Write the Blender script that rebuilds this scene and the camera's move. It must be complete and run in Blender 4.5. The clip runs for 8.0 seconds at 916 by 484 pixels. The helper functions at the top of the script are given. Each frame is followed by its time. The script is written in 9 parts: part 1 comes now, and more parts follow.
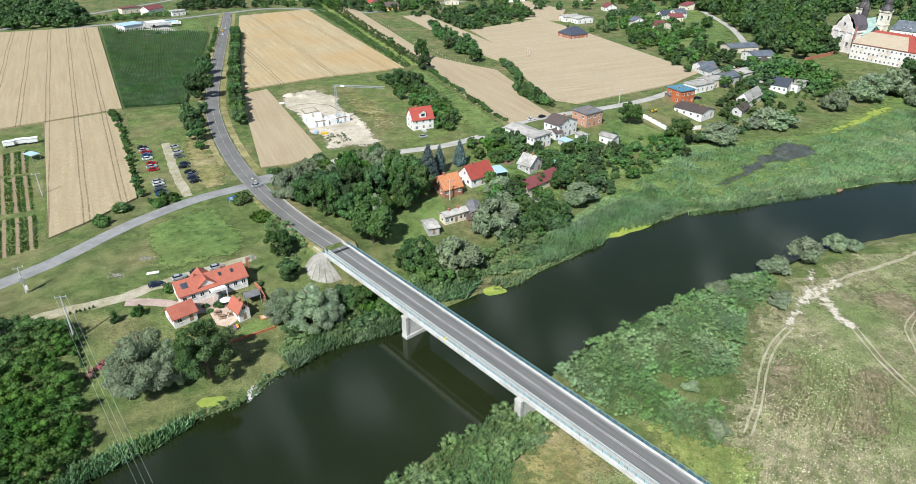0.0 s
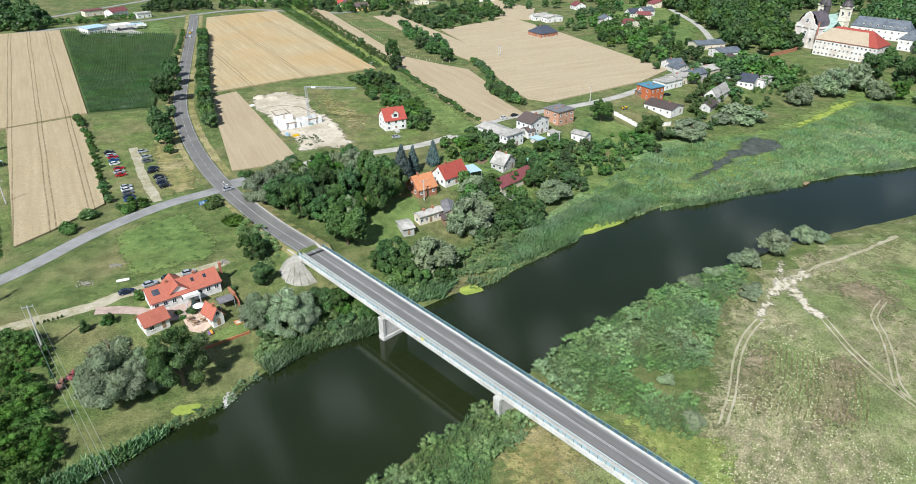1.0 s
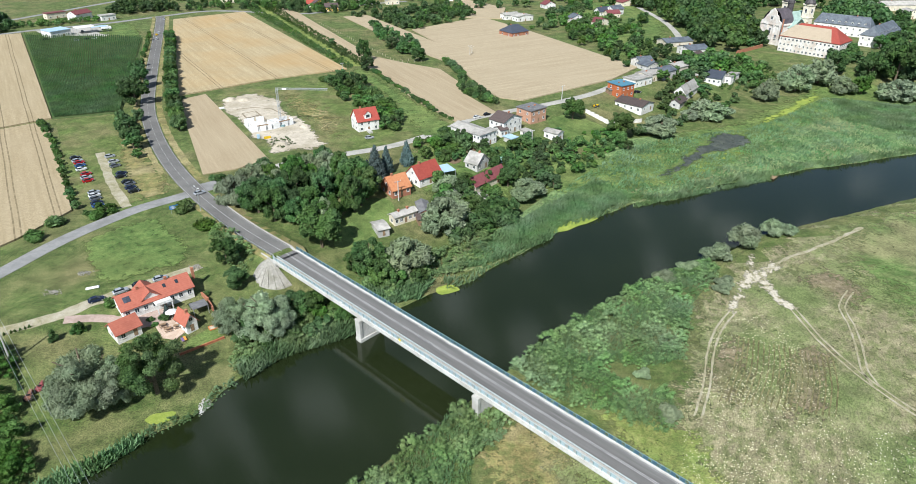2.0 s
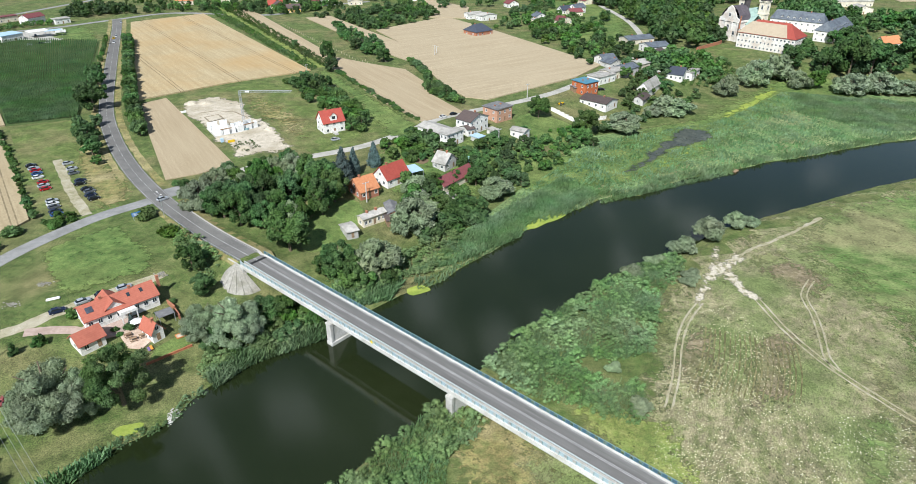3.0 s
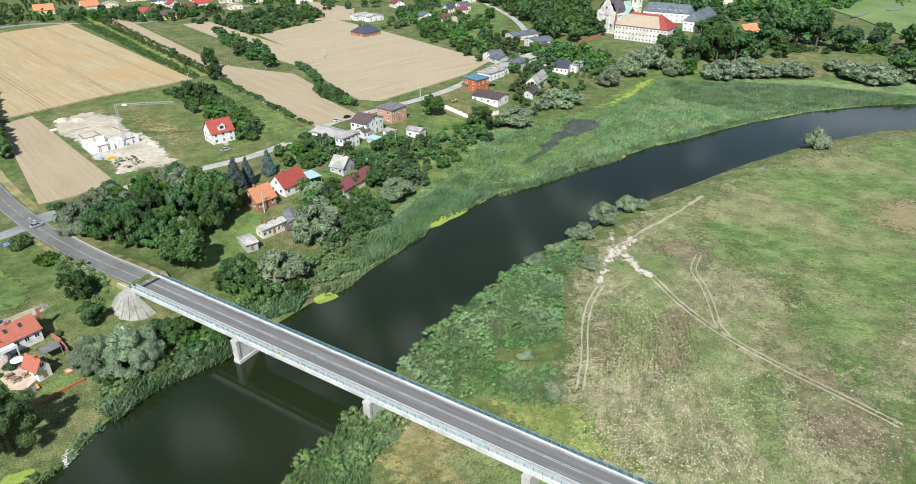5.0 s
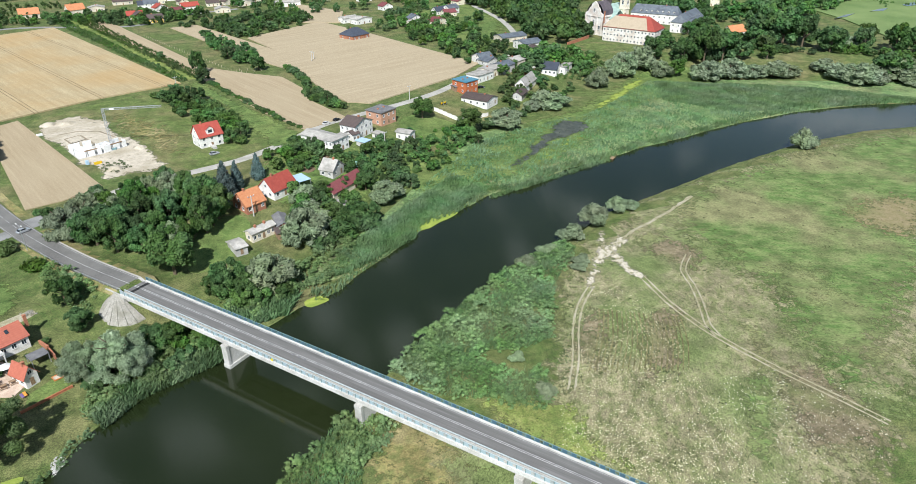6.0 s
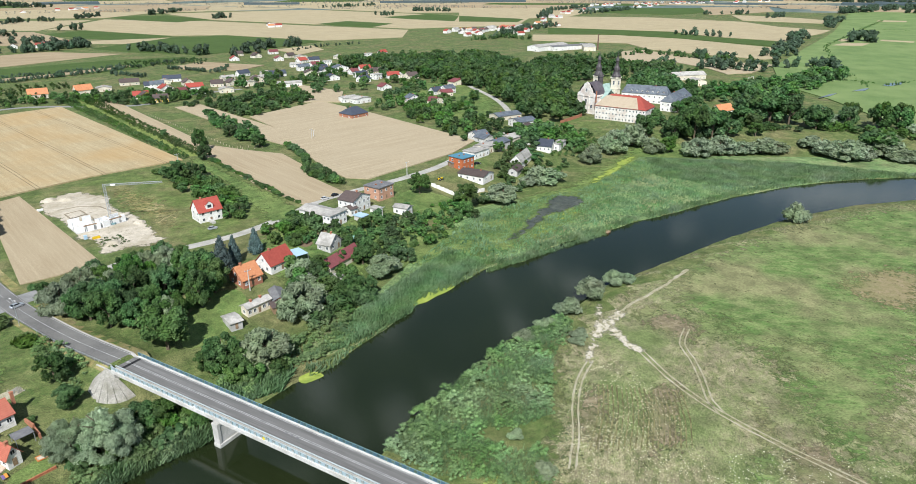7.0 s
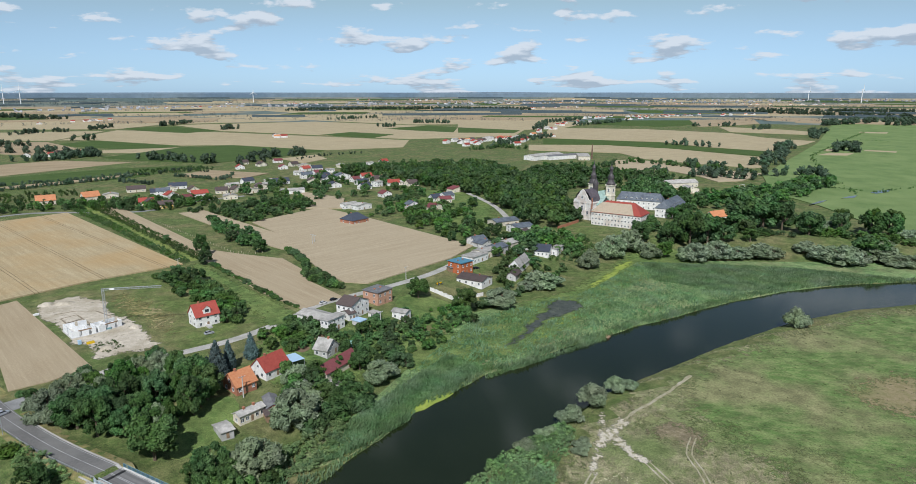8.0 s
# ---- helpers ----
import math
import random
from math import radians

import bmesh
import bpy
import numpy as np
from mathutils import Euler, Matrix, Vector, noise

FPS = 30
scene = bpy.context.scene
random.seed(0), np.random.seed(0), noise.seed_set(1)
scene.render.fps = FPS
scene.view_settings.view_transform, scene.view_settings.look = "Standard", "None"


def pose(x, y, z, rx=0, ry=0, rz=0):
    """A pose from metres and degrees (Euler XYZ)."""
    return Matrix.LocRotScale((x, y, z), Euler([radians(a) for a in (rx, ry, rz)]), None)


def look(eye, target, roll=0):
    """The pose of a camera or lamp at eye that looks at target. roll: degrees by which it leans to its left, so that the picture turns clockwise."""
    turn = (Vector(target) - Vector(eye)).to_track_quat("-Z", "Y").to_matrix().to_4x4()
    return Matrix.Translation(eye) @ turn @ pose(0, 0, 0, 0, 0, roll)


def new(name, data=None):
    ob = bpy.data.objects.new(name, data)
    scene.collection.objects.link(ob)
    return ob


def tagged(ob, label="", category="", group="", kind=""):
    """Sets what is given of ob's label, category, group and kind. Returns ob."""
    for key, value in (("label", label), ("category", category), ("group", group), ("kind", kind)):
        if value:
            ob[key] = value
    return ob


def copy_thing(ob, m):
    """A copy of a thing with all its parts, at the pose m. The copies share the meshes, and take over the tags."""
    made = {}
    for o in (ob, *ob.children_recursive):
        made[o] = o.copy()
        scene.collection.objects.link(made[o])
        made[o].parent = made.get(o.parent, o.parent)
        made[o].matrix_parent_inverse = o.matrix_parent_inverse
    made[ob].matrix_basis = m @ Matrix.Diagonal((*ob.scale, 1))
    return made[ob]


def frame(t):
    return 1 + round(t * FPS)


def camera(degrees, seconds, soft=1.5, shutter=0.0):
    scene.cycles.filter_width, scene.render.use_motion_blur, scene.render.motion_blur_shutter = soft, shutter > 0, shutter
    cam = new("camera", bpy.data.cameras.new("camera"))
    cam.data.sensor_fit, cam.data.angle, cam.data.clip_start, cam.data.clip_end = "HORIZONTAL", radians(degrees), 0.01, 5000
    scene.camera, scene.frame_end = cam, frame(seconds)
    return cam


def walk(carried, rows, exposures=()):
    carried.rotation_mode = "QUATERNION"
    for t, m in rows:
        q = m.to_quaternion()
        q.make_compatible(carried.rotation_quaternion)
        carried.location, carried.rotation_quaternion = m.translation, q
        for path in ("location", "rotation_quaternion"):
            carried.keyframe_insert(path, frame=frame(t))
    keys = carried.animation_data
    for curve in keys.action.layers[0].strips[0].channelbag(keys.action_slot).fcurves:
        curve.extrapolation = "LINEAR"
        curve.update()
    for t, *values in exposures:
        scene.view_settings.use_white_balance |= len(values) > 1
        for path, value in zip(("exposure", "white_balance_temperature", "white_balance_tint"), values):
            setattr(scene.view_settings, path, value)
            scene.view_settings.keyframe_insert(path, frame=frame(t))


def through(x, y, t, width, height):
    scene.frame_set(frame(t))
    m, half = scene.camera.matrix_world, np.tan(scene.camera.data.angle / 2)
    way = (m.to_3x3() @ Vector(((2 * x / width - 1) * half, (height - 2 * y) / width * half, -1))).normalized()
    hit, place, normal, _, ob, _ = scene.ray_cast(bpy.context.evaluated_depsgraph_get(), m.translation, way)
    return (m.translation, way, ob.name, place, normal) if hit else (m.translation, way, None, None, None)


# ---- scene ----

# ---- camera ----
cam = camera(69.80, 8.0, soft=0.35)
PATH = [
    (0, pose(0, 0, 110, 61.462, -0.148, -0.000)),
    (0.5, pose(0, 0, 110, 61.459, -0.142, -1.355)),
    (1, pose(0, 0, 110, 61.440, -0.090, -2.489)),
    (1.5, pose(0, 0, 110, 61.422, -0.104, -3.686)),
    (1.7, pose(0, 0, 110, 61.422, -0.100, -4.250)),
    (2.8, pose(0, 0, 110, 61.400, -0.060, -7.030)),
    (3, pose(0, 0, 110, 61.400, -0.060, -7.960)),
    (3.5, pose(0, 0, 110, 61.405, -0.038, -10.736)),
    (4, pose(0, 0, 110, 61.390, 0.016, -14.153)),
    (4.5, pose(0, 0, 110, 61.397, 0.057, -16.354)),
    (5, pose(0, 0, 110, 61.394, 0.029, -17.434)),
    (5.2, pose(0, 0, 110, 61.390, 0.030, -17.920)),
    (6.3, pose(0, 0, 110, 61.880, 0.070, -18.500)),
    (6.4, pose(0, 0, 110, 62.200, 0.075, -18.550)),
    (6.5, pose(0, 0, 110, 62.741, 0.076, -18.588)),
    (7, pose(0, 0, 110, 68.018, 0.056, -18.697)),
    (7.5, pose(0, 0, 110, 73.642, 0.023, -18.725)),
    (8, pose(0, 0, 110, 77.121, -0.001, -18.792)),
]
walk(cam, PATH, exposures=[(0, 0.42, 6060, 8), (6.6, 0.40, 6080, 8), (7.2, 0.30, 6100, 9), (8.0, -0.13, 5960, 10)])

# ---- world and sun ----
SUN_AZIMUTH, SUN_HEIGHT = math.radians(245), math.radians(46)


def make_world():
    world = bpy.data.worlds.new("sky")
    scene.world = world
    world.use_nodes = True
    nt = world.node_tree
    nt.nodes.clear()
    out = nt.nodes.new("ShaderNodeOutputWorld")
    back = nt.nodes.new("ShaderNodeBackground")
    sky = nt.nodes.new("ShaderNodeTexSky")
    sky.sky_type, sky.sun_disc = "NISHITA", False
    sky.sun_elevation, sky.sun_rotation = SUN_HEIGHT, math.pi / 2 - SUN_AZIMUTH
    sky.altitude, sky.air_density, sky.dust_density, sky.ozone_density = 100, 1.0, 0.2, 2.5
    # fair-weather cumulus: flat grey bases, bright tops, smaller towards the horizon
    def calc(op, a, b=None):
        n = nt.nodes.new("ShaderNodeMath")
        n.operation = op
        for k, v in enumerate((a, b)):
            if isinstance(v, (int, float)):
                n.inputs[k].default_value = v
            elif v is not None:
                nt.links.new(v, n.inputs[k])
        return n.outputs[0]

    geo = nt.nodes.new("ShaderNodeTexCoord")
    cut = nt.nodes.new("ShaderNodeSeparateXYZ")
    nt.links.new(geo.outputs["Generated"], cut.inputs[0])
    lift = calc("SQRT", calc("ADD", calc("MAXIMUM", cut.outputs[2], 0.0), 0.03))
    across = calc("ARCTAN2", cut.outputs[0], cut.outputs[1])

    def puffs(shift, detail):
        at = nt.nodes.new("ShaderNodeCombineXYZ")
        nt.links.new(calc("ADD", calc("MULTIPLY", across, 9.5), 4.7), at.inputs[0])
        nt.links.new(calc("ADD", calc("MULTIPLY", lift, 21.0), shift), at.inputs[1])
        n = nt.nodes.new("ShaderNodeTexNoise")
        n.noise_dimensions = "2D"
        n.inputs["Scale"].default_value, n.inputs["Detail"].default_value, n.inputs["Roughness"].default_value = 1.0, detail, 0.55
        nt.links.new(at.outputs[0], n.inputs["Vector"])
        return n.outputs[0]

    def soft(value, low, high, top):
        r = nt.nodes.new("ShaderNodeMapRange")
        r.interpolation_type = "SMOOTHSTEP"
        for n, v in (("From Min", low), ("From Max", high), ("To Max", top)):
            r.inputs[n].default_value = v
        nt.links.new(value, r.inputs["Value"])
        return r.outputs[0]

    here, above = puffs(0.0, 9), puffs(0.3, 3)
    lit = nt.nodes.new("ShaderNodeMix")
    lit.data_type = "RGBA"
    lit.inputs["A"].default_value, lit.inputs["B"].default_value = (8.6, 9.9, 11.2, 1), (15.0, 15.6, 16.0, 1)
    nt.links.new(soft(calc("SUBTRACT", here, above), -0.06, 0.09, 1.0), lit.inputs["Factor"])
    mix = nt.nodes.new("ShaderNodeMix")
    mix.data_type = "RGBA"
    nt.links.new(lit.outputs["Result"], mix.inputs["B"])
    nt.links.new(soft(here, 0.55, 0.63, 0.9), mix.inputs["Factor"])
    cool = nt.nodes.new("ShaderNodeMix")
    cool.data_type, cool.blend_type = "RGBA", "MULTIPLY"
    cool.inputs["Factor"].default_value = 1.0
    tint = nt.nodes.new("ShaderNodeValToRGB")
    tones = tint.color_ramp.elements
    tones[0].color, tones[1].color = (1.09, 1.60, 2.62, 1), (1.0, 1.0, 1.0, 1)
    tones[0].position, tones[1].position = 0.0, 0.4
    tones.new(0.127).color = (1.96, 1.82, 1.57, 1)
    nt.links.new(cut.outputs[2], tint.inputs[0])
    nt.links.new(tint.outputs[0], cool.inputs["B"])
    nt.links.new(sky.outputs[0], cool.inputs["A"])
    nt.links.new(cool.outputs["Result"], mix.inputs["A"])
    nt.links.new(mix.outputs["Result"], back.inputs["Color"])
    back.inputs["Strength"].default_value = 0.052
    nt.links.new(back.outputs[0], out.inputs[0])


make_world()
lamp = bpy.data.lights.new("sun", "SUN")
lamp.energy, lamp.angle, lamp.color = 4.9, math.radians(0.53), (1.0, 0.96, 0.91)
sun = new("sun", lamp)
sun.matrix_world = look((0, 0, 0), (-math.cos(SUN_AZIMUTH) * math.cos(SUN_HEIGHT), -math.sin(SUN_AZIMUTH) * math.cos(SUN_HEIGHT), -math.sin(SUN_HEIGHT)))


# ---- materials ----
def nodes(name):
    m = bpy.data.materials.new(name)
    m.use_nodes = True
    nt = m.node_tree
    return m, nt, nt.nodes["Principled BSDF"]


def noise_of(nt, scale, detail=4, rough=0.55, vector=None, stretch=None):
    n = nt.nodes.new("ShaderNodeTexNoise")
    n.inputs["Scale"].default_value, n.inputs["Detail"].default_value, n.inputs["Roughness"].default_value = scale, detail, rough
    if vector is None:
        vector = nt.nodes.new("ShaderNodeNewGeometry").outputs["Position"]
    if stretch:
        warp = nt.nodes.new("ShaderNodeMapping")
        warp.vector_type = "TEXTURE"
        warp.inputs["Rotation"].default_value = (0, 0, math.radians(stretch[0]))
        warp.inputs["Scale"].default_value = (1 / stretch[1], 1 / stretch[2], 1)
        nt.links.new(vector, warp.inputs[0])
        vector = warp.outputs[0]
    nt.links.new(vector, n.inputs["Vector"])
    return n.outputs[0]


def ramp(nt, value, low, high, a=0.0, b=1.0):
    r = nt.nodes.new("ShaderNodeMapRange")
    for n, v in zip(("From Min", "From Max", "To Min", "To Max"), (low, high, a, b)):
        r.inputs[n].default_value = v
    nt.links.new(value, r.inputs["Value"])
    return r.outputs[0]


def blend(nt, factor, a, b, kind="MIX"):
    m = nt.nodes.new("ShaderNodeMix")
    m.data_type, m.blend_type = "RGBA", kind
    for key, v in (("Factor", factor), ("A", a), ("B", b)):
        if isinstance(v, tuple):
            m.inputs[key].default_value = (*v, 1)
        elif isinstance(v, (int, float)):
            m.inputs[key].default_value = v
        else:
            nt.links.new(v, m.inputs[key])
    return m.outputs["Result"]


def relief(nt, bsdf, value, strength, distance):
    b = nt.nodes.new("ShaderNodeBump")
    b.inputs["Strength"].default_value, b.inputs["Distance"].default_value = strength, distance
    nt.links.new(value, b.inputs["Height"])
    nt.links.new(b.outputs[0], bsdf.inputs["Normal"])


def surface(name, one, two, scale, three=None, large=0.03, rough=0.9, bump=0.0, metal=0.0, cut=(0.4, 0.6), wide=(0.45, 0.65), own=0.0, spread=None, speckle=0.14):
    """A rough surface: grain between two colours, and larger patches of a third."""
    m, nt, bsdf = nodes(name)
    grain = noise_of(nt, scale, 5, 0.6, None, spread)
    col = blend(nt, ramp(nt, grain, *cut), one, two)
    if three:
        col = blend(nt, ramp(nt, noise_of(nt, large, 4), *wide), col, three)
    speck = noise_of(nt, scale * 5.5, 3, 0.7, None, spread)
    tone = nt.nodes.new("ShaderNodeHueSaturation")
    nt.links.new(ramp(nt, speck, 0.36, 0.64, 1 - speckle, 1 + speckle), tone.inputs["Value"])
    nt.links.new(col, tone.inputs["Color"])
    col = tone.outputs[0]
    if speckle > 0.25:
        tone = nt.nodes.new("ShaderNodeHueSaturation")
        nt.links.new(ramp(nt, noise_of(nt, scale * 0.3, 5, 0.65), 0.38, 0.62, 0.76, 1.24), tone.inputs["Value"])
        nt.links.new(col, tone.inputs["Color"])
        col = tone.outputs[0]
    if own:
        info = nt.nodes.new("ShaderNodeObjectInfo")
        tone = nt.nodes.new("ShaderNodeHueSaturation")
        nt.links.new(ramp(nt, info.outputs["Random"], 0, 1, 1 - own, 1 + own), tone.inputs["Value"])
        nt.links.new(col, tone.inputs["Color"])
        col = tone.outputs[0]
    nt.links.new(col, bsdf.inputs["Base Color"])
    bsdf.inputs["Roughness"].default_value, bsdf.inputs["Metallic"].default_value = rough, metal
    bsdf.inputs["Specular IOR Level"].default_value = 0.25 if rough > 0.6 else 0.5
    if bump:
        relief(nt, bsdf, grain, 0.6, bump)
    return m


def leaf_mat(name, one, two, through=0.35, clump=0.35, vary=0.36):
    """Leaves, varied from leaf to leaf, from tree to tree and in clumps."""
    m, nt, bsdf = nodes(name)
    geo, info = nt.nodes.new("ShaderNodeNewGeometry"), nt.nodes.new("ShaderNodeObjectInfo")
    col = blend(nt, geo.outputs["Random Per Island"], one, two)
    tone = nt.nodes.new("ShaderNodeHueSaturation")
    nt.links.new(col, tone.inputs["Color"])
    nt.links.new(ramp(nt, info.outputs["Random"], 0, 1, 1 - vary, 1 + vary), tone.inputs["Value"])
    nt.links.new(ramp(nt, info.outputs["Random"], 0, 1, 0.485, 0.515), tone.inputs["Hue"])
    hue = nt.nodes.new("ShaderNodeHueSaturation")
    nt.links.new(tone.outputs[0], hue.inputs["Color"])
    spread = noise_of(nt, 0.11, 2)
    nt.links.new(ramp(nt, spread, 0.3, 0.7, 1 - vary * 0.9, 1 + vary * 0.9), hue.inputs["Value"])
    nt.links.new(ramp(nt, noise_of(nt, 0.083, 2), 0.3, 0.7, 0.488, 0.525), hue.inputs["Hue"])
    nt.links.new(ramp(nt, noise_of(nt, 0.061, 2), 0.3, 0.7, 0.75, 1.15), hue.inputs["Saturation"])
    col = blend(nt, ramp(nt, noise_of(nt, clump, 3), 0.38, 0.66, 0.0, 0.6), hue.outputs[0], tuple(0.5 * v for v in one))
    nt.links.new(col, bsdf.inputs["Base Color"])
    bsdf.inputs["Roughness"].default_value = 0.6
    bsdf.inputs["Specular IOR Level"].default_value = 0.16
    thin = nt.nodes.new("ShaderNodeBsdfTranslucent")
    nt.links.new(col, thin.inputs[0])
    both = nt.nodes.new("ShaderNodeMixShader")
    both.inputs[0].default_value = through
    nt.links.new(bsdf.outputs[0], both.inputs[1])
    nt.links.new(thin.outputs[0], both.inputs[2])
    nt.links.new(both.outputs[0], nt.nodes["Material Output"].inputs[0])
    return m


def crop_mat(name, one, two, angle, lanes=0.0, rows=1.6, lane_at=0.0, patch=None):
    """A standing or cut crop: rows along an angle, and pairs of wheel lines every so many metres."""
    m, nt, bsdf = nodes(name)
    geo = nt.nodes.new("ShaderNodeNewGeometry").outputs["Position"]
    turn = nt.nodes.new("ShaderNodeMapping")
    turn.vector_type = "POINT"
    turn.inputs["Rotation"].default_value = (0, 0, math.radians(-angle))
    nt.links.new(geo, turn.inputs[0])
    cut = nt.nodes.new("ShaderNodeSeparateXYZ")
    nt.links.new(turn.outputs[0], cut.inputs[0])
    fine = noise_of(nt, 1.5, 6, 0.75)
    drill = noise_of(nt, 1.0, 3, 0.6, turn.outputs[0], (0, 0.025, 1.0 / rows))
    col = blend(nt, ramp(nt, drill, 0.3, 0.7), tuple(0.84 * v for v in one), two)
    col = blend(nt, ramp(nt, fine, 0.38, 0.62, 0.0, 0.75), col, tuple(0.62 * v for v in one))
    wide = noise_of(nt, 0.022, 4)
    col = blend(nt, ramp(nt, wide, 0.42, 0.7, 0.0, 0.55), col, patch or tuple(0.8 * v for v in two))
    if lanes:
        def calc(op, a, b=None):
            n = nt.nodes.new("ShaderNodeMath")
            n.operation = op
            for k, v in enumerate((a, b)):
                if v is None:
                    continue
                if isinstance(v, (int, float)):
                    n.inputs[k].default_value = v
                else:
                    nt.links.new(v, n.inputs[k])
            return n.outputs[0]
        sway = ramp(nt, noise_of(nt, 0.012, 1), 0.3, 0.7, -0.35, 0.35)
        across = calc("ADD", calc("ADD", cut.outputs[1], sway), lane_at)
        off = calc("ABSOLUTE", calc("SUBTRACT", calc("ABSOLUTE", calc("SUBTRACT", calc("FLOORED_MODULO", across, lanes), lanes / 2)), 0.95))
        line = calc("MULTIPLY", calc("LESS_THAN", off, 0.26), ramp(nt, noise_of(nt, 0.3, 4), 0.3, 0.55, 0.25, 0.9))
        col = blend(nt, line, col, tuple(0.42 * v for v in one))
    nt.links.new(col, bsdf.inputs["Base Color"])
    bsdf.inputs["Roughness"].default_value = 0.95
    bsdf.inputs["Specular IOR Level"].default_value = 0.1
    relief(nt, bsdf, fine, 0.8, 0.25)
    return m


def water_mat():
    m, nt, bsdf = nodes("river water")
    col = blend(nt, ramp(nt, noise_of(nt, 0.015, 3), 0.4, 0.65), (0.0125, 0.0185, 0.006), (0.0175, 0.024, 0.0085))
    nt.links.new(col, bsdf.inputs["Base Color"])
    bsdf.inputs["Roughness"].default_value = 0.08
    bsdf.inputs["IOR"].default_value, bsdf.inputs["Specular IOR Level"].default_value = 1.33, 0.95
    ripple = noise_of(nt, 1.6, 3, 0.6, None, (38, 0.5, 1.3))
    relief(nt, bsdf, ripple, 0.25, 0.05)
    return m


def plain(name, colour, rough=0.5, metal=0.0):
    m, nt, bsdf = nodes(name)
    dirt = noise_of(nt, 0.8, 5, 0.6)
    col = blend(nt, ramp(nt, dirt, 0.45, 0.75, 0.0, 0.35), colour, tuple(0.72 * v for v in colour))
    nt.links.new(col, bsdf.inputs["Base Color"])
    bsdf.inputs["Roughness"].default_value, bsdf.inputs["Metallic"].default_value = rough, metal
    return m


def glass_mat(name, colour, rough=0.1):
    m, nt, bsdf = nodes(name)
    bsdf.inputs["Base Color"].default_value = (*colour, 1)
    bsdf.inputs["Roughness"].default_value = rough
    bsdf.inputs["Transmission Weight"].default_value = 0.35
    return m


GRASS = surface("rough grass", (0.077, 0.118, 0.031), (0.123, 0.152, 0.05), 0.6, (0.155, 0.15, 0.064), 0.045, bump=0.15, speckle=0.55)
LAWN = surface("mown lawn", (0.085, 0.125, 0.032), (0.135, 0.17, 0.052), 0.5, (0.17, 0.165, 0.07), 0.06, bump=0.05, speckle=0.42)
LUSH = surface("lush meadow", (0.08, 0.135, 0.035), (0.128, 0.182, 0.052), 0.45, (0.155, 0.20, 0.06), 0.05, bump=0.25, speckle=0.35)
MARSH = surface("marsh grass", (0.11, 0.185, 0.065), (0.175, 0.25, 0.10), 0.22, (0.22, 0.235, 0.11), 0.03, bump=0.4, speckle=0.45)
PASTURE = surface("dry pasture", (0.168, 0.18, 0.078), (0.265, 0.24, 0.14), 0.5, (0.142, 0.178, 0.064), 0.035, bump=0.12, wide=(0.45, 0.64), spread=(55, 0.75, 1.1), speckle=0.4)
PASTURE_GREEN = surface("green pasture", (0.10, 0.165, 0.045), (0.16, 0.205, 0.072), 0.45, (0.205, 0.205, 0.095), 0.03, bump=0.12, wide=(0.44, 0.62), spread=(-20, 0.5, 1.2), speckle=0.3)
DRY = surface("dry verge", (0.26, 0.22, 0.09), (0.16, 0.17, 0.06), 0.5, (0.3, 0.26, 0.13), 0.08, bump=0.2, speckle=0.3)
WORN_SAND = surface("worn sand", (0.25, 0.235, 0.13), (0.55, 0.50, 0.40), 0.6, (0.36, 0.325, 0.215), 0.2, bump=0.2, cut=(0.40, 0.50), wide=(0.5, 0.75), speckle=0.2)
SAND = surface("bare sand", (0.46, 0.405, 0.315), (0.56, 0.50, 0.40), 0.5, (0.38, 0.33, 0.24), 0.09, bump=0.25, speckle=0.15)
TRACK = surface("sandy track", (0.36, 0.33, 0.23), (0.27, 0.25, 0.14), 0.8, (0.43, 0.39, 0.30), 0.15, bump=0.1, speckle=0.25)
ASPHALT = surface("asphalt", (0.135, 0.131, 0.124), (0.165, 0.16, 0.15), 1.5, (0.19, 0.185, 0.172), 0.1, rough=0.85, bump=0.01)
DECK_ASPHALT = surface("asphalt worn along the lanes", (0.125, 0.121, 0.115), (0.21, 0.205, 0.195), 0.9, (0.155, 0.15, 0.142), 0.12, rough=0.85, bump=0.01, cut=(0.38, 0.64), spread=(-49.15, 0.02, 1.0), speckle=0.1)
OLD_CONCRETE = surface("weathered concrete", (0.29, 0.275, 0.24), (0.37, 0.355, 0.31), 0.9, (0.23, 0.22, 0.18), 0.3, rough=0.9, bump=0.02, speckle=0.25)
BEAM = surface("bright deck concrete", (0.55, 0.54, 0.51), (0.63, 0.615, 0.58), 0.7, (0.45, 0.43, 0.39), 0.2, rough=0.85, bump=0.02)
OLD_ASPHALT = surface("worn asphalt", (0.25, 0.25, 0.245), (0.30, 0.295, 0.285), 0.9, (0.21, 0.21, 0.20), 0.15, rough=0.9, bump=0.01)
PAVING = surface("concrete road", (0.40, 0.38, 0.34), (0.46, 0.44, 0.40), 0.7, (0.34, 0.33, 0.29), 0.15, rough=0.9, bump=0.02)
CONCRETE = surface("pale concrete", (0.47, 0.46, 0.43), (0.55, 0.535, 0.50), 0.7, (0.40, 0.385, 0.35), 0.25, rough=0.85, bump=0.02)
PAINT = plain("road paint", (0.72, 0.72, 0.70), 0.7)
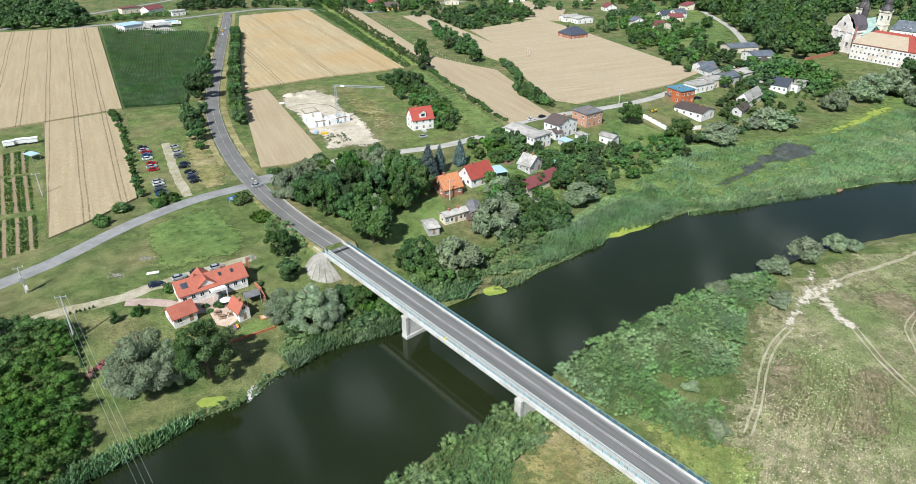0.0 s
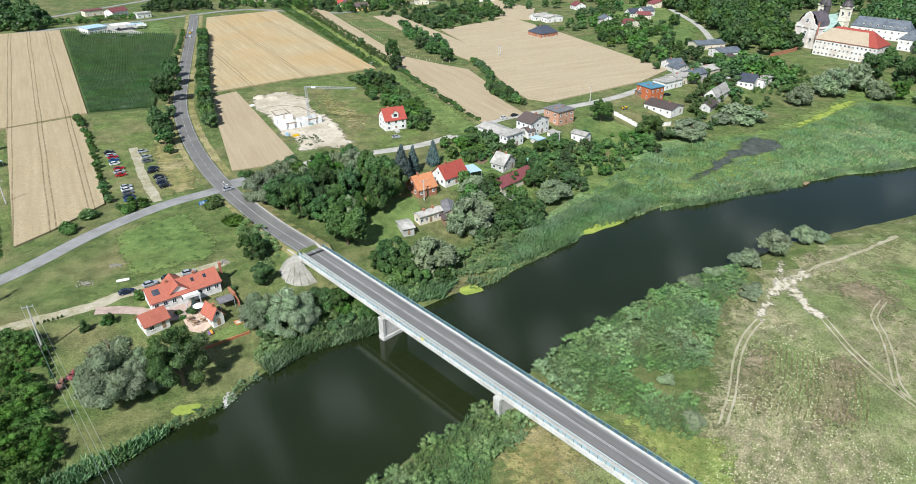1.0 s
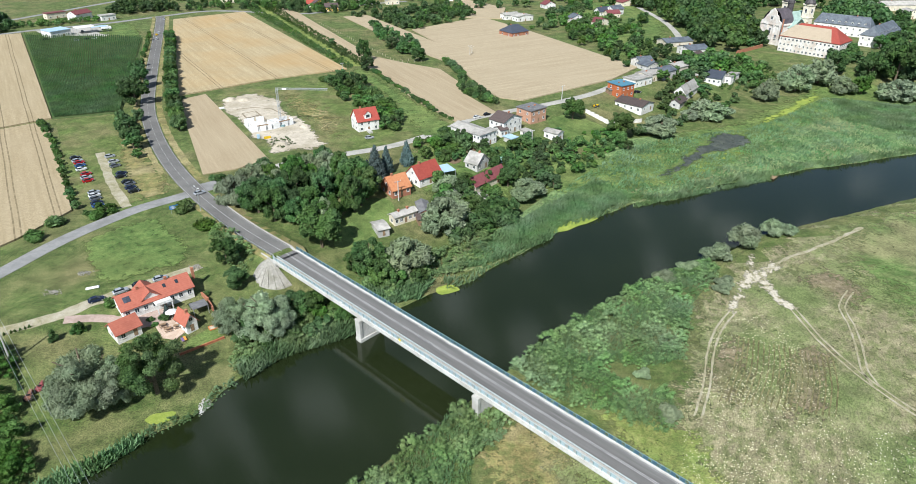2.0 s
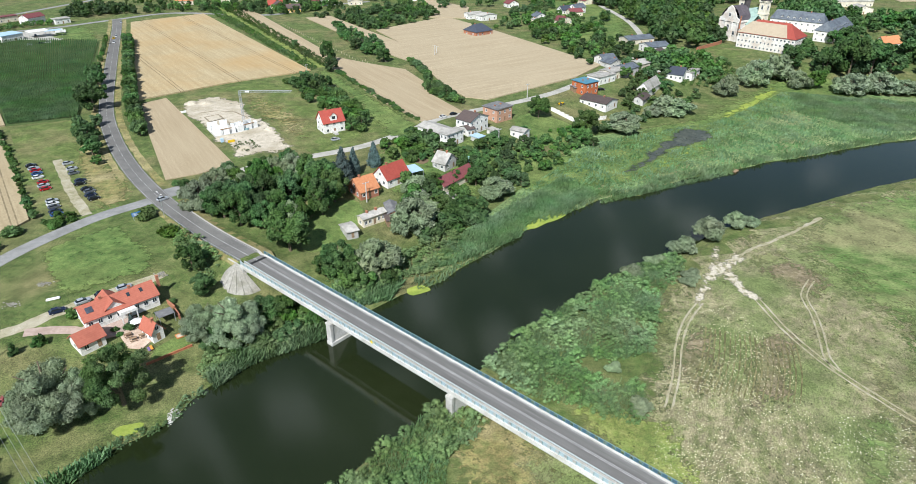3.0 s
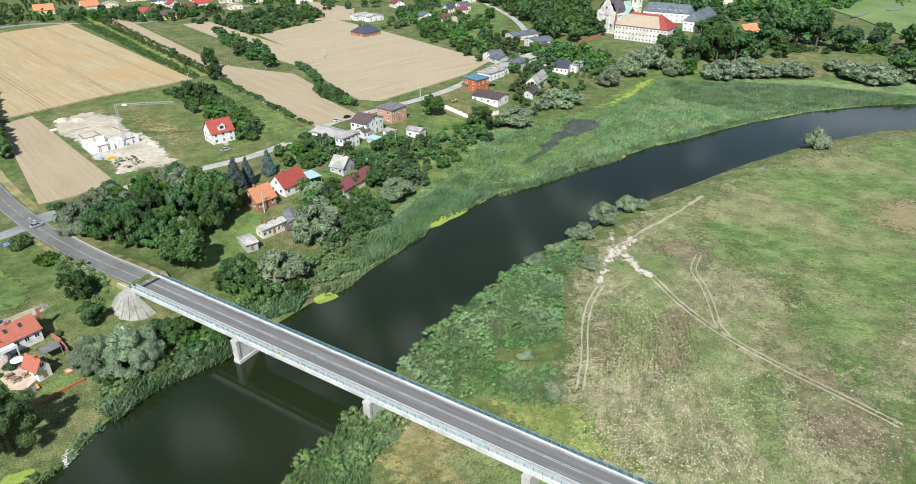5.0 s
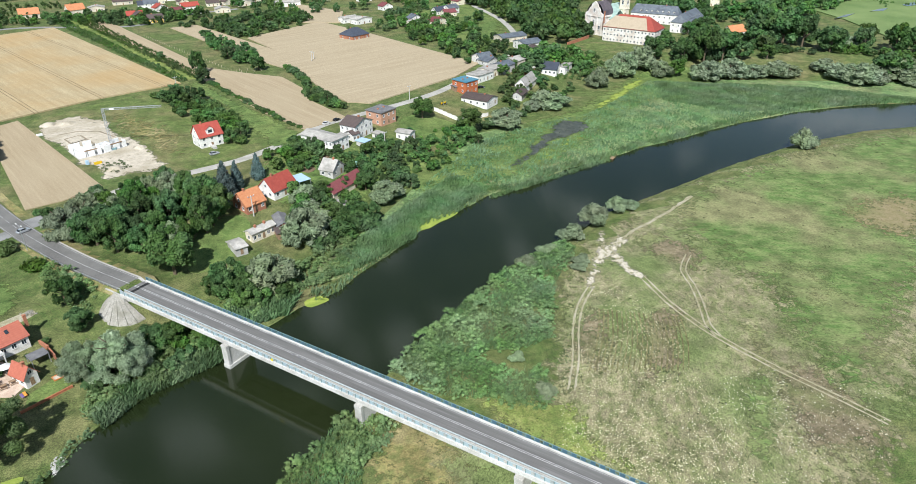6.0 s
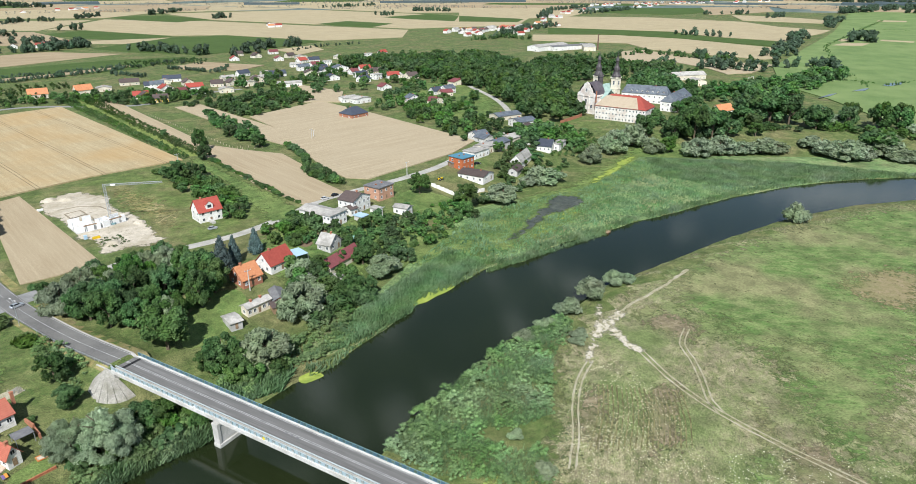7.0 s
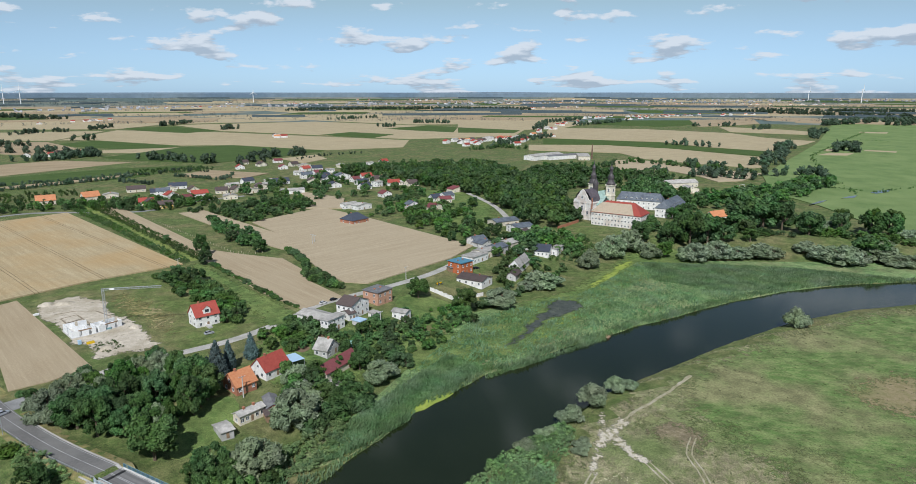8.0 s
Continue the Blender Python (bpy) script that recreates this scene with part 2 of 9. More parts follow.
WORN_PAINT = surface("worn road paint", (0.40, 0.395, 0.385), (0.54, 0.535, 0.52), 1.2, (0.28, 0.28, 0.28), 0.25, rough=0.85)
WHEAT_A = crop_mat("ripe wheat", (0.45, 0.36, 0.215), (0.50, 0.41, 0.265), 118.5, 12.5, 1.6, 3.0)
WHEAT_B = crop_mat("ripe barley", (0.49, 0.385, 0.22), (0.55, 0.455, 0.285), 118, 34.0, 2.2, 4.0, (0.45, 0.29, 0.12))
WHEAT_C = crop_mat("pale stubble", (0.45, 0.355, 0.225), (0.51, 0.42, 0.28), 114, 0, 1.5)
WHEAT_D = crop_mat("pale wheat", (0.48, 0.39, 0.255), (0.53, 0.44, 0.30), 25, 0, 2.0)
WHEAT_FAR = crop_mat("distant grain", (0.46, 0.385, 0.235), (0.52, 0.435, 0.275), 20, 0, 14.0)
TAN_FAR = crop_mat("distant stubble", (0.40, 0.31, 0.19), (0.46, 0.37, 0.24), 15, 0, 18.0)
GREEN_FAR = crop_mat("distant beet", (0.075, 0.12, 0.035), (0.10, 0.155, 0.045), 20, 0, 12.0)
MEADOW_FAR = crop_mat("distant meadow", (0.17, 0.255, 0.09), (0.215, 0.295, 0.11), 60, 0, 20.0, 0, (0.24, 0.30, 0.12))
# wood, hills and farmland far off: air haze is mixed into the base colours
WOOD_HAZE = crop_mat("haze-tinted wood canopy", (0.085, 0.115, 0.125), (0.11, 0.145, 0.155), 10, 0, 30.0)
HILLS_HAZE = surface("haze-tinted blue hills", (0.12, 0.17, 0.22), (0.15, 0.205, 0.25), 0.004, (0.18, 0.225, 0.25), 0.0015, speckle=0.1)
FARMLAND_HAZE = surface("haze-tinted farmland", (0.17, 0.19, 0.15), (0.25, 0.245, 0.185), 0.004, (0.11, 0.15, 0.135), 0.0022, wide=(0.45, 0.55), speckle=0.2)
WATER = water_mat()
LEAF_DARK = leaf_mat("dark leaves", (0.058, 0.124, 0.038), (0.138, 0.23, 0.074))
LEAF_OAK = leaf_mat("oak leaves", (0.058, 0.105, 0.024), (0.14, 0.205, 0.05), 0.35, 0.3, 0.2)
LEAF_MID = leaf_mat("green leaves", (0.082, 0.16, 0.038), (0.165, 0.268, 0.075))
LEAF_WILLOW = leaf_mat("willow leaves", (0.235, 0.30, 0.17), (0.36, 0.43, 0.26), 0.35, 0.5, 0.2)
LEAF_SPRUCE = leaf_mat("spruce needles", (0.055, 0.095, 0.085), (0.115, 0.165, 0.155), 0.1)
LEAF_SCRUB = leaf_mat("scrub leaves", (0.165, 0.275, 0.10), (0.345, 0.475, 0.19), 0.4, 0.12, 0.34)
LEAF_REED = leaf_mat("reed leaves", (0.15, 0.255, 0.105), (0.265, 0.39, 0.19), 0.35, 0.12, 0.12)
# distance haze is put into both leaf colours, only slightly in the first
LEAF_FAR = leaf_mat("slightly haze-tinted leaves", (0.055, 0.09, 0.05), (0.09, 0.135, 0.08), 0.15, 0.03)
LEAF_HAZE = leaf_mat("haze-tinted horizon leaves", (0.12, 0.15, 0.14), (0.15, 0.18, 0.165), 0.15, 0.01, 0.15)
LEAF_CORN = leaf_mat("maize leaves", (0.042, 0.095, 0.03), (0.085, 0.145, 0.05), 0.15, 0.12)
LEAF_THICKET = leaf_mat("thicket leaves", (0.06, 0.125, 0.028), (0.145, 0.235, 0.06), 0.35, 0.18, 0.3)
BARK = surface("bark", (0.10, 0.075, 0.05), (0.16, 0.13, 0.09), 4.0, bump=0.03)


# ---- lie of the land ----
def signed(px, py, line):
    """Distance to an open line, positive on its left side."""
    p = np.array(line, float)
    a, d = p[:-1], p[1:] - p[:-1]
    qx, qy = np.asarray(px, float)[..., None] - a[:, 0], np.asarray(py, float)[..., None] - a[:, 1]
    s = np.clip((qx * d[:, 0] + qy * d[:, 1]) / (d * d).sum(1), 0, 1)
    gap = (qx - s * d[:, 0]) ** 2 + (qy - s * d[:, 1]) ** 2
    n = gap.argmin(-1)[..., None]
    side = np.take_along_axis(d[:, 0] * qy - d[:, 1] * qx, n, -1)[..., 0]
    return np.where(side >= 0, 1.0, -1.0) * np.sqrt(np.take_along_axis(gap, n, -1)[..., 0])


def step(v):
    v = np.clip(v, 0, 1)
    return v * v * (3 - 2 * v)


PLATEAU, DECK = 7.0, 9.2
BANK_VILLAGE = [(-420, -20), (-190, 45), (-110, 78), (-80, 96), (-62, 114), (-51, 121), (-44, 134), (-28, 145), (-17, 153), (-1, 163), (8, 170), (15, 172), (21, 175.6), (26, 181.5), (40, 192.6), (49.5, 201), (52.5, 207.2), (67, 213.2), (80, 221), (91.5, 228.6), (106, 228.2), (118.5, 236), (132.4, 242.4), (155, 247.2), (176, 254.8), (199, 259.2), (242, 270.2), (287, 276.8), (329, 276), (368, 269), (400, 262), (470, 240), (620, 170), (800, 60)]
BANK_MEADOW = [(-420, -110), (-190, -30), (-100, 20), (-40, 68), (-18, 92), (-8, 102), (4, 112), (22, 129), (33, 139), (46, 150), (65, 163), (85, 173), (105, 184), (125, 197), (168, 211), (200, 222), (253, 236), (299, 240), (343, 236), (400, 220), (560, 140), (740, 20)]
TOE = [(-420, 0), (-190, 62), (-110, 92), (-80, 108), (-60, 124), (-28, 152), (-10, 172), (10, 188), (38, 215), (67, 247), (108, 293), (158, 328), (211, 358), (250, 362), (332, 330), (398, 300), (480, 270), (640, 200), (800, 100)]
BRIDGE = [(-37.5, 181.0), (96.6, 25.9)]


def height(px, py):
    px, py = np.asarray(px, float), np.asarray(py, float)
    v, m, t = signed(px, py, BANK_VILLAGE), -signed(px, py, BANK_MEADOW), signed(px, py, TOE)
    z = np.where(v > 0, np.minimum(0.22 * v, 0.5) + (PLATEAU - 0.5) * step(t / 55),
        np.where(m > 0, np.minimum(0.2 * m, 1.2), np.maximum(0.3 * np.maximum(v, m), -1.5)))
    z = z + 80 * step((np.hypot(px, py) - 1900) / 5200) * 1.35
    for end, way in ((BRIDGE[0], -1), (BRIDGE[1], 1)):
        z = embank(z, px, py, end, way)
    return z


def embank(z, px, py, end, way):
    """The road's bank beyond an end of the bridge."""
    (ax, ay), (bx, by) = BRIDGE
    far = math.hypot(bx - ax, by - ay)
    ux, uy = (bx - ax) / far * way, (by - ay) / far * way
    along, across = (px - end[0]) * ux + (py - end[1]) * uy, (px - end[0]) * -uy + (py - end[1]) * ux
    crest = DECK - 0.15 - 0.033 * np.maximum(along, 0)
    bank = crest - np.maximum(np.abs(across - 0.6 * way) - 5.6, 0) * 0.85 - np.maximum(-along + 1.5, 0) * 0.9
    return np.where(along > -14, np.maximum(z, bank), z)


def ground_at(x, y):
    return float(height(x, y))


def mesh_of(name, verts, faces, material=None, smooth=False):
    me = bpy.data.meshes.new(name)
    me.from_pydata(verts, [], faces)
    if material:
        me.materials.append(material)
    if smooth:
        me.polygons.foreach_set("use_smooth", [True] * len(me.polygons))
    me.update()
    return me


def make_ground():
    def lines(lo, hi, fine, far):
        a, step_, v = [], fine, hi
        mid = list(np.arange(lo, hi + 0.1, fine))
        while v < far:
            step_ *= 1.16
            v += step_
            a.append(min(v, far))
        b, step_, v = [], fine, lo
        while v > -far:
            step_ *= 1.16
            v -= step_
            b.append(max(v, -far))
        return np.array(b[::-1] + mid + a)
    xs, ys = lines(-150, 400, 4.0, 4950), lines(20, 400, 4.0, 4950)
    gx, gy = np.meshgrid(xs, ys)
    far = np.hypot(gx, gy)
    shrink = np.where(far > 4900, 4900 / far, 1.0)
    gx, gy = gx * shrink, gy * shrink
    gz = height(gx, gy)
    verts = np.stack([gx, gy, gz], -1).reshape(-1, 3)
    w = len(xs)
    faces = [(r * w + c, r * w + c + 1, (r + 1) * w + c + 1, (r + 1) * w + c) for r in range(len(ys) - 1) for c in range(w - 1)]
    ob = new("ground", mesh_of("ground", verts.tolist(), faces, GRASS, True))
    tagged(ob, "wide grassy river plain with rising far land", "ground", kind="structure")


def curve(points, closed=False, steps=5):
    """A smooth line through points."""
    p = [Vector((*q[:2], 0)) for q in points]
    n, out = len(p), []
    for i in range(n if closed else n - 1):
        a, b, c, d = (p[k % n] if closed else p[min(max(k, 0), n - 1)] for k in (i - 1, i, i + 1, i + 2))
        for s in range(steps):
            u = s / steps
            q = 0.5 * (2 * b + (c - a) * u + (2 * a - 5 * b + 4 * c - d) * u * u + (3 * b - a - 3 * c + d) * u ** 3)
            out.append((q.x, q.y))
    if not closed:
        out.append(tuple(points[-1][:2]))
    return out


FADED = {}


def faded(material):
    """The same ground, giving way in ragged patches to what lies below towards its edge."""
    if material.name not in FADED:
        m = material.copy()
        nt = m.node_tree
        out = nt.nodes["Material Output"]
        top = out.inputs[0].links[0].from_socket
        rim = nt.nodes.new("ShaderNodeAttribute")
        rim.attribute_name = "fade"
        add = nt.nodes.new("ShaderNodeMath")
        nt.links.new(rim.outputs["Fac"], add.inputs[0])
        nt.links.new(ramp(nt, noise_of(nt, 0.45, 6, 0.7), 0.3, 0.7, -0.9, 0.5), add.inputs[1])
        both, clear = nt.nodes.new("ShaderNodeMixShader"), nt.nodes.new("ShaderNodeBsdfTransparent")
        nt.links.new(ramp(nt, add.outputs[0], 0.0, 0.45), both.inputs[0])
        nt.links.new(clear.outputs[0], both.inputs[1])
        nt.links.new(top, both.inputs[2])
        nt.links.new(both.outputs[0], out.inputs[0])
        FADED[material.name] = m
    return FADED[material.name]


def band(line, width):
    """An outline that follows a line on both sides."""
    pts = [Vector(q) for q in curve(line, False, 4)]
    sides = [(pts[min(k + 1, len(pts) - 1)] - pts[max(k - 1, 0)]).normalized() for k in range(len(pts))]
    left = [tuple(p + Vector((-d.y, d.x)) * width / 2) for p, d in zip(pts, sides)]
    right = [tuple(p - Vector((-d.y, d.x)) * width / 2) for p, d in zip(pts, sides)]
    return left + right[::-1]


def patch(name, outline, material, lift=0.1, cell=0, label="", category="field", smooth=0, ragged=0.0, kind="structure", soft=0.0, afloat=False):
    """A sheet on the ground inside an outline, with a skirt; cell: how finely it follows the ground."""
    if smooth:
        outline = curve(outline, True, smooth)
    if ragged:
        outline = [(x + ragged * (noise.noise((x * 0.13, y * 0.13, 1)) * 1.6 + noise.noise((x * 0.7, y * 0.7, 3))), y + ragged * (noise.noise((x * 0.13, y * 0.13, 9)) * 1.6 + noise.noise((x * 0.7, y * 0.7, 5)))) for x, y in outline]
    bm = bmesh.new()
    bm.faces.new([bm.verts.new((x, y, 0)) for x, y in outline])
    if cell:
        for axis in (0, 1):
            v = [q[axis] for q in outline]
            for k in range(math.ceil(min(v) / cell), math.floor(max(v) / cell) + 1):
                co, no = [0, 0, 0], [0, 0, 0]
                co[axis], no[axis] = k * cell, 1
                bmesh.ops.bisect_plane(bm, geom=bm.verts[:] + bm.edges[:] + bm.faces[:], plane_co=co, plane_no=no)
    bmesh.ops.triangulate(bm, faces=bm.faces[:])
    bmesh.ops.recalc_face_normals(bm, faces=bm.faces[:])
    if sum(f.normal.z * f.calc_area() for f in bm.faces) < 0:
        bmesh.ops.reverse_faces(bm, faces=bm.faces[:])
    z = height([v.co.x for v in bm.verts], [v.co.y for v in bm.verts])
    for v, h in zip(bm.verts, z):
        v.co.z = (max(h, 0.0) if afloat else h) + lift
    if not soft:
        out = bmesh.ops.extrude_edge_only(bm, edges=[e for e in bm.edges if e.is_boundary])
        for v in out["geom"]:
            if isinstance(v, bmesh.types.BMVert):
                v.co.z -= lift + 0.4
    me = bpy.data.meshes.new(name)
    bm.to_mesh(me)
    bm.free()
    if soft:
        p, least = np.array([v.co[:2] for v in me.vertices]), np.full(len(me.vertices), 1e9)
        for a, b in zip(outline, outline[1:] + outline[:1]):
            a, d = np.array(a), np.array(b) - np.array(a)
            t = np.clip(((p - a) @ d) / max(float(d @ d), 1e-9), 0, 1)
            least = np.minimum(least, np.linalg.norm(p - a - t[:, None] * d, axis=1))
        me.attributes.new("fade", "FLOAT", "POINT").data.foreach_set("value", np.clip(least / soft, 0, 1).astype(np.float32))
    me.materials.append(faded(material) if soft else material)
    return tagged(new(name, me), label or name.replace("_", " "), category, kind=kind)


def ribbon(name, centre, width, material, lift, label, category="road", rise=None, step_=3.0, smooth=5, ragged=0.0, shift=0.0, kind="structure", drop=0.4):
    """A strip of even width along a line."""
    line = [Vector((*q, 0)) for q in (curve(centre, False, smooth) if smooth else centre)]
    pts = [line[0]]
    for q in line[1:]:
        n = max(1, round((q - pts[-1]).length / step_))
        a = pts[-1]
        pts += [a.lerp(q, k / n) for k in range(1, n + 1)]
    verts, faces = [], []
    for i, q in enumerate(pts):
        way = (pts[min(i + 1, len(pts) - 1)] - pts[max(i - 1, 0)]).normalized()
        side = Vector((-way.y, way.x, 0))
        row = []
        for s in (-1, 1):
            r = 1 + ragged * noise.noise((q.x * 0.3, q.y * 0.3, s * 5))
            p = q + side * (shift + s * width / 2 * r)
            h = rise(p.x, p.y) if rise else ground_at(p.x, p.y)
            row.append((p.x, p.y, h + lift))
        (lx, ly, lz), (rx, ry, rz) = row
        verts += [(lx, ly, lz - drop), row[0], row[1], (rx, ry, rz - drop)]
        if i:
            k = 4 * i
            faces += [(k - 4 + j, k + j, k + 1 + j, k - 3 + j)[::-1] for j in range(3)]
    return tagged(new(name, mesh_of(name, verts, faces, material)), label, category, kind=kind)


make_ground()

# the river
def make_water():
    a = curve(BANK_VILLAGE, False, 2)
    b = curve(BANK_MEADOW, False, 2)
    c = [(x, y + 14) for x, y in a]
    d = [(x + 6, y - 12) for x, y in b]
    n = min(len(c), len(d))
    c = [c[round(i * (len(c) - 1) / (n - 1))] for i in range(n)]
    d = [d[round(i * (len(d) - 1) / (n - 1))] for i in range(n)]
    verts = [(*q, 0) for q in c] + [(*q, 0) for q in d]
    faces = [(n + i, n + i + 1, i + 1, i) for i in range(n - 1)]
    tagged(new("water", mesh_of("water", verts, faces, WATER)), "dark olive river water, almost still", "water", kind="structure")


make_water()

# roads
JUNCTION = (-80.6, 238.1)
road_main = [tuple(BRIDGE[0]), (-57.6, 205.2), (-80.6, 238.1), (-99.3, 270.0), (-118.0, 309.6), (-135.6, 356.9), (-160.8, 446.9), (-195.0, 573.5), (-209.9, 625.0)]
ribbon("road", road_main, 7.2, ASPHALT, 0.12, "grey asphalt country road with painted centre line")
ribbon("road", [(-81.3, 234.7), (-85.5, 231.3), (-96.4, 222.7), (-106.6, 210.2), (-115.0, 196.7), (-124.2, 177.0), (-133.6, 162.7), (-140.5, 152.6)], 6.0, OLD_ASPHALT, 0.09, "worn pale asphalt side road")
ribbon("road", [(-78.3, 240.4), (-68.9, 245.3), (-56.9, 256.6), (-41.2, 267.5), (-23.9, 272.6), (-3.4, 281.6), (18.6, 299.4), (33.9, 315.4), (52.8, 325.9), (86.3, 342.5), (117.5, 365.0), (170.6, 421.7), (197.7, 448.6), (224.0, 548.9), (228.5, 641.2)], 5.0, PAVING, 0.08, "pale concrete village street")
ribbon("road", [(-248.8, 778.7), (-377.9, 517.7), (-321.5, 546.3), (-286.3, 572.2), (-245.8, 594.8), (-209.9, 625.0), (-167.8, 651.5), (-81.6, 630.6), (-40.4, 673.4), (8.3, 695.3)], 6.0, OLD_ASPHALT, 0.07, "asphalt road along the fields")

ribbon("road", [(-79.5, 239.0), (-73.5, 242.8), (-67.0, 246.6)], 8.5, OLD_ASPHALT, 0.106, "worn asphalt mouth of the village street")

# fields
patch("field", [(-415.9, 508.5), (-293.8, 554.1), (-174.4, 332.9), (-201.9, 311.7), (-217.8, 300.2), (-245.7, 277.7)], WHEAT_A, 0.7, 0, "ripe tan wheat field with tramlines")
patch("field", [(-201.6, 309.0), (-177.0, 326.0), (-169.4, 318.4), (-119.2, 222.5), (-127.7, 202.3), (-134.4, 190.4)], WHEAT_A, 0.7, 0, "small ripe wheat field with bent tramlines")
patch("field", [(-193.5, 607.1), (-141.0, 642.0), (-34.0, 421.0), (-79.4, 398.8), (-125.8, 366.3)], WHEAT_B, 0.7, 0, "golden barley field beside the road")
patch("field", [(-120.8, 360.5), (-108.9, 371.3), (-57.5, 268.1), (-69.4, 257.9), (-81.2, 253.3)], WHEAT_C, 0.3, 0, "narrow pale stubble field")
patch("field", [(-122.7, 662.4), (-103.6, 666.2), (-19.4, 457.1), (2.6, 435.5), (24.7, 417.1), (34.9, 382.7), (33.4, 364.2), (48.2, 324.9), (25.8, 311.7), (8.5, 347.1), (-17.8, 416.7), (-38.7, 475.1)], WHEAT_C, 0.3, 0, "long pale stubble field between hedges")
patch("field", [(-48.6, 609.3), (-28.1, 615.6), (26.6, 495.4), (10.1, 546.0), (72.5, 599.5), (102.5, 535.4), (151.1, 411.1), (126.1, 383.5), (64.7, 344.3), (53.1, 350.7), (44.6, 376.4), (36.4, 424.8), (20.5, 452.3), (-5.9, 509.5)], WHEAT_D, 0.6, 0, "large pale wheat field above the village")
patch("meadow", [(-107.0, 367.7), (-71.6, 394.8), (-33.8, 418.0), (-22.8, 405.0), (25.7, 309.9), (-0.8, 287.1), (-24.0, 274.8), (-34.3, 286.8), (-65.3, 365.7)], LAWN, 0.06, 0, "rough green plot round the red-roofed house", "meadow")
patch("meadow", [(-30.7, 413.1), (-23.5, 422.3), (-3.5, 372.3), (25.9, 302.3), (10.5, 289.3), (1.3, 319.7), (-11.1, 365.3)], LUSH, 0.1, 5, "fresh green meadow behind the red-roofed house", "meadow", 3, 0.5, soft=3.0)
patch("meadow", [(-69.9, 368.7), (-59.9, 376.2), (-32.2, 331.1), (-27.4, 296.0), (-40.9, 302.1), (-56.3, 330.3)], DRY, 0.09, 4, "yellowed rough grass beside the building site", "meadow", 3, 2.0, soft=16.0)
patch("building_site", [(-97.2, 351.6), (-93.3, 365.4), (-81.3, 371.6), (-67.3, 357.5), (-59.2, 336.0), (-47.5, 316.6), (-37.4, 290.8), (-35.1, 281.4), (-47.9, 277.1), (-57.6, 274.6), (-61.4, 289.8), (-70.0, 297.9), (-78.0, 316.3), (-89.7, 335.7)], SAND, 0.1, 3, "bare pale sand of a building site", "bare ground", 4, 1.6, soft=2.2)
patch("meadow", [(-170.4, 328.0), (-142.8, 340.4), (-117.1, 286.2), (-91.3, 245.1), (-100.4, 227.9), (-112.7, 220.0), (-128.8, 244.9)], LAWN, 0.05, 0, "mown grass of a field car park", "meadow")
patch("verge", [(-144.1, 340.4), (-128.9, 320.6), (-105.1, 271.4), (-89.7, 243.9), (-97.1, 228.0), (-107.7, 245.0), (-126.4, 286.2)], DRY, 0.08, 3, "dry straw-coloured verge beside the road", "verge", 5, 1.6, soft=5.0)
patch("clover", [(-105.7, 198.0), (-96.1, 209.8), (-87.4, 215.2), (-79.3, 205.7), (-67.3, 185.0), (-74.0, 179.2), (-85.7, 171.2), (-92.3, 175.3)], LUSH, 0.2, 3, "lush green clover plot", "field", 2, 1.2, soft=2.5)

# banks
patch("marsh", [(7.0, 179.5), (23.1, 181.4), (49.9, 198.2), (55.9, 207.6), (69.0, 214.2), (88.4, 224.8), (116.0, 232.8), (154.5, 245.4), (194.6, 257.3), (223.6, 266.2), (287.7, 276.9), (330.8, 276.8), (384.1, 271.7), (418.4, 297.6), (334.8, 329.7), (249.8, 363.5), (183.3, 315.9), (108.1, 297.6), (66.9, 249.1), (38.0, 214.5), (15.2, 190.8)], MARSH, 0.06, 6, "bright green marsh with sedge beside the river", "marsh")
patch("garden_lawn", [(-2.0, 256.0), (6.8, 284.5), (25.4, 312.4), (43.8, 287.3), (70.1, 282.0), (76.5, 255.7), (49.0, 237.4), (24.4, 229.6), (7.2, 230.0)], LUSH, 0.05, 5, "green lawns and beds of the cottage gardens", "lawn", 3, 1.5, soft=8.0)
patch("meadow", [(147.1, 614.2), (140.7, 474.9), (145.5, 427.2), (170.0, 449.7), (199.4, 474.3), (236.9, 597.5), (232.7, 668.7), (186.2, 677.3)], LUSH, 0.06, 9, "green gardens above the street", "meadow", 3, 3.0, soft=14.0)
patch("bare_bank", [(20.2, 117.2), (29.7, 110.7), (38.3, 98.5), (42.1, 84.4), (15.0, 90.2), (11.2, 101.8)], DRY, 0.05, 2, "trodden dry ground below the bridge", "bare ground", 3, 1.8, soft=9.0)
patch("meadow", [(40.6, 113.0), (50.3, 115.2), (58.0, 109.4), (64.8, 104.6), (64.5, 92.5), (69.5, 82.4), (60.7, 83.8), (50.3, 96.0)], surface("yellow-green grass", (0.17, 0.215, 0.055), (0.245, 0.265, 0.085), 0.6, (0.13, 0.185, 0.05), 0.08, bump=0.15, speckle=0.35), 0.11, 3, "yellow-green rough grass between scrub and bridge", "meadow", 3, 1.5, soft=5.0)
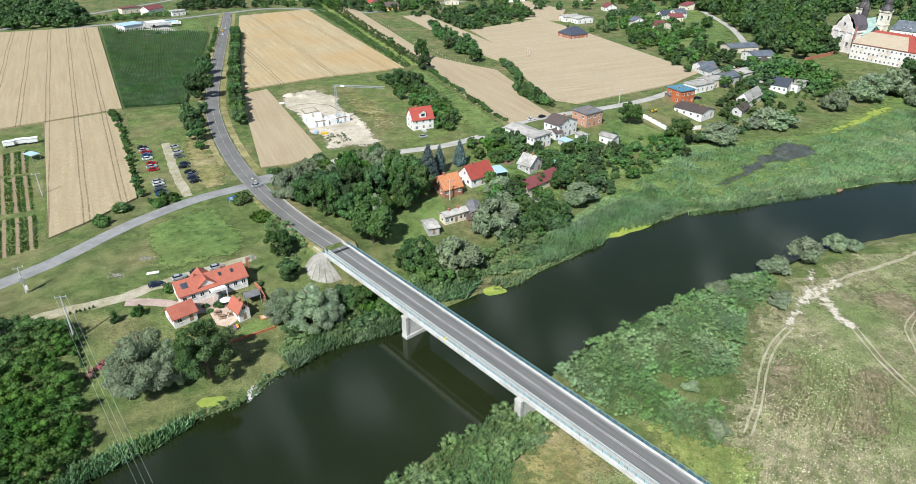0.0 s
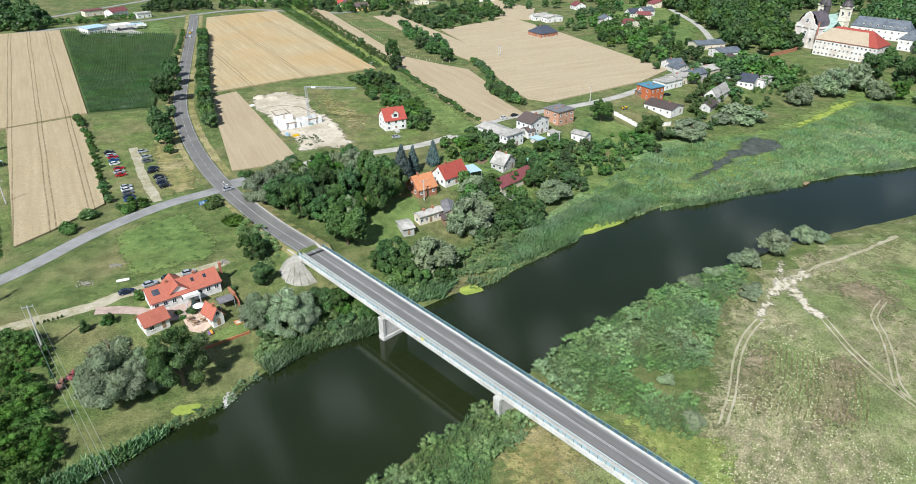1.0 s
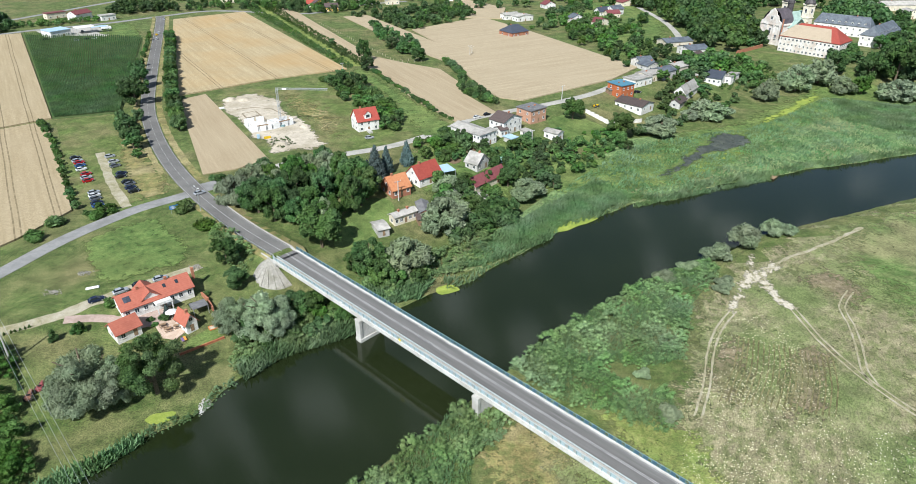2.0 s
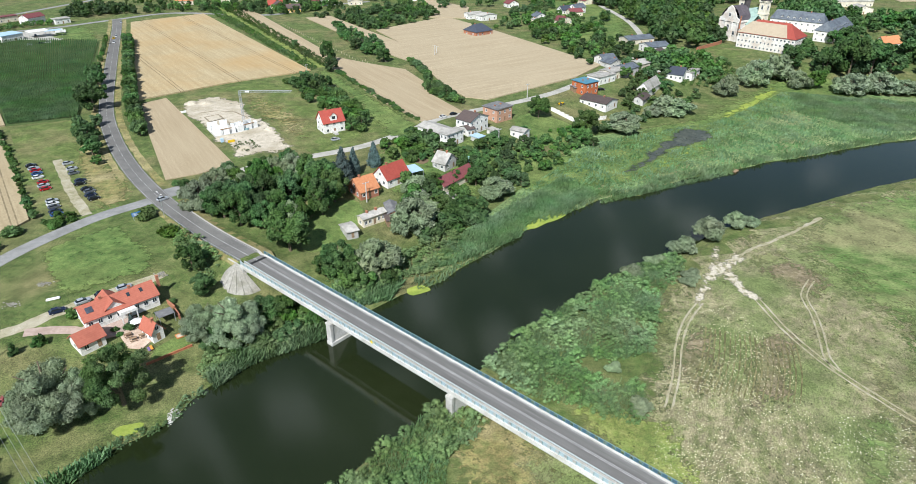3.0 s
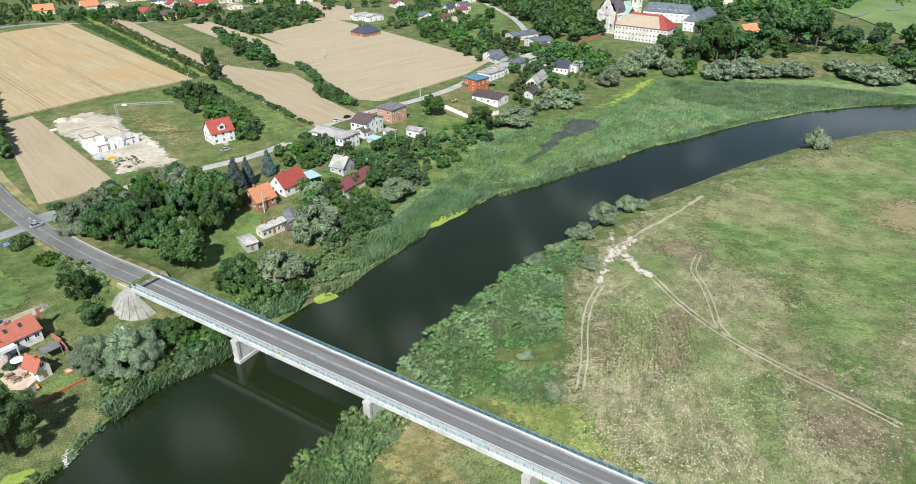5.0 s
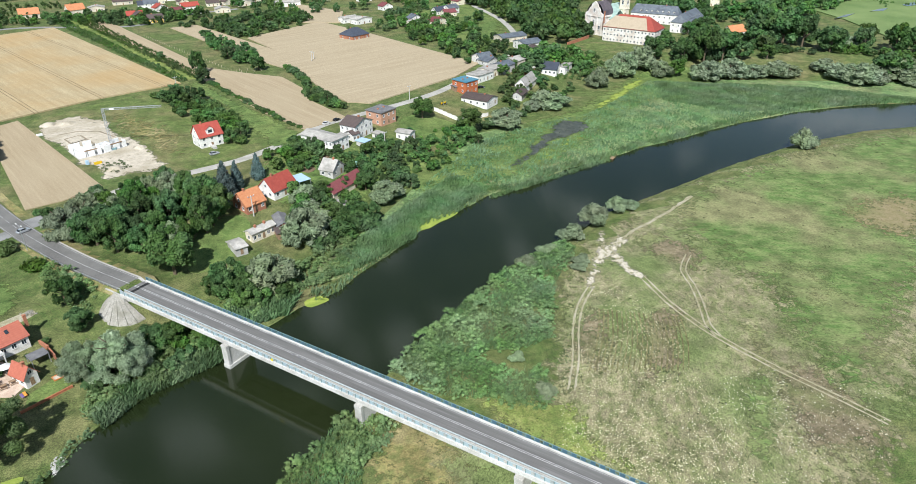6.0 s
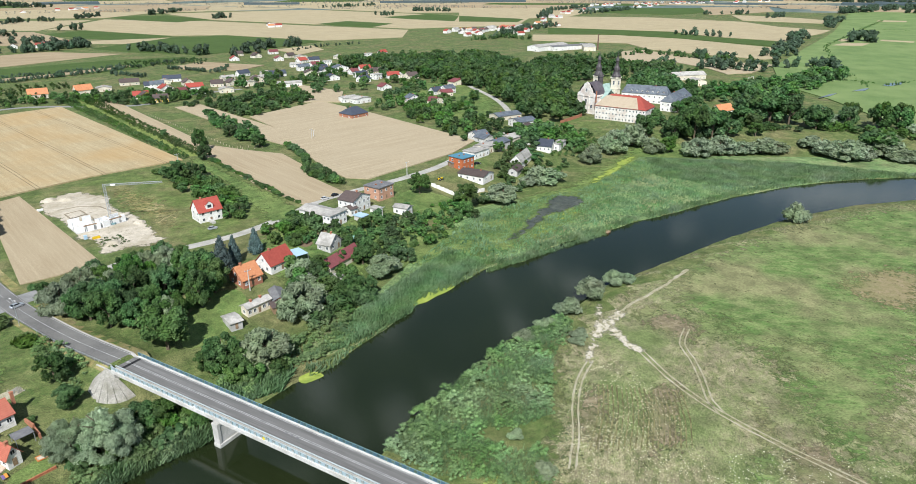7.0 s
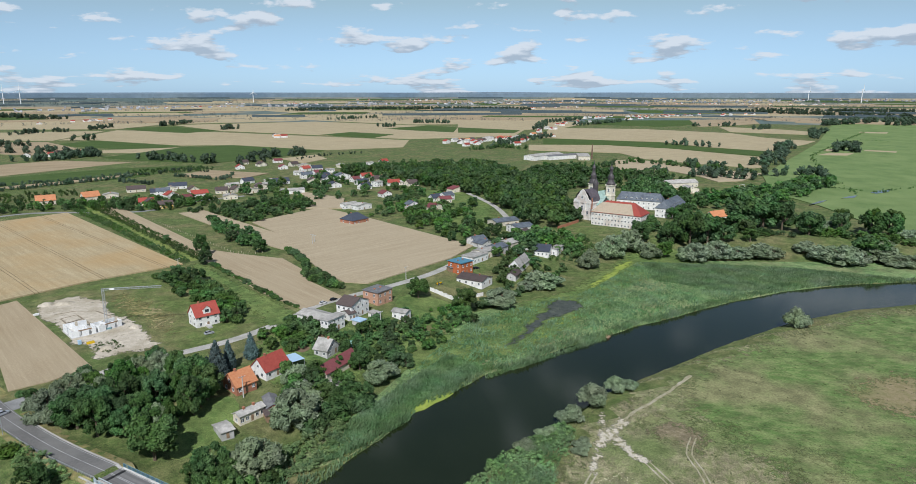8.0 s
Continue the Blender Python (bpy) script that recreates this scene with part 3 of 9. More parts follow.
patch("meadow", [(52.0, 252.4), (77.0, 279.9), (102.1, 278.2), (136.7, 306.3), (172.3, 319.6), (207.7, 347.0), (268.7, 384.9), (300.9, 350.3), (207.0, 307.9), (129.1, 247.4), (72.1, 233.0)], LUSH, 0.09, 6, "fresh green slope between gardens and marsh", "meadow", 3, 1.5, soft=7.0)
patch("pasture", [(67.8, 130.3), (95.5, 176.5), (124.4, 190.3), (150.4, 209.9), (246.0, 234.4), (325.2, 227.5), (246.6, 140.1), (117.4, 64.6), (61.7, 57.9), (33.0, 73.2), (27.1, 99.8), (52.7, 110.0)], PASTURE, 0.06, 8, "dry mown pasture with green streaks", "pasture", 6, 3.0, soft=9.0)
patch("pasture", [(148.6, 196.1), (240.4, 228.9), (345.6, 220.5), (210.7, 127.4), (136.5, 81.9), (126.4, 87.0), (127.7, 107.5), (131.4, 123.2), (139.8, 144.2)], PASTURE_GREEN, 0.12, 8, "greener pasture by the river bend", "pasture", 6, 4.0, soft=16.0)


# ---- building blocks ----
def part(name, bm, material, parent, label=""):
    """Links a bmesh as one mesh object under a thing or a part."""
    me = bpy.data.meshes.new(name)
    bm.to_mesh(me)
    bm.free()
    me.materials.append(material)
    ob = new(name, me)
    ob.parent = parent
    if label:
        ob["label"] = label
    return ob


def share(name, me, parent, m):
    """One more object on a mesh that is there already."""
    ob = new(name, me)
    ob.parent, ob.matrix_basis = parent, m
    return ob


def thing(name, x, y, z, turn, label, category, group=""):
    ob = new(name)
    ob.matrix_basis = pose(x, y, z, 0, 0, turn)
    ob.empty_display_size = 0.3
    return tagged(ob, label, category, group)


def box(bm, a, b, bevel=0.0):
    """A box from corner a to corner b."""
    lo, hi = Vector(a), Vector(b)
    out = bmesh.ops.create_cube(bm, size=1, matrix=Matrix.Translation((lo + hi) / 2) @ Matrix.Diagonal((*(hi - lo), 1)))
    if bevel:
        edges = {e for v in out["verts"] for e in v.link_edges}
        bmesh.ops.bevel(bm, geom=list(edges), offset=bevel, segments=1, affect="EDGES")
    return bm


def boxes(*pairs, bevel=0.0):
    bm = bmesh.new()
    for a, b in pairs:
        box(bm, a, b, bevel)
    return bm


def rod(bm, a, b, r, r2=None, n=8):
    a, b = Vector(a), Vector(b)
    m = Matrix.Translation((a + b) / 2) @ (b - a).to_track_quat("Z", "Y").to_matrix().to_4x4()
    bmesh.ops.create_cone(bm, cap_ends=True, segments=n, radius1=r, radius2=r if r2 is None else r2, depth=(b - a).length, matrix=m)
    return bm


def rods(*rows, n=8):
    bm = bmesh.new()
    for a, b, r in rows:
        rod(bm, a, b, r, n=n)
    return bm


def lathe(bm, profile, x=0, y=0, n=16):
    """A turned shape about an upright axis."""
    rings = [[bm.verts.new((x + r * math.cos(2 * math.pi * k / n), y + r * math.sin(2 * math.pi * k / n), z)) for k in range(n)] for r, z in profile]
    for a, b in zip(rings, rings[1:]):
        for k in range(n):
            bm.faces.new((a[k], a[(k + 1) % n], b[(k + 1) % n], b[k]))
    return bm


def prism(bm, outline, z0, z1):
    """An upright block over an outline."""
    low, top = [bm.verts.new((x, y, z0)) for x, y in outline], [bm.verts.new((x, y, z1)) for x, y in outline]
    n = len(outline)
    bm.faces.new(low[::-1])
    bm.faces.new(top)
    for k in range(n):
        bm.faces.new((low[k], low[(k + 1) % n], top[(k + 1) % n], top[k]))
    bmesh.ops.recalc_face_normals(bm, faces=bm.faces[:])
    return bm


STEEL = plain("galvanised steel", (0.50, 0.52, 0.54), 0.4, 0.6)
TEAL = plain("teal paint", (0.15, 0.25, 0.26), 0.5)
TEAL_PALE = plain("pale teal paint", (0.47, 0.53, 0.53), 0.5)
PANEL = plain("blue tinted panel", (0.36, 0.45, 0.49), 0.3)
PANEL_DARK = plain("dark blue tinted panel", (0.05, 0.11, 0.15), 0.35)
BLACK = plain("black rubber", (0.02, 0.02, 0.02), 0.8)
WHITE = plain("white paint", (0.78, 0.77, 0.74), 0.6)
RENDER_WALL = surface("white render", (0.74, 0.72, 0.68), (0.80, 0.78, 0.74), 0.8, (0.64, 0.62, 0.57), 0.3, rough=0.9)
CREAM_WALL = surface("cream render", (0.66, 0.60, 0.47), (0.72, 0.66, 0.54), 0.8, (0.58, 0.52, 0.41), 0.3, rough=0.9, own=0.12)
GREY_WALL = surface("grey render", (0.46, 0.45, 0.43), (0.54, 0.53, 0.50), 0.8, (0.38, 0.37, 0.34), 0.3, rough=0.9, own=0.12)
BRICK_WALL = surface("red brick", (0.36, 0.15, 0.085), (0.43, 0.195, 0.115), 2.5, (0.31, 0.14, 0.09), 0.3, rough=0.9, bump=0.02)
PALE_BRICK = surface("pale brick", (0.46, 0.255, 0.165), (0.53, 0.31, 0.21), 2.0, (0.42, 0.24, 0.165), 0.4, rough=0.9)
ORANGE_WALL = surface("orange brick", (0.42, 0.12, 0.045), (0.48, 0.155, 0.065), 2.0, (0.38, 0.11, 0.045), 0.4, rough=0.9)


def tile_mat(name, one, two, pitch=0.32):
    """Roof tiles: courses with lap shadows put into the colour, weathered in patches."""
    m, nt, bsdf = nodes(name)
    geo = nt.nodes.new("ShaderNodeNewGeometry").outputs["Position"]
    cut = nt.nodes.new("ShaderNodeSeparateXYZ")
    nt.links.new(geo, cut.inputs[0])
    wave = nt.nodes.new("ShaderNodeTexWave")
    wave.bands_direction, wave.wave_profile = "Z", "SAW"
    wave.inputs["Scale"].default_value = 0.314 / pitch
    nt.links.new(geo, wave.inputs["Vector"])
    grain = noise_of(nt, 1.4, 5, 0.65)
    info = nt.nodes.new("ShaderNodeObjectInfo")
    col = blend(nt, ramp(nt, grain, 0.35, 0.65), one, two)
    col = blend(nt, ramp(nt, wave.outputs[1], 0.0, 1.0, 0.0, 0.22), col, tuple(0.5 * v for v in one))
    tone = nt.nodes.new("ShaderNodeHueSaturation")
    nt.links.new(ramp(nt, info.outputs["Random"], 0, 1, 0.85, 1.15), tone.inputs["Value"])
    nt.links.new(col, tone.inputs["Color"])
    col = blend(nt, ramp(nt, noise_of(nt, 0.25, 4), 0.5, 0.75, 0, 0.4), tone.outputs[0], tuple(0.65 * v for v in one))
    nt.links.new(col, bsdf.inputs["Base Color"])
    bsdf.inputs["Roughness"].default_value = 0.75
    relief(nt, bsdf, wave.outputs[1], 0.5, 0.04)
    return m


RED_TILE = tile_mat("red roof tiles", (0.30, 0.05, 0.035), (0.37, 0.075, 0.05))
CORAL_TILE = tile_mat("coral roof tiles", (0.35, 0.10, 0.062), (0.42, 0.135, 0.085))
ORANGE_TILE = tile_mat("orange clay tiles", (0.50, 0.19, 0.08), (0.58, 0.26, 0.12))
BROWN_TILE = tile_mat("dark brown roof", (0.075, 0.055, 0.05), (0.115, 0.085, 0.075))
NAVY_ROOF = tile_mat("dark blue-grey roof", (0.04, 0.05, 0.07), (0.06, 0.07, 0.095))
MAROON_ROOF = tile_mat("maroon sheet roof", (0.17, 0.045, 0.05), (0.22, 0.07, 0.07))
GREY_ROOF = surface("grey fibre-cement roof", (0.36, 0.34, 0.31), (0.45, 0.43, 0.39), 0.9, (0.28, 0.27, 0.24), 0.3, rough=0.85, bump=0.03, own=0.15)
SLATE_ROOF = surface("slate roof", (0.10, 0.12, 0.14), (0.15, 0.17, 0.19), 0.9, (0.08, 0.09, 0.11), 0.3, rough=0.6, bump=0.02)
FELT_ROOF = surface("roofing felt", (0.16, 0.16, 0.165), (0.21, 0.21, 0.21), 0.9, (0.13, 0.13, 0.135), 0.3, rough=0.9)
TEAL_ROOF = plain("teal sheet roof", (0.08, 0.22, 0.30), 0.4)
BLUE_ROOF = plain("pale blue sheet roof", (0.42, 0.58, 0.72), 0.35)
PANE = plain("dark window pane", (0.03, 0.04, 0.05), 0.08)
WOOD = surface("weathered wood", (0.26, 0.17, 0.10), (0.34, 0.24, 0.15), 3.0, (0.20, 0.14, 0.09), 0.6, rough=0.85)
TERRACE = surface("terrace paving", (0.52, 0.40, 0.31), (0.60, 0.48, 0.38), 1.2, (0.45, 0.33, 0.25), 0.4, rough=0.85)
PINK_PAVING = surface("pink block paving", (0.38, 0.29, 0.245), (0.45, 0.35, 0.30), 1.2, (0.33, 0.255, 0.21), 0.4, rough=0.9)

# ---- the bridge ----
BRIDGE_TURN = -49.15
BRIDGE_LONG = 205.0


def make_bridge():
    b = thing("bridge", *BRIDGE[0], DECK, BRIDGE_TURN, "long pale concrete road bridge with teal railings", "bridge")
    deck = boxes(((0, -5.05, -0.95), (BRIDGE_LONG, 3.7, -0.25)), ((0, -5.1, -0.6), (BRIDGE_LONG, -4.65, 0.16)), ((0, 3.35, -0.6), (BRIDGE_LONG, 3.75, 0.16)), bevel=0.04)
    part("deck", deck, BEAM, b)
    part("girder", boxes(((0.5, -4.2, -2.1), (BRIDGE_LONG - 0.5, -2.6, -0.95))), CONCRETE, b)
    part("girder", boxes(((0.5, 1.2, -2.1), (BRIDGE_LONG - 0.5, 2.8, -0.95))), CONCRETE, b)
    part("carriageway", boxes(((-0.5, -3.2, -0.25), (BRIDGE_LONG, 3.0, 0.0))), DECK_ASPHALT, b, "grey asphalt carriageway")
    part("walkway", boxes(((0, -4.65, -0.25), (BRIDGE_LONG, -3.2, 0.12)), bevel=0.03), PAVING, b, "raised pale walkway")
    part("kerb", boxes(((0, 3.0, -0.25), (BRIDGE_LONG, 3.35, 0.12)), bevel=0.03), CONCRETE, b)
    part("joint", boxes(((1.2, -3.2, 0.004), (2.3, 3.0, 0.012))), BLACK, b, "dark expansion joint across the road")
    for y in (-0.2, 0.2):
        part("centre_line", boxes(((-0.5, y - 0.07, 0.004), (BRIDGE_LONG, y + 0.07, 0.012))), WORN_PAINT, b, "worn white line of the double centre line")
    for y in (-2.95, 2.75):
        part("edge_line", boxes(((-0.5, y - 0.06, 0.004), (BRIDGE_LONG, y + 0.06, 0.012))), WORN_PAINT, b, "worn white edge line")
    for s in (60.5, 62.4, 64.2):
        part("patch", boxes(((s, -0.6, 0.013), (s + 0.9, -0.15, 0.018))), FELT_ROOF, b, "dark asphalt repair")
    # steel guard rail between road and walkway
    part("guard_rail", boxes(((0, -3.46, 0.5), (BRIDGE_LONG, -3.38, 0.6)), ((0, -3.46, 0.72), (BRIDGE_LONG, -3.38, 0.82)), ((0, -3.5, 0.6), (BRIDGE_LONG, -3.42, 0.72))), TEAL_PALE, b, "galvanised guard rail")
    post = part("post", boxes(((-0.06, -3.58, 0.0), (0.06, -3.46, 0.78))), STEEL, b)
    for k in range(1, 102):
        share("post", post.data, b, pose(2.0 * k, 0, 0))
    # teal railings: a post, a tinted panel and a barred bay every two metres
    # rails and panels are paler on the near side than on the far side
    for side, y in ((-1, -4.88), (1, 3.55)):
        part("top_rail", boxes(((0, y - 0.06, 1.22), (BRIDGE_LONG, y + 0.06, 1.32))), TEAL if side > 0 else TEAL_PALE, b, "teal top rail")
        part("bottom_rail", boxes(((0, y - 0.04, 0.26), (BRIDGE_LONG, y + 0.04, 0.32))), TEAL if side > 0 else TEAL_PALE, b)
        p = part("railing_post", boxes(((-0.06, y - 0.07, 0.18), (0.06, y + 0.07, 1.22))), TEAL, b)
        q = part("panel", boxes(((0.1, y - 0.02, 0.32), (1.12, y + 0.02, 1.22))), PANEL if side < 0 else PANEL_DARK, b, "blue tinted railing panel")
        bars, grid = bmesh.new(), {}
        for k in range(14):
            for j, z in enumerate((0.32, 0.36, 1.18, 1.22)):
                grid[k, j] = bars.verts.new((1.18 + 0.058 * k, y - 0.02, z))
        flat = [bars.faces.new((grid[k, j], grid[k + 1, j], grid[k + 1, j + 1], grid[k, j + 1])) for k in range(13) for j in range(3) if j != 1 or k % 4 == 0]
        for v in bmesh.ops.extrude_face_region(bars, geom=flat)["geom"]:
            if isinstance(v, bmesh.types.BMVert):
                v.co.y += 0.04
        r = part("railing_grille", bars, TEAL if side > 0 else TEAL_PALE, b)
        for k in range(1, 102):
            for name, o in (("railing_post", p), ("panel", q), ("railing_grille", r)):
                share(name, o.data, b, pose(2.0 * k, 0, 0))
    # piers: walls with a framed, recessed face
    first = None
    for s in (41.0, 84.3, 124.6, 167):
        if first is None:
            bm = boxes(((-0.75, -4.7, -11.5), (0.75, 2.9, -2.3)), bevel=0.05)
            for z0, z1, w in ((-2.9, -2.1, 1.0), (-11.5, -8.2, 1.15)):
                box(bm, (-w, -5.1, z0), (w, 3.3, z1), 0.06)
            for y in (-5.0, 2.3):
                box(bm, (-0.95, y, -9.0), (0.95, y + 0.9, -2.5), 0.05)
            first = part("pier", bm, CONCRETE, b, "concrete wall pier")
            first.matrix_basis = pose(s, 0, 0)
        else:
            share("pier", first.data, b, pose(s, 0, 0))
    for s in (0.0, BRIDGE_LONG):
        bm = boxes(((s - 1.0, -5.0, -6.5), (s + 1.0, 3.65, -0.96)), bevel=0.05)
        way = -1 if s == 0 else 1
        for y in (-5.05, 3.3):
            box(bm, (min(s, s + way * 7), y, -4.0), (max(s, s + way * 7), y + 0.4, -0.3), 0.03)
        part("abutment", bm, CONCRETE, b, "concrete abutment with wing walls")
    # the paved cone below the near corner
    for k in range(9):
        a0, a1 = math.radians(-132 + 15.5 * k), math.radians(-132 + 15.5 * k + 14.6)
        bm = bmesh.new()
        rows = []
        for r, z in ((0.35, -0.25), (9.5, -6.6)):
            rows.append([bm.verts.new((-2.4 + r * math.cos(v), -4.7 + r * math.sin(v), z + dz)) for v in (a0, a1) for dz in (0, -0.5)])
        (p, q, r_, s_), (p2, q2, r2, s2) = rows
        for f in ((p, p2, r2, r_), (q, s_, s2, q2), (p, q, q2, p2), (r_, r2, s2, s_), (p2, q2, s2, r2), (p, r_, s_, q)):
            bm.faces.new(f)
        bmesh.ops.recalc_face_normals(bm, faces=bm.faces[:])
        part("cone_slab", bm, OLD_CONCRETE, b, "slab of the paved slope cone")
    # river signs on the railing
    for s, y, col, name in ((58.6, -5.12, plain("yellow sign", (0.75, 0.60, 0.03), 0.5), "yellow navigation sign"), (34.5, -5.12, WHITE, "white navigation sign")):
        bm = rods(((s, y, 0.65), (s, y + 0.06, 0.65), 0.5), n=4)
        part("sign", bm, col, b, name)
    return b


make_bridge()

# guard rails, kerbs and lines on the approach
def offset(line, d):
    out = []
    for k, (x, y) in enumerate(line):
        (ax, ay), (bx, by) = line[max(k - 1, 0)], line[min(k + 1, len(line) - 1)]
        n = math.hypot(bx - ax, by - ay)
        out.append((x - (by - ay) / n * d, y + (bx - ax) / n * d))
    return out


def dense(line, gap):
    out = [line[0]]
    for x, y in line[1:]:
        n = max(1, round(math.hypot(x - out[-1][0], y - out[-1][1]) / gap))
        ax, ay = out[-1]
        out += [(ax + (x - ax) * k / n, ay + (y - ay) * k / n) for k in range(1, n + 1)]
    return out


approach = curve(road_main, False, 6)
ribbon("kerb", offset(approach[:11], -3.85), 0.4, PAVING, 0.3, "pale kerb beside the approach road", "kerb", smooth=0)
# the verge breaks off on both sides of the village street's mouth
verge_line = dense(offset(approach, -5.6), 2.0)
mouth_gap = [i for i, q in enumerate(verge_line) if math.hypot(q[0] + 74.8, q[1] - 241.6) < 7.5]
for run in (verge_line[:mouth_gap[0]], verge_line[mouth_gap[-1] + 1:]):
    ribbon("verge", run, 3.0, DRY, 0.06, "dry grass verge of the approach road", "verge", smooth=0, ragged=0.4)
ribbon("verge", offset(approach[16:], 5.4), 2.6, DRY, 0.1, "tall straw-coloured grass beside the road", "verge", smooth=0, ragged=0.5)
ribbon("verge", offset(approach[:11], 4.9), 1.8, DRY, 0.14, "dry sandy verge of the approach road", "verge", smooth=0, ragged=0.4)
ribbon("road_line", approach[:12], 0.16, WORN_PAINT, 0.135, "white centre line on the road", "road line", smooth=0, drop=0.01)
for d in (-3.2, 3.2):
    ribbon("road_line", offset(approach, d), 0.11, WORN_PAINT, 0.135, "white edge line on the road", "road line", smooth=0, drop=0.01)
fine_line = []
for (ax, ay), (bx, by) in zip(approach[12:], approach[13:]):
    n = max(1, round(math.hypot(bx - ax, by - ay) / 6.0))
    for k in range(n):
        p0, p1 = k / n, (k + 0.6) / n
        fine_line.append([(ax + (bx - ax) * p0, ay + (by - ay) * p0), (ax + (bx - ax) * p1, ay + (by - ay) * p1)])
for dash in fine_line:
    ribbon("road_dash", dash, 0.14, WORN_PAINT, 0.135, "white dash of the centre line", "road line", smooth=0, drop=0.01)


def guard_rail(line, label):
    x0, y0 = line[0]
    g = thing("guard_rail", x0, y0, 0, 0, label, "guard rail")
    for k, ((ax, ay), (bx, by)) in enumerate(zip(line, line[1:])):
        za, zb = ground_at(ax, ay), ground_at(bx, by)
        bm = bmesh.new()
        u = Vector((bx - ax, by - ay, 0)).normalized()
        side = Vector((-u.y, u.x, 0)) * 0.05
        a, b = Vector((ax - x0, ay - y0, za)), Vector((bx - x0, by - y0, zb))
        v = [bm.verts.new(q + s * side + Vector((0, 0, z))) for q in (a, b) for s in (-1, 1) for z in (0.5, 0.85)]
        for f in ((0, 1, 3, 2), (4, 6, 7, 5), (0, 4, 5, 1), (2, 3, 7, 6), (1, 5, 7, 3), (0, 2, 6, 4)):
            bm.faces.new([v[i] for i in f])
        bmesh.ops.recalc_face_normals(bm, faces=bm.faces[:])
        part("rail", bm, STEEL, g)
        part("post", boxes(((a.x - 0.06, a.y - 0.06, za - 0.3), (a.x + 0.06, a.y + 0.06, za + 0.8))), STEEL, g)


guard_rail(dense(offset(approach[:9], 3.75), 2.0), "galvanised guard rail beside the approach road")


# ---- plants ----
def leaves(rng, centres, radii, n, size, flat=1.0, droop=0.0):
    """Many small leaf clumps on the skin of lumps."""
    share_ = radii ** 2 / (radii ** 2).sum()
    pick = rng.choice(len(radii), n, p=share_)
    way = rng.normal(size=(n, 3))
    way /= np.linalg.norm(way, axis=1)[:, None]
    at = centres[pick] + way * radii[pick, None] * rng.uniform(0.6, 1.2, n)[:, None] * np.array([1, 1, flat])
    normal = way + rng.normal(scale=0.55, size=(n, 3)) + np.array([0, 0, 0.35])
    normal /= np.linalg.norm(normal, axis=1)[:, None]
    tangent = np.cross(normal, rng.normal(size=(n, 3)))
    if droop:
        tangent = tangent * (1 - droop) + np.array([0, 0, -1.0]) * droop * 1.5
    tangent /= np.linalg.norm(tangent, axis=1)[:, None]
    side = np.cross(normal, tangent)
    s = size * rng.uniform(0.6, 1.3, n)[:, None]
    a, b = tangent * s * (1.6 if droop else 1.0), side * s * 0.65
    return np.stack([at - a, at + b - 0.2 * a, at + a, at - b - 0.2 * a], 1).reshape(-1, 3)


def quads(v):
    return np.arange(len(v)).reshape(-1, 4).tolist()


def crown_mesh(name, seed, n, size, material, lumps=14, shape="round"):
    """A crown for a tree of height 1 and width 1."""
    rng = np.random.default_rng(seed)
    c, r = [], []
    for k in range(lumps):
        if shape == "round":
            u, a = rng.uniform(0, 1), rng.uniform(0, 2 * math.pi)
            z = 0.24 + 0.60 * u
            reach = 0.37 * math.sqrt(max(0.05, 1 - ((z - 0.48) / 0.46) ** 2)) * rng.uniform(0.55, 1.1)
            c.append((reach * math.cos(a), reach * math.sin(a), z))
            r.append(rng.uniform(0.75, 1.35) * 0.56 / math.sqrt(lumps))
        elif shape == "cone":
            z = 0.1 + 0.86 * k / lumps
            a = 2.4 * k
            reach = 0.30 * (1.02 - z)
            c.append((reach * math.cos(a), reach * math.sin(a), z))
            r.append(0.04 + 0.20 * (1.02 - z))
        elif shape == "bush":
            a, q = rng.uniform(0, 2 * math.pi), math.sqrt(rng.uniform(0, 1))
            c.append((0.40 * q * math.cos(a), 0.40 * q * math.sin(a), 0.82 - 0.5 * q * q - rng.uniform(0, 0.3)))
            r.append(rng.uniform(0.09, 0.17))
        else:
            a, q = rng.uniform(0, 2 * math.pi), math.sqrt(rng.uniform(0, 1))
            c.append((0.40 * q * math.cos(a), 0.40 * q * math.sin(a), rng.uniform(0.25, 0.75) * (1.1 - 0.5 * q)))
            r.append(rng.uniform(0.75, 1.3) * 0.66 / math.sqrt(lumps))
    c, r = np.array(c), np.array(r)
    v = leaves(rng, c, r, n, size, 0.9, 0.28 if shape == "weep" else 0.0)
    v[:, 2] = np.clip(v[:, 2], 0.02, 1.04)
    faces = quads(v)
    core, bm = [], bmesh.new()
    for p, q in zip(c, r):
        bmesh.ops.create_icosphere(bm, subdivisions=1, radius=q * (0.78 if shape != "bush" else 0.62), matrix=Matrix.Translation(p))
    bm.verts.ensure_lookup_table()
    base = len(v)
    core = [tuple(w.co) for w in bm.verts]
    faces += [tuple(base + w.index for w in f.verts) for f in bm.faces]
    bm.free()
    return mesh_of(name, v.tolist() + core, faces, material)


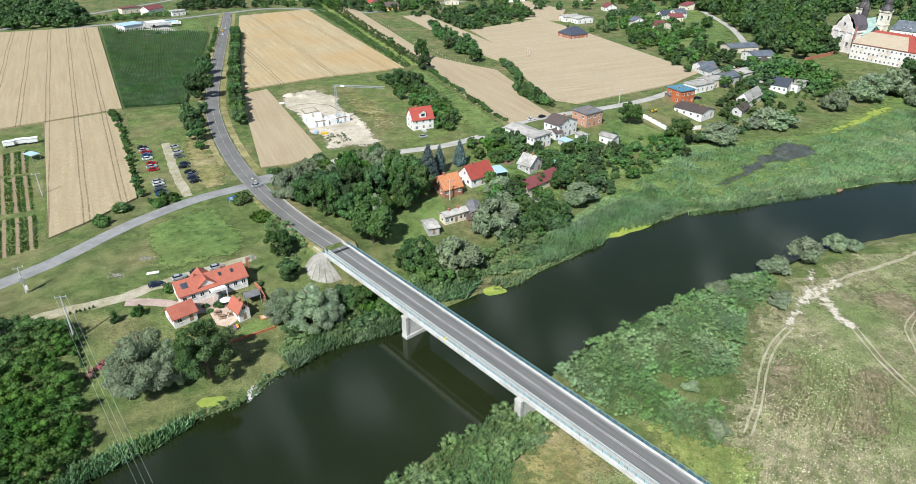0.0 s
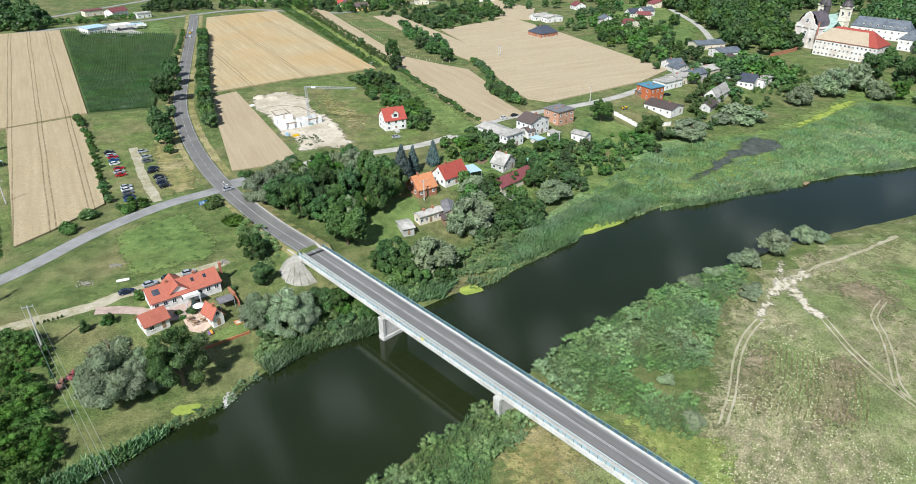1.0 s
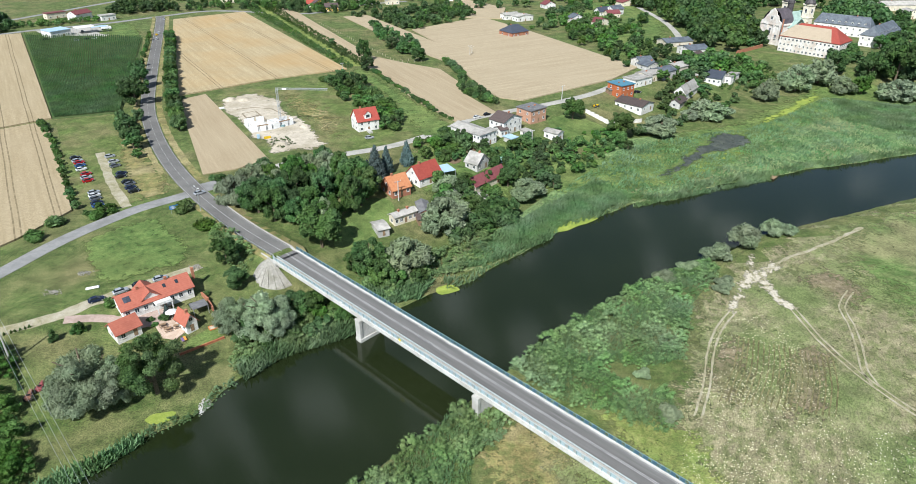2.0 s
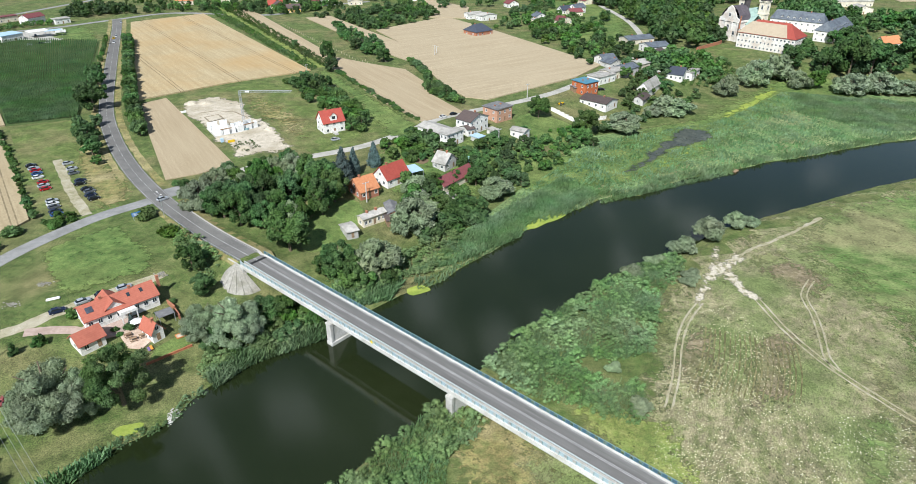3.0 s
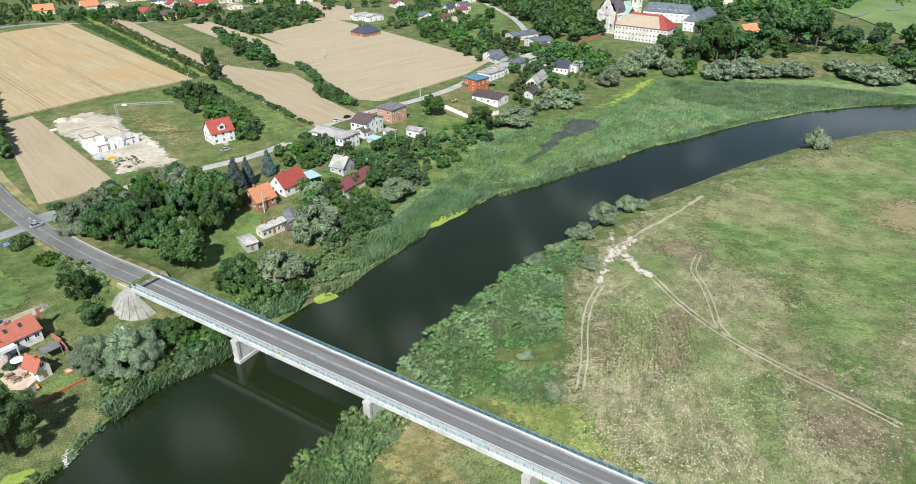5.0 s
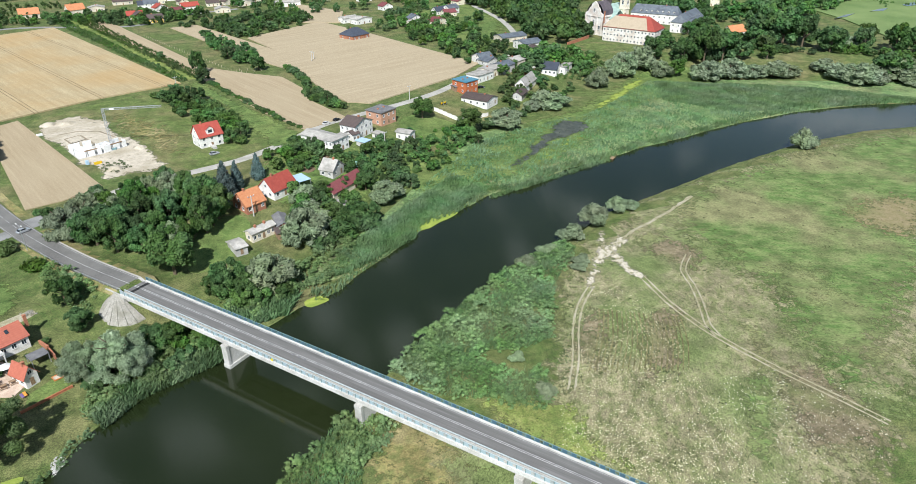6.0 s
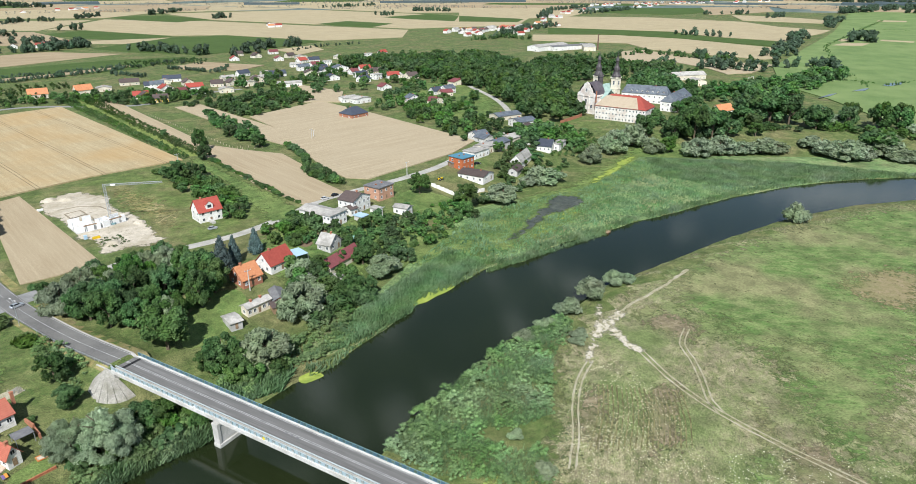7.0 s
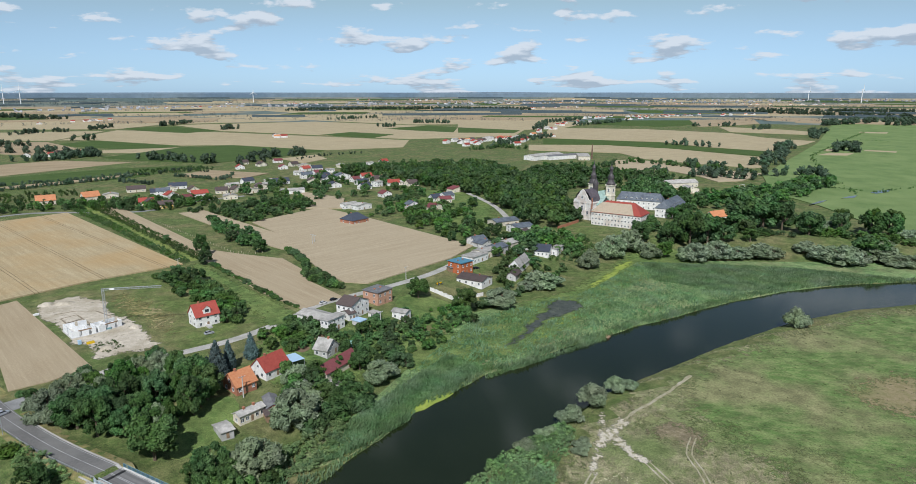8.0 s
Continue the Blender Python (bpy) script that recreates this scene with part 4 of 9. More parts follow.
def trunk_mesh(seed, limbs=5, high=0.5):
    rng = random.Random(seed)
    bm = bmesh.new()
    rod(bm, (0, 0, -0.03), (0.01, 0.0, high), 0.035, 0.02, 7)
    for k in range(limbs):
        a = 2 * math.pi * k / limbs + rng.uniform(-0.3, 0.3)
        z = rng.uniform(0.2, high)
        rod(bm, (0, 0, z), (0.26 * math.cos(a), 0.26 * math.sin(a), z + rng.uniform(0.12, 0.3)), 0.016, 0.006, 5)
    me = bpy.data.meshes.new("trunk")
    bm.to_mesh(me)
    bm.free()
    me.materials.append(BARK)
    return me


KINDS, PLANTED = {}, {}


def plant_kind(key, name, label, n, size, material, lumps=14, shape="round", bush=False):
    seed = len(KINDS) + 11
    root = new(name)
    tagged(root, label, "bush" if bush else "tree")
    if not bush:
        share("trunk", trunk_mesh(seed, 5, 0.85 if shape == "cone" else 0.5), root, Matrix())
    share("crown" if not bush else "foliage", crown_mesh("crown", seed, n, size, material, lumps, shape), root, Matrix())
    KINDS[key], PLANTED[key] = root, []


plant_kind("oak", "tree", "tall broad-leaved tree with dense dark green crown", 7000, 0.029, LEAF_DARK, 40)
plant_kind("oak2", "tree", "tall broad-leaved tree with dense dark green crown", 7000, 0.029, LEAF_DARK, 34)
plant_kind("maple", "tree", "broad-leaved tree with fresh green crown", 7000, 0.029, LEAF_MID, 38)
plant_kind("willow", "willow_tree", "spreading silver-green willow tree with drooping twigs", 9000, 0.026, LEAF_WILLOW, 44, "weep")
plant_kind("willow2", "willow_tree", "spreading silver-green willow tree with drooping twigs", 9000, 0.026, LEAF_WILLOW, 38, "weep")
plant_kind("spruce", "spruce_tree", "tall blue-green spruce tree with narrow crown", 5500, 0.032, LEAF_SPRUCE, 26, "cone")
plant_kind("small", "tree", "small green leafy garden tree", 1400, 0.07, LEAF_MID, 20)
plant_kind("small2", "tree", "small dark green leafy tree", 1400, 0.07, LEAF_DARK, 20)
plant_kind("smallw", "willow_tree", "rounded grey-green willow tree", 2600, 0.052, LEAF_WILLOW, 22, "weep")
plant_kind("bush", "bush", "low green leafy bush on rough grass", 800, 0.085, LEAF_MID, 8, "weep", True)
plant_kind("bush2", "bush", "low dark green leafy bush on rough grass", 800, 0.085, LEAF_DARK, 8, "weep", True)
plant_kind("bushw", "bush", "grey-green willow bush on the river bank", 2600, 0.05, LEAF_WILLOW, 11, "weep", True)
plant_kind("oak_far", "tree", "tall broad-leaved tree with dense dark green crown", 2600, 0.05, LEAF_DARK, 30)
plant_kind("maple_far", "tree", "broad-leaved tree with fresh green crown", 2600, 0.05, LEAF_MID, 30)
plant_kind("willow_far", "willow_tree", "spreading silver-green willow tree with drooping twigs", 3200, 0.042, LEAF_WILLOW, 34, "weep")
plant_kind("oak_near", "tree", "large broad-leaved tree with deep green crown", 26000, 0.0135, LEAF_OAK, 52)
plant_kind("willow_near", "willow_tree", "large silver-green willow with fine drooping leaves", 36000, 0.0105, LEAF_WILLOW, 70, "weep")
plant_kind("mid", "tree", "dark green leafy woodland tree", 900, 0.10, LEAF_DARK, 14)
plant_kind("mid2", "tree", "green leafy woodland tree", 900, 0.10, LEAF_MID, 14)


def plant(key, x, y, h, w=None, group="", rng=random):
    w = w or 0.8 * h
    z = ground_at(x, y)
    m = Matrix.Translation((x, y, z - 0.05)) @ Matrix.Rotation(rng.uniform(0, 6.28), 4, "Z") @ Matrix.Diagonal((w * 1.12, w * 1.12, h, 1))
    PLANTED[key].append((m, group))


def plant_all(key, rows, group=""):
    for x, y, h, w in rows:
        plant(key, x, y, h, w, group)


def inside(x, y, outline):
    hit, n = False, len(outline)
    for k in range(n):
        (ax, ay), (bx, by) = outline[k], outline[(k + 1) % n]
        if (ay > y) != (by > y) and x < (bx - ax) * (y - ay) / (by - ay) + ax:
            hit = not hit
    return hit


def scatter(outline, n, gap, seed, away=()):
    """Random places inside an outline, no two nearer than gap."""
    rng, out, cells = random.Random(seed), [], {}
    xs, ys = [p[0] for p in outline], [p[1] for p in outline]
    for _ in range(n * 30):
        x, y = rng.uniform(min(xs), max(xs)), rng.uniform(min(ys), max(ys))
        i, j = int(x // gap), int(y // gap)
        near = [q for di in (-1, 0, 1) for dj in (-1, 0, 1) for q in cells.get((i + di, j + dj), ())]
        if inside(x, y, outline) and all((x - a) ** 2 + (y - b) ** 2 > gap * gap for a, b in near):
            out.append((x, y))
            cells.setdefault((i, j), []).append((x, y))
            if len(out) >= n:
                break
    return out


def grove(outline, n, gap, seed, keys, low, high, group, fat=0.8, away=()):
    rng = random.Random(seed)
    for x, y in scatter(outline, n, gap, seed, away):
        h = rng.uniform(low, high)
        plant(rng.choice(keys), x, y, h, h * fat * rng.uniform(0.85, 1.2), group, rng)


def along(line, gap, seed, keys, low, high, group, fat=0.8, sway=0.6):
    rng = random.Random(seed)
    for (ax, ay), (bx, by) in zip(line, line[1:]):
        n = max(1, round(math.hypot(bx - ax, by - ay) / gap))
        for k in range(n):
            u = (k + rng.uniform(-0.25, 0.25)) / n
            h = rng.uniform(low, high)
            plant(rng.choice(keys), ax + (bx - ax) * u + rng.uniform(-sway, sway), ay + (by - ay) * u + rng.uniform(-sway, sway), h, h * fat, group, rng)


def stand(name, outline, n, gap, seed, material, low, high, label, fat=0.8, size=0.11, per=330, shape="round"):
    """A stand of far trees that nobody could count: one mesh."""
    rng, verts, faces, base = random.Random(seed), [], [], 0
    kinds = [crown_mesh("crown", seed + k, per, size, material, 18 if shape != "bush" else 17, shape) for k in range(3)]
    forms = []
    for me in kinds:
        co = np.empty(len(me.vertices) * 3)
        me.vertices.foreach_get("co", co)
        forms.append((co.reshape(-1, 3), [tuple(q.vertices) for q in me.polygons]))
        bpy.data.meshes.remove(me)
    for x, y in scatter(outline, n, gap, seed):
        co, fs = rng.choice(forms)
        h, a = rng.uniform(low, high), rng.uniform(0, 6.28)
        w = h * fat * rng.uniform(0.9, 1.25) * 1.1
        turned = co @ np.array([[math.cos(a), math.sin(a), 0], [-math.sin(a), math.cos(a), 0], [0, 0, 1]])
        verts.append(turned * np.array([w, w, h]) + np.array([x, y, ground_at(x, y) - 0.1]))
        faces += [tuple(base + i for i in f) for f in fs]
        base += len(co)
    return tagged(new(name, mesh_of(name, np.concatenate(verts).tolist(), faces, material)), label, "trees", kind="stuff")


def finish_plants():
    for key, rows in PLANTED.items():
        root = KINDS[key]
        if not rows:
            for o in (*root.children, root):
                bpy.data.objects.remove(o)
            continue
        for m, group in rows[1:]:
            tagged(copy_thing(root, m), group=group)
        root.matrix_basis = rows[0][0]
        tagged(root, group=rows[0][1])


def thicket(name, outline, seed, gap, low, high, material, label, fat=1.2, size=0.034, per=430):
    """Scrub of overlapping bushes that nobody could count: one mesh."""
    xs, ys = np.array([p[0] for p in outline]), np.array([p[1] for p in outline])
    area = abs(np.dot(xs, np.roll(ys, 1)) - np.dot(ys, np.roll(xs, 1))) / 2
    ob = stand(name, outline, int(area / gap ** 2 * 0.95), gap, seed, material, low, high, label, fat, size, per, "bush")
    return tagged(ob, category="scrub")


def reeds(name, outline, seed, per, low, high, material, label, width=0.22, free=()):
    """Upright reed blades, one mesh."""
    rng = np.random.default_rng(seed)
    lo, hi = np.min(outline, 0), np.max(outline, 0)
    n = int((hi[0] - lo[0]) * (hi[1] - lo[1]) * per)
    p = rng.uniform(lo, hi, (n, 2))
    x, y = p.T
    keep = np.zeros(n, bool)
    for k in range(len(outline)):
        (ax, ay), (bx, by) = outline[k], outline[(k + 1) % len(outline)]
        cross = (ay > y) != (by > y)
        keep ^= cross & (x < (bx - ax) * (y - ay) / ((by - ay) or 1e-9) + ax)
    for hole in free:
        within = np.zeros(n, bool)
        for (ax, ay), (bx, by) in zip(hole, hole[1:] + hole[:1]):
            within ^= ((ay > y) != (by > y)) & (x < (bx - ax) * (y - ay) / ((by - ay) or 1e-9) + ax)
        keep &= ~within
    x, y = x[keep], y[keep]
    z = height(x, y)
    n = len(x)
    tone = np.array([noise.noise((a * 0.09, b * 0.09, seed)) for a, b in zip(x, y)])
    h = (low + (high - low) * np.clip(0.5 + tone, 0, 1)) * rng.uniform(0.75, 1.2, n)
    a = rng.uniform(0, math.pi, n)
    dx, dy = np.cos(a) * width, np.sin(a) * width
    lx, ly = rng.normal(scale=0.4, size=n) * h + 0.2 * h, rng.normal(scale=0.4, size=n) * h - 0.15 * h
    v = np.stack([np.stack([x - dx, y - dy, z - 0.1], -1), np.stack([x + dx, y + dy, z - 0.1], -1),
                  np.stack([x + lx + dx * 0.5, y + ly + dy * 0.5, z + h], -1), np.stack([x + lx - dx * 0.5, y + ly - dy * 0.5, z + h], -1)], 1).reshape(-1, 3)
    return tagged(new(name, mesh_of(name, v.tolist(), quads(v), material)), label, "reeds", kind="stuff")


# trees by the river and the bridge
plant_all("willow_near", [(-39.5, 152.0, 15.5, 16), (-76.5, 126.5, 18.5, 19), (-47.8, 152.5, 13.5, 12), (-71.5, 127.5, 15, 11)], "willows by the river")
plant_all("willow", [(-0.5, 181.8, 15, 16), (13.6, 207.0, 16.5, 16)], "willows by the river")
plant_all("willow2", [(48.2, 233.5, 11, 14)], "willows by the river")
plant_all("oak_near", [(-62.4, 129.2, 16.5, 15.5)], "trees by the river")
plant_all("oak", [(-12.6, 180.0, 14.5, 10.5), (-7.8, 176.5, 10, 9), (37.9, 216.6, 9, 8)], "trees by the river")
plant_all("maple", [(-28.4, 194.2, 16.5, 15), (23.4, 236.9, 8, 8), (25.4, 220.8, 8, 8), (32.7, 227.6, 9, 8)], "trees by the gardens")
plant_all("oak2", [(-27.7, 161.2, 7, 8), (-33.0, 162.1, 7, 7), (-56.6, 182.7, 9.5, 8.7), (-51.4, 171.5, 6.5, 7.5), (-17.3, 182.4, 7, 7), (41.5, 243.3, 9, 9), (55.9, 244.4, 8, 8), (60.4, 243.2, 7, 7), (3.2, 175.0, 5, 6)], "trees by the river")
plant_all("bush", [(-80.0, 219.8, 5.5, 6.8), (-68.1, 205.8, 5, 7.2), (-68.6, 204.7, 3, 4), (-122.6, 200.9, 5, 6), (-119.5, 211.6, 5, 6), (-82.8, 160.7, 4, 4), (-108.8, 216.8, 4, 5), (-104.2, 220.1, 3, 3)], "bushes beside the roads")
# the grove beside the approach road
grove([(-64.0, 225.5), (-56.0, 245.3), (-34.9, 256.8), (-19.5, 245.6), (-13.3, 222.8), (-19.6, 213.6), (-28.8, 201.1), (-38.6, 199.5), (-51.6, 210.5)], 42, 4.6, 5, ["oak", "oak2", "maple", "oak", "maple", "willow2"], 9, 15, "dense grove beside the approach road", 0.75)
plant_all("willow", [(-30.8, 245.0, 14, 12), (-29.3, 209.6, 11, 9)], "dense grove beside the approach road")
plant_all("spruce", [(-11.5, 241.9, 15, 8.5), (-14.1, 234.8, 12, 7), (1.0, 257.5, 11, 6), (-7.3, 249.3, 12, 6)], "spruces by the street")
# roadside rows
along([(-172.2, 524.9), (-144.6, 430.7), (-124.1, 362.8), (-105.0, 306.2)], 3.4, 3, ["small", "small2"], 5.5, 8.5, "row of trees along the road", 0.95)
along([(-194.2, 548.1), (-182.3, 503.1), (-170.3, 455.4)], 7, 4, ["small", "bush"], 3, 5, "trees along the road")
plant_all("oak_far", [(-140.2, 353.5, 14, 14), (-152.5, 374.6, 10, 10), (-148.4, 387.4, 13, 10), (-155.6, 403.7, 13, 9)], "trees along the road")
plant_all("small2", [(-126.7, 304.3, 9.6, 10.4), (-119.0, 286.2, 8.5, 8.7), (-134.0, 315.9, 8.8, 7), (-123.0, 295.0, 8, 8), (-114.0, 275.0, 4, 5), (-130.0, 327.0, 6, 6), (-162.0, 424.5, 7, 7), (-166.0, 440.0, 6, 6)], "trees along the road")
along([(-175.5, 324.0), (-156.7, 294.0), (-140.3, 264.1), (-120.8, 227.8), (-113.8, 220.0)], 5, 6, ["bush", "bush2", "small"], 2.0, 4.0, "bushes along the field edge", 1.0)
# hedge strips between the far fields
for outline, seed in (([(-146.2, 671.5), (-140.1, 681.7), (-30.6, 429.8), (-33.2, 421.1)], 7), ([(-135.7, 685.5), (-123.5, 683.9), (-23.1, 440.9), (-26.5, 430.3)], 8)):
    thicket("hedge", outline, seed, 2.2, 1.6, 3.0, LEAF_MID, "young hedge trees between the fields", 1.1, 0.11, 70)
patch("grass_lane", [(-141.1, 681.3), (-134.5, 686.0), (-25.3, 430.8), (-31.6, 429.4)], surface("yellow lane grass", (0.15, 0.20, 0.045), (0.22, 0.25, 0.07), 0.6, (0.11, 0.165, 0.04), 0.06, bump=0.1, speckle=0.3), 0.1, 0, "yellow-green grass lane inside the double hedge", "lane")
plant_all("small2", [(-23.7, 442.4, 15, 9), (-21.2, 418.9, 9, 9), (-49.6, 495.4, 5, 5)], "trees on the field edge")
along([(-17.8, 416.7), (8.5, 350.3), (25.0, 312.5)], 4.5, 9, ["bush", "bush2"], 1.8, 3.0, "hedge between meadow and field", 1.4)
grove([(-48.4, 401.9), (-29.4, 395.2), (-14.0, 358.0), (-0.9, 331.4), (-2.3, 301.8), (-12.0, 301.7), (-20.6, 331.2), (-37.1, 363.6)], 46, 4.2, 12, ["small", "small2", "bush"], 4.5, 8, "overgrown trees behind the red-roofed house", 0.95)
along([(29.5, 435.8), (37.7, 395.9), (33.9, 370.2), (45.5, 339.9)], 4.5, 13, ["small2", "bush2", "bush"], 3.5, 5.5, "hedge between the grain fields", 1.1)
along([(41.2, 376.4), (46.3, 347.4), (51.3, 336.9)], 4.5, 14, ["small2", "bush2", "bush"], 3.5, 5.5, "hedge between the grain fields", 1.1)
plant_all("small2", [(-5.6, 479.7, 8, 9), (6.7, 461.9, 9, 10), (12.2, 440.6, 9, 10), (0.7, 464.4, 8, 9)], "trees between the grain fields")
# gardens
grove([(4.5, 279.4), (21.2, 296.9), (29.4, 280.0), (38.0, 274.1), (45.2, 268.7), (29.0, 259.5), (19.1, 260.1), (8.0, 263.7)], 46, 3.8, 15, ["small", "small", "bush", "small2"], 3, 6, "garden trees and shrubs", 1.0)
grove([(37.5, 269.5), (58.8, 289.3), (71.2, 282.8), (69.4, 260.8), (52.1, 247.4), (40.3, 249.9), (28.3, 237.8)], 48, 3.8, 16, ["small", "bush", "small2", "bush2"], 3, 6.5, "garden trees and shrubs", 1.0)
grove([(11.0, 243.0), (22.4, 236.4), (33.9, 225.6), (37.7, 212.2), (24.3, 205.3), (13.7, 200.5)], 26, 4.4, 17, ["small2", "small", "bush2", "smallw"], 4, 8, "trees on the river slope", 0.95)
grove([(-17.5, 183.2), (-8.4, 192.5), (3.4, 192.1), (7.0, 179.5), (-0.4, 169.2), (-11.3, 172.4)], 22, 4.0, 18, ["small2", "bush2", "small"], 3, 7, "trees on the river slope", 0.95)
grove([(-48.8, 147.3), (-43.9, 155.3), (-31.5, 161.9), (-20.5, 164.2), (-15.6, 156.7), (-26.5, 149.6), (-38.3, 142.9)], 22, 4.2, 19, ["small2", "bush2", "bush"], 3, 6, "trees below the bridge", 1.0)
plant_all("maple", [(86.3, 318.1, 12, 11), (106.0, 299.5, 14, 13), (101.0, 288.0, 9, 8), (105.0, 284.5, 5, 5), (96.0, 283.0, 4.5, 4.5)], "garden trees")
plant_all("oak_far", [(261.0, 468.6, 12.8, 11.7), (354.6, 453.0, 12.4, 14.0), (340.4, 449.6, 10.6, 10.2)], "trees round the abbey")
plant_all("oak_far", [(385.8, 401.0, 21.0, 22.0), (377.8, 411.0, 19.4, 22.0), (405.1, 404.2, 19.2, 21.7), (400.5, 368.4, 17.2, 17.7), (422.4, 361.0, 17.9, 13.1), (437.3, 347.4, 20.4, 16.2), (447.6, 341.7, 19.5, 16.3), (393.6, 310.1, 18.3, 22.0), (314.4, 393.6, 20.2, 22.0), (326.4, 385.8, 12.6, 18.4)], "tall trees on the flood plain edge")
plant_all("bush2", [(-75.9, 248.2, 2.0, 3.5), (-73.0, 247.4, 3.0, 3.9), (-69.8, 248.1, 1.8, 3.4), (-58.5, 259.6, 4.4, 6.1)], "bushes at the stubble field")
plant_all("willow2", [(127.5, 303.5, 13, 18), (150.9, 324.6, 8, 9)], "willows on the marsh edge")
plant_all("willow_far", [(235.6, 371.9, 19, 19), (255.7, 382.1, 19, 20), (163.4, 328.2, 11.5, 21), (208.6, 355.6, 15.9, 13.7), (261.5, 364.7, 13, 14), (284.0, 348.7, 15, 19.8), (301.2, 348.5, 15, 21), (315.7, 344.7, 9.5, 17.9), (329.1, 341.2, 13, 19.9), (338.6, 337.8, 9, 15.7), (365.5, 337.7, 10.5, 15.4), (366.6, 321.2, 13.5, 23), (368.6, 310.3, 16, 24), (380.0, 308.0, 11, 17), (401.0, 296.2, 8.5, 20), (405.5, 290.1, 9.5, 18), (419.0, 368.8, 10.5, 18), (398.9, 309.4, 17.5, 25), (451.2, 328.8, 10.5, 15)], "willows on the marsh edge")
plant_all("oak_far", [(300.2, 374.8, 26, 17.5), (313.8, 373.2, 23, 18.6), (328.4, 373.9, 13, 15), (286.3, 378.2, 19, 14), (273.4, 393.0, 15, 12), (368.7, 402.0, 24, 22), (381.2, 393.0, 26, 24), (391.9, 384.8, 25, 19), (398.0, 365.0, 18.5, 18), (410.0, 372.0, 14, 13), (358.0, 396.0, 15, 14)], "tall trees below the abbey")
plant_all("maple_far", [(446.4, 380.3, 16, 13), (448.4, 356.6, 20, 12), (467.2, 354.6, 18.5, 14), (271.8, 362.9, 12, 11), (357.7, 383.3, 12, 12), (345.0, 366.0, 11, 11)], "trees on the flood plain")
plant_all("bushw", [(102.8, 181.6, 6.5, 8.2), (115.7, 189.8, 8.2, 10.2), (129.2, 196.2, 6.2, 7.8), (134.6, 195.3, 4, 5.4), (246.6, 228.2, 10, 10), (80.3, 170.9, 3.6, 6), (91.0, 176.2, 3.0, 6), (57.6, 124.3, 2.8, 3.6), (97.5, 164.5, 3.4, 5.0), (94.8, 160.5, 3.0, 4.6), (58.7, 109.6, 4, 5)], "willow bushes on the bank")

# scrub and reeds
POND_AT = [(106.4, 251.8), (123.1, 267.0), (137.2, 284.0), (157.8, 302.0), (169.7, 301.2), (167.7, 288.2), (153.9, 278.4), (141.1, 275.4), (126.7, 261.7), (113.1, 251.0)]
CHANNEL_AT = [(182.2, 313.9), (210.5, 339.0), (241.4, 364.5), (247.8, 362.6), (220.5, 338.4), (191.4, 316.8)]
thicket("scrub", [(25.1, 131.6), (35.8, 141.2), (48.5, 152.0), (73.2, 169.6), (97.6, 181.2), (99.6, 173.5), (86.6, 159.0), (77.6, 147.6), (70.5, 130.3), (59.7, 128.0), (53.0, 130.3), (45.3, 129.1), (55.6, 119.6), (61.9, 117.6), (60.0, 108.3), (53.9, 105.6), (44.3, 113.7), (34.3, 117.5)], 21, 2.25, 1.0, 4.2, LEAF_SCRUB, "dense willow scrub and nettles on the river bank")
reeds("weeds", [(25.1, 131.6), (35.8, 141.2), (48.5, 152.0), (73.2, 169.6), (97.6, 181.2), (99.6, 173.5), (86.6, 159.0), (77.6, 147.6), (70.5, 130.3), (59.7, 128.0), (53.0, 130.3), (45.3, 129.1), (55.6, 119.6), (61.9, 117.6), (60.0, 108.3), (53.9, 105.6), (44.3, 113.7), (34.3, 117.5)], 91, 9, 0.6, 1.7, LEAF_REED, "tall nettles and reeds among the willow scrub", 0.08)
reeds("weeds", [(-15.1, 92.9), (-7.7, 100.6), (2.4, 110.1), (9.5, 118.0), (20.0, 113.6), (19.8, 106.4), (12.5, 103.8), (10.5, 92.2), (2.1, 85.2)], 92, 9, 0.6, 1.7, LEAF_REED, "tall nettles and reeds among the willow scrub", 0.08)
thicket("scrub", [(-15.1, 92.9), (-7.7, 100.6), (2.4, 110.1), (9.5, 118.0), (20.0, 113.6), (19.8, 106.4), (12.5, 103.8), (10.5, 92.2), (2.1, 85.2)], 22, 2.25, 1.2, 4.6, LEAF_SCRUB, "dense willow scrub beside the bridge")
thicket("scrub", [(-127.0, 137.0), (-111.9, 142.0), (-103.1, 139.7), (-95.2, 127.4), (-86.1, 113.7), (-81.7, 103.4), (-86.0, 92.9), (-100.1, 85.7)], 23, 2.7, 2.5, 8.5, LEAF_THICKET, "dense overgrown thicket of young trees", 1.05, 0.026, 950)
thicket("scrub", [(-48.0, 142.6), (-41.4, 150.4), (-31.7, 163.3), (-25.0, 164.8), (-15.7, 158.2), (-15.5, 154.9), (-29.4, 146.9), (-38.1, 141.6), (-44.7, 136.0)], 24, 2.25, 1.0, 4.5, LEAF_SCRUB, "dense green scrub below the bridge")
thicket("scrub", [(-17.2, 178.5), (-8.1, 185.9), (3.3, 184.9), (6.0, 176.0), (1.4, 168.2), (-6.6, 165.3)], 25, 2.25, 1.0, 4.5, LEAF_SCRUB, "dense green scrub on the river slope")
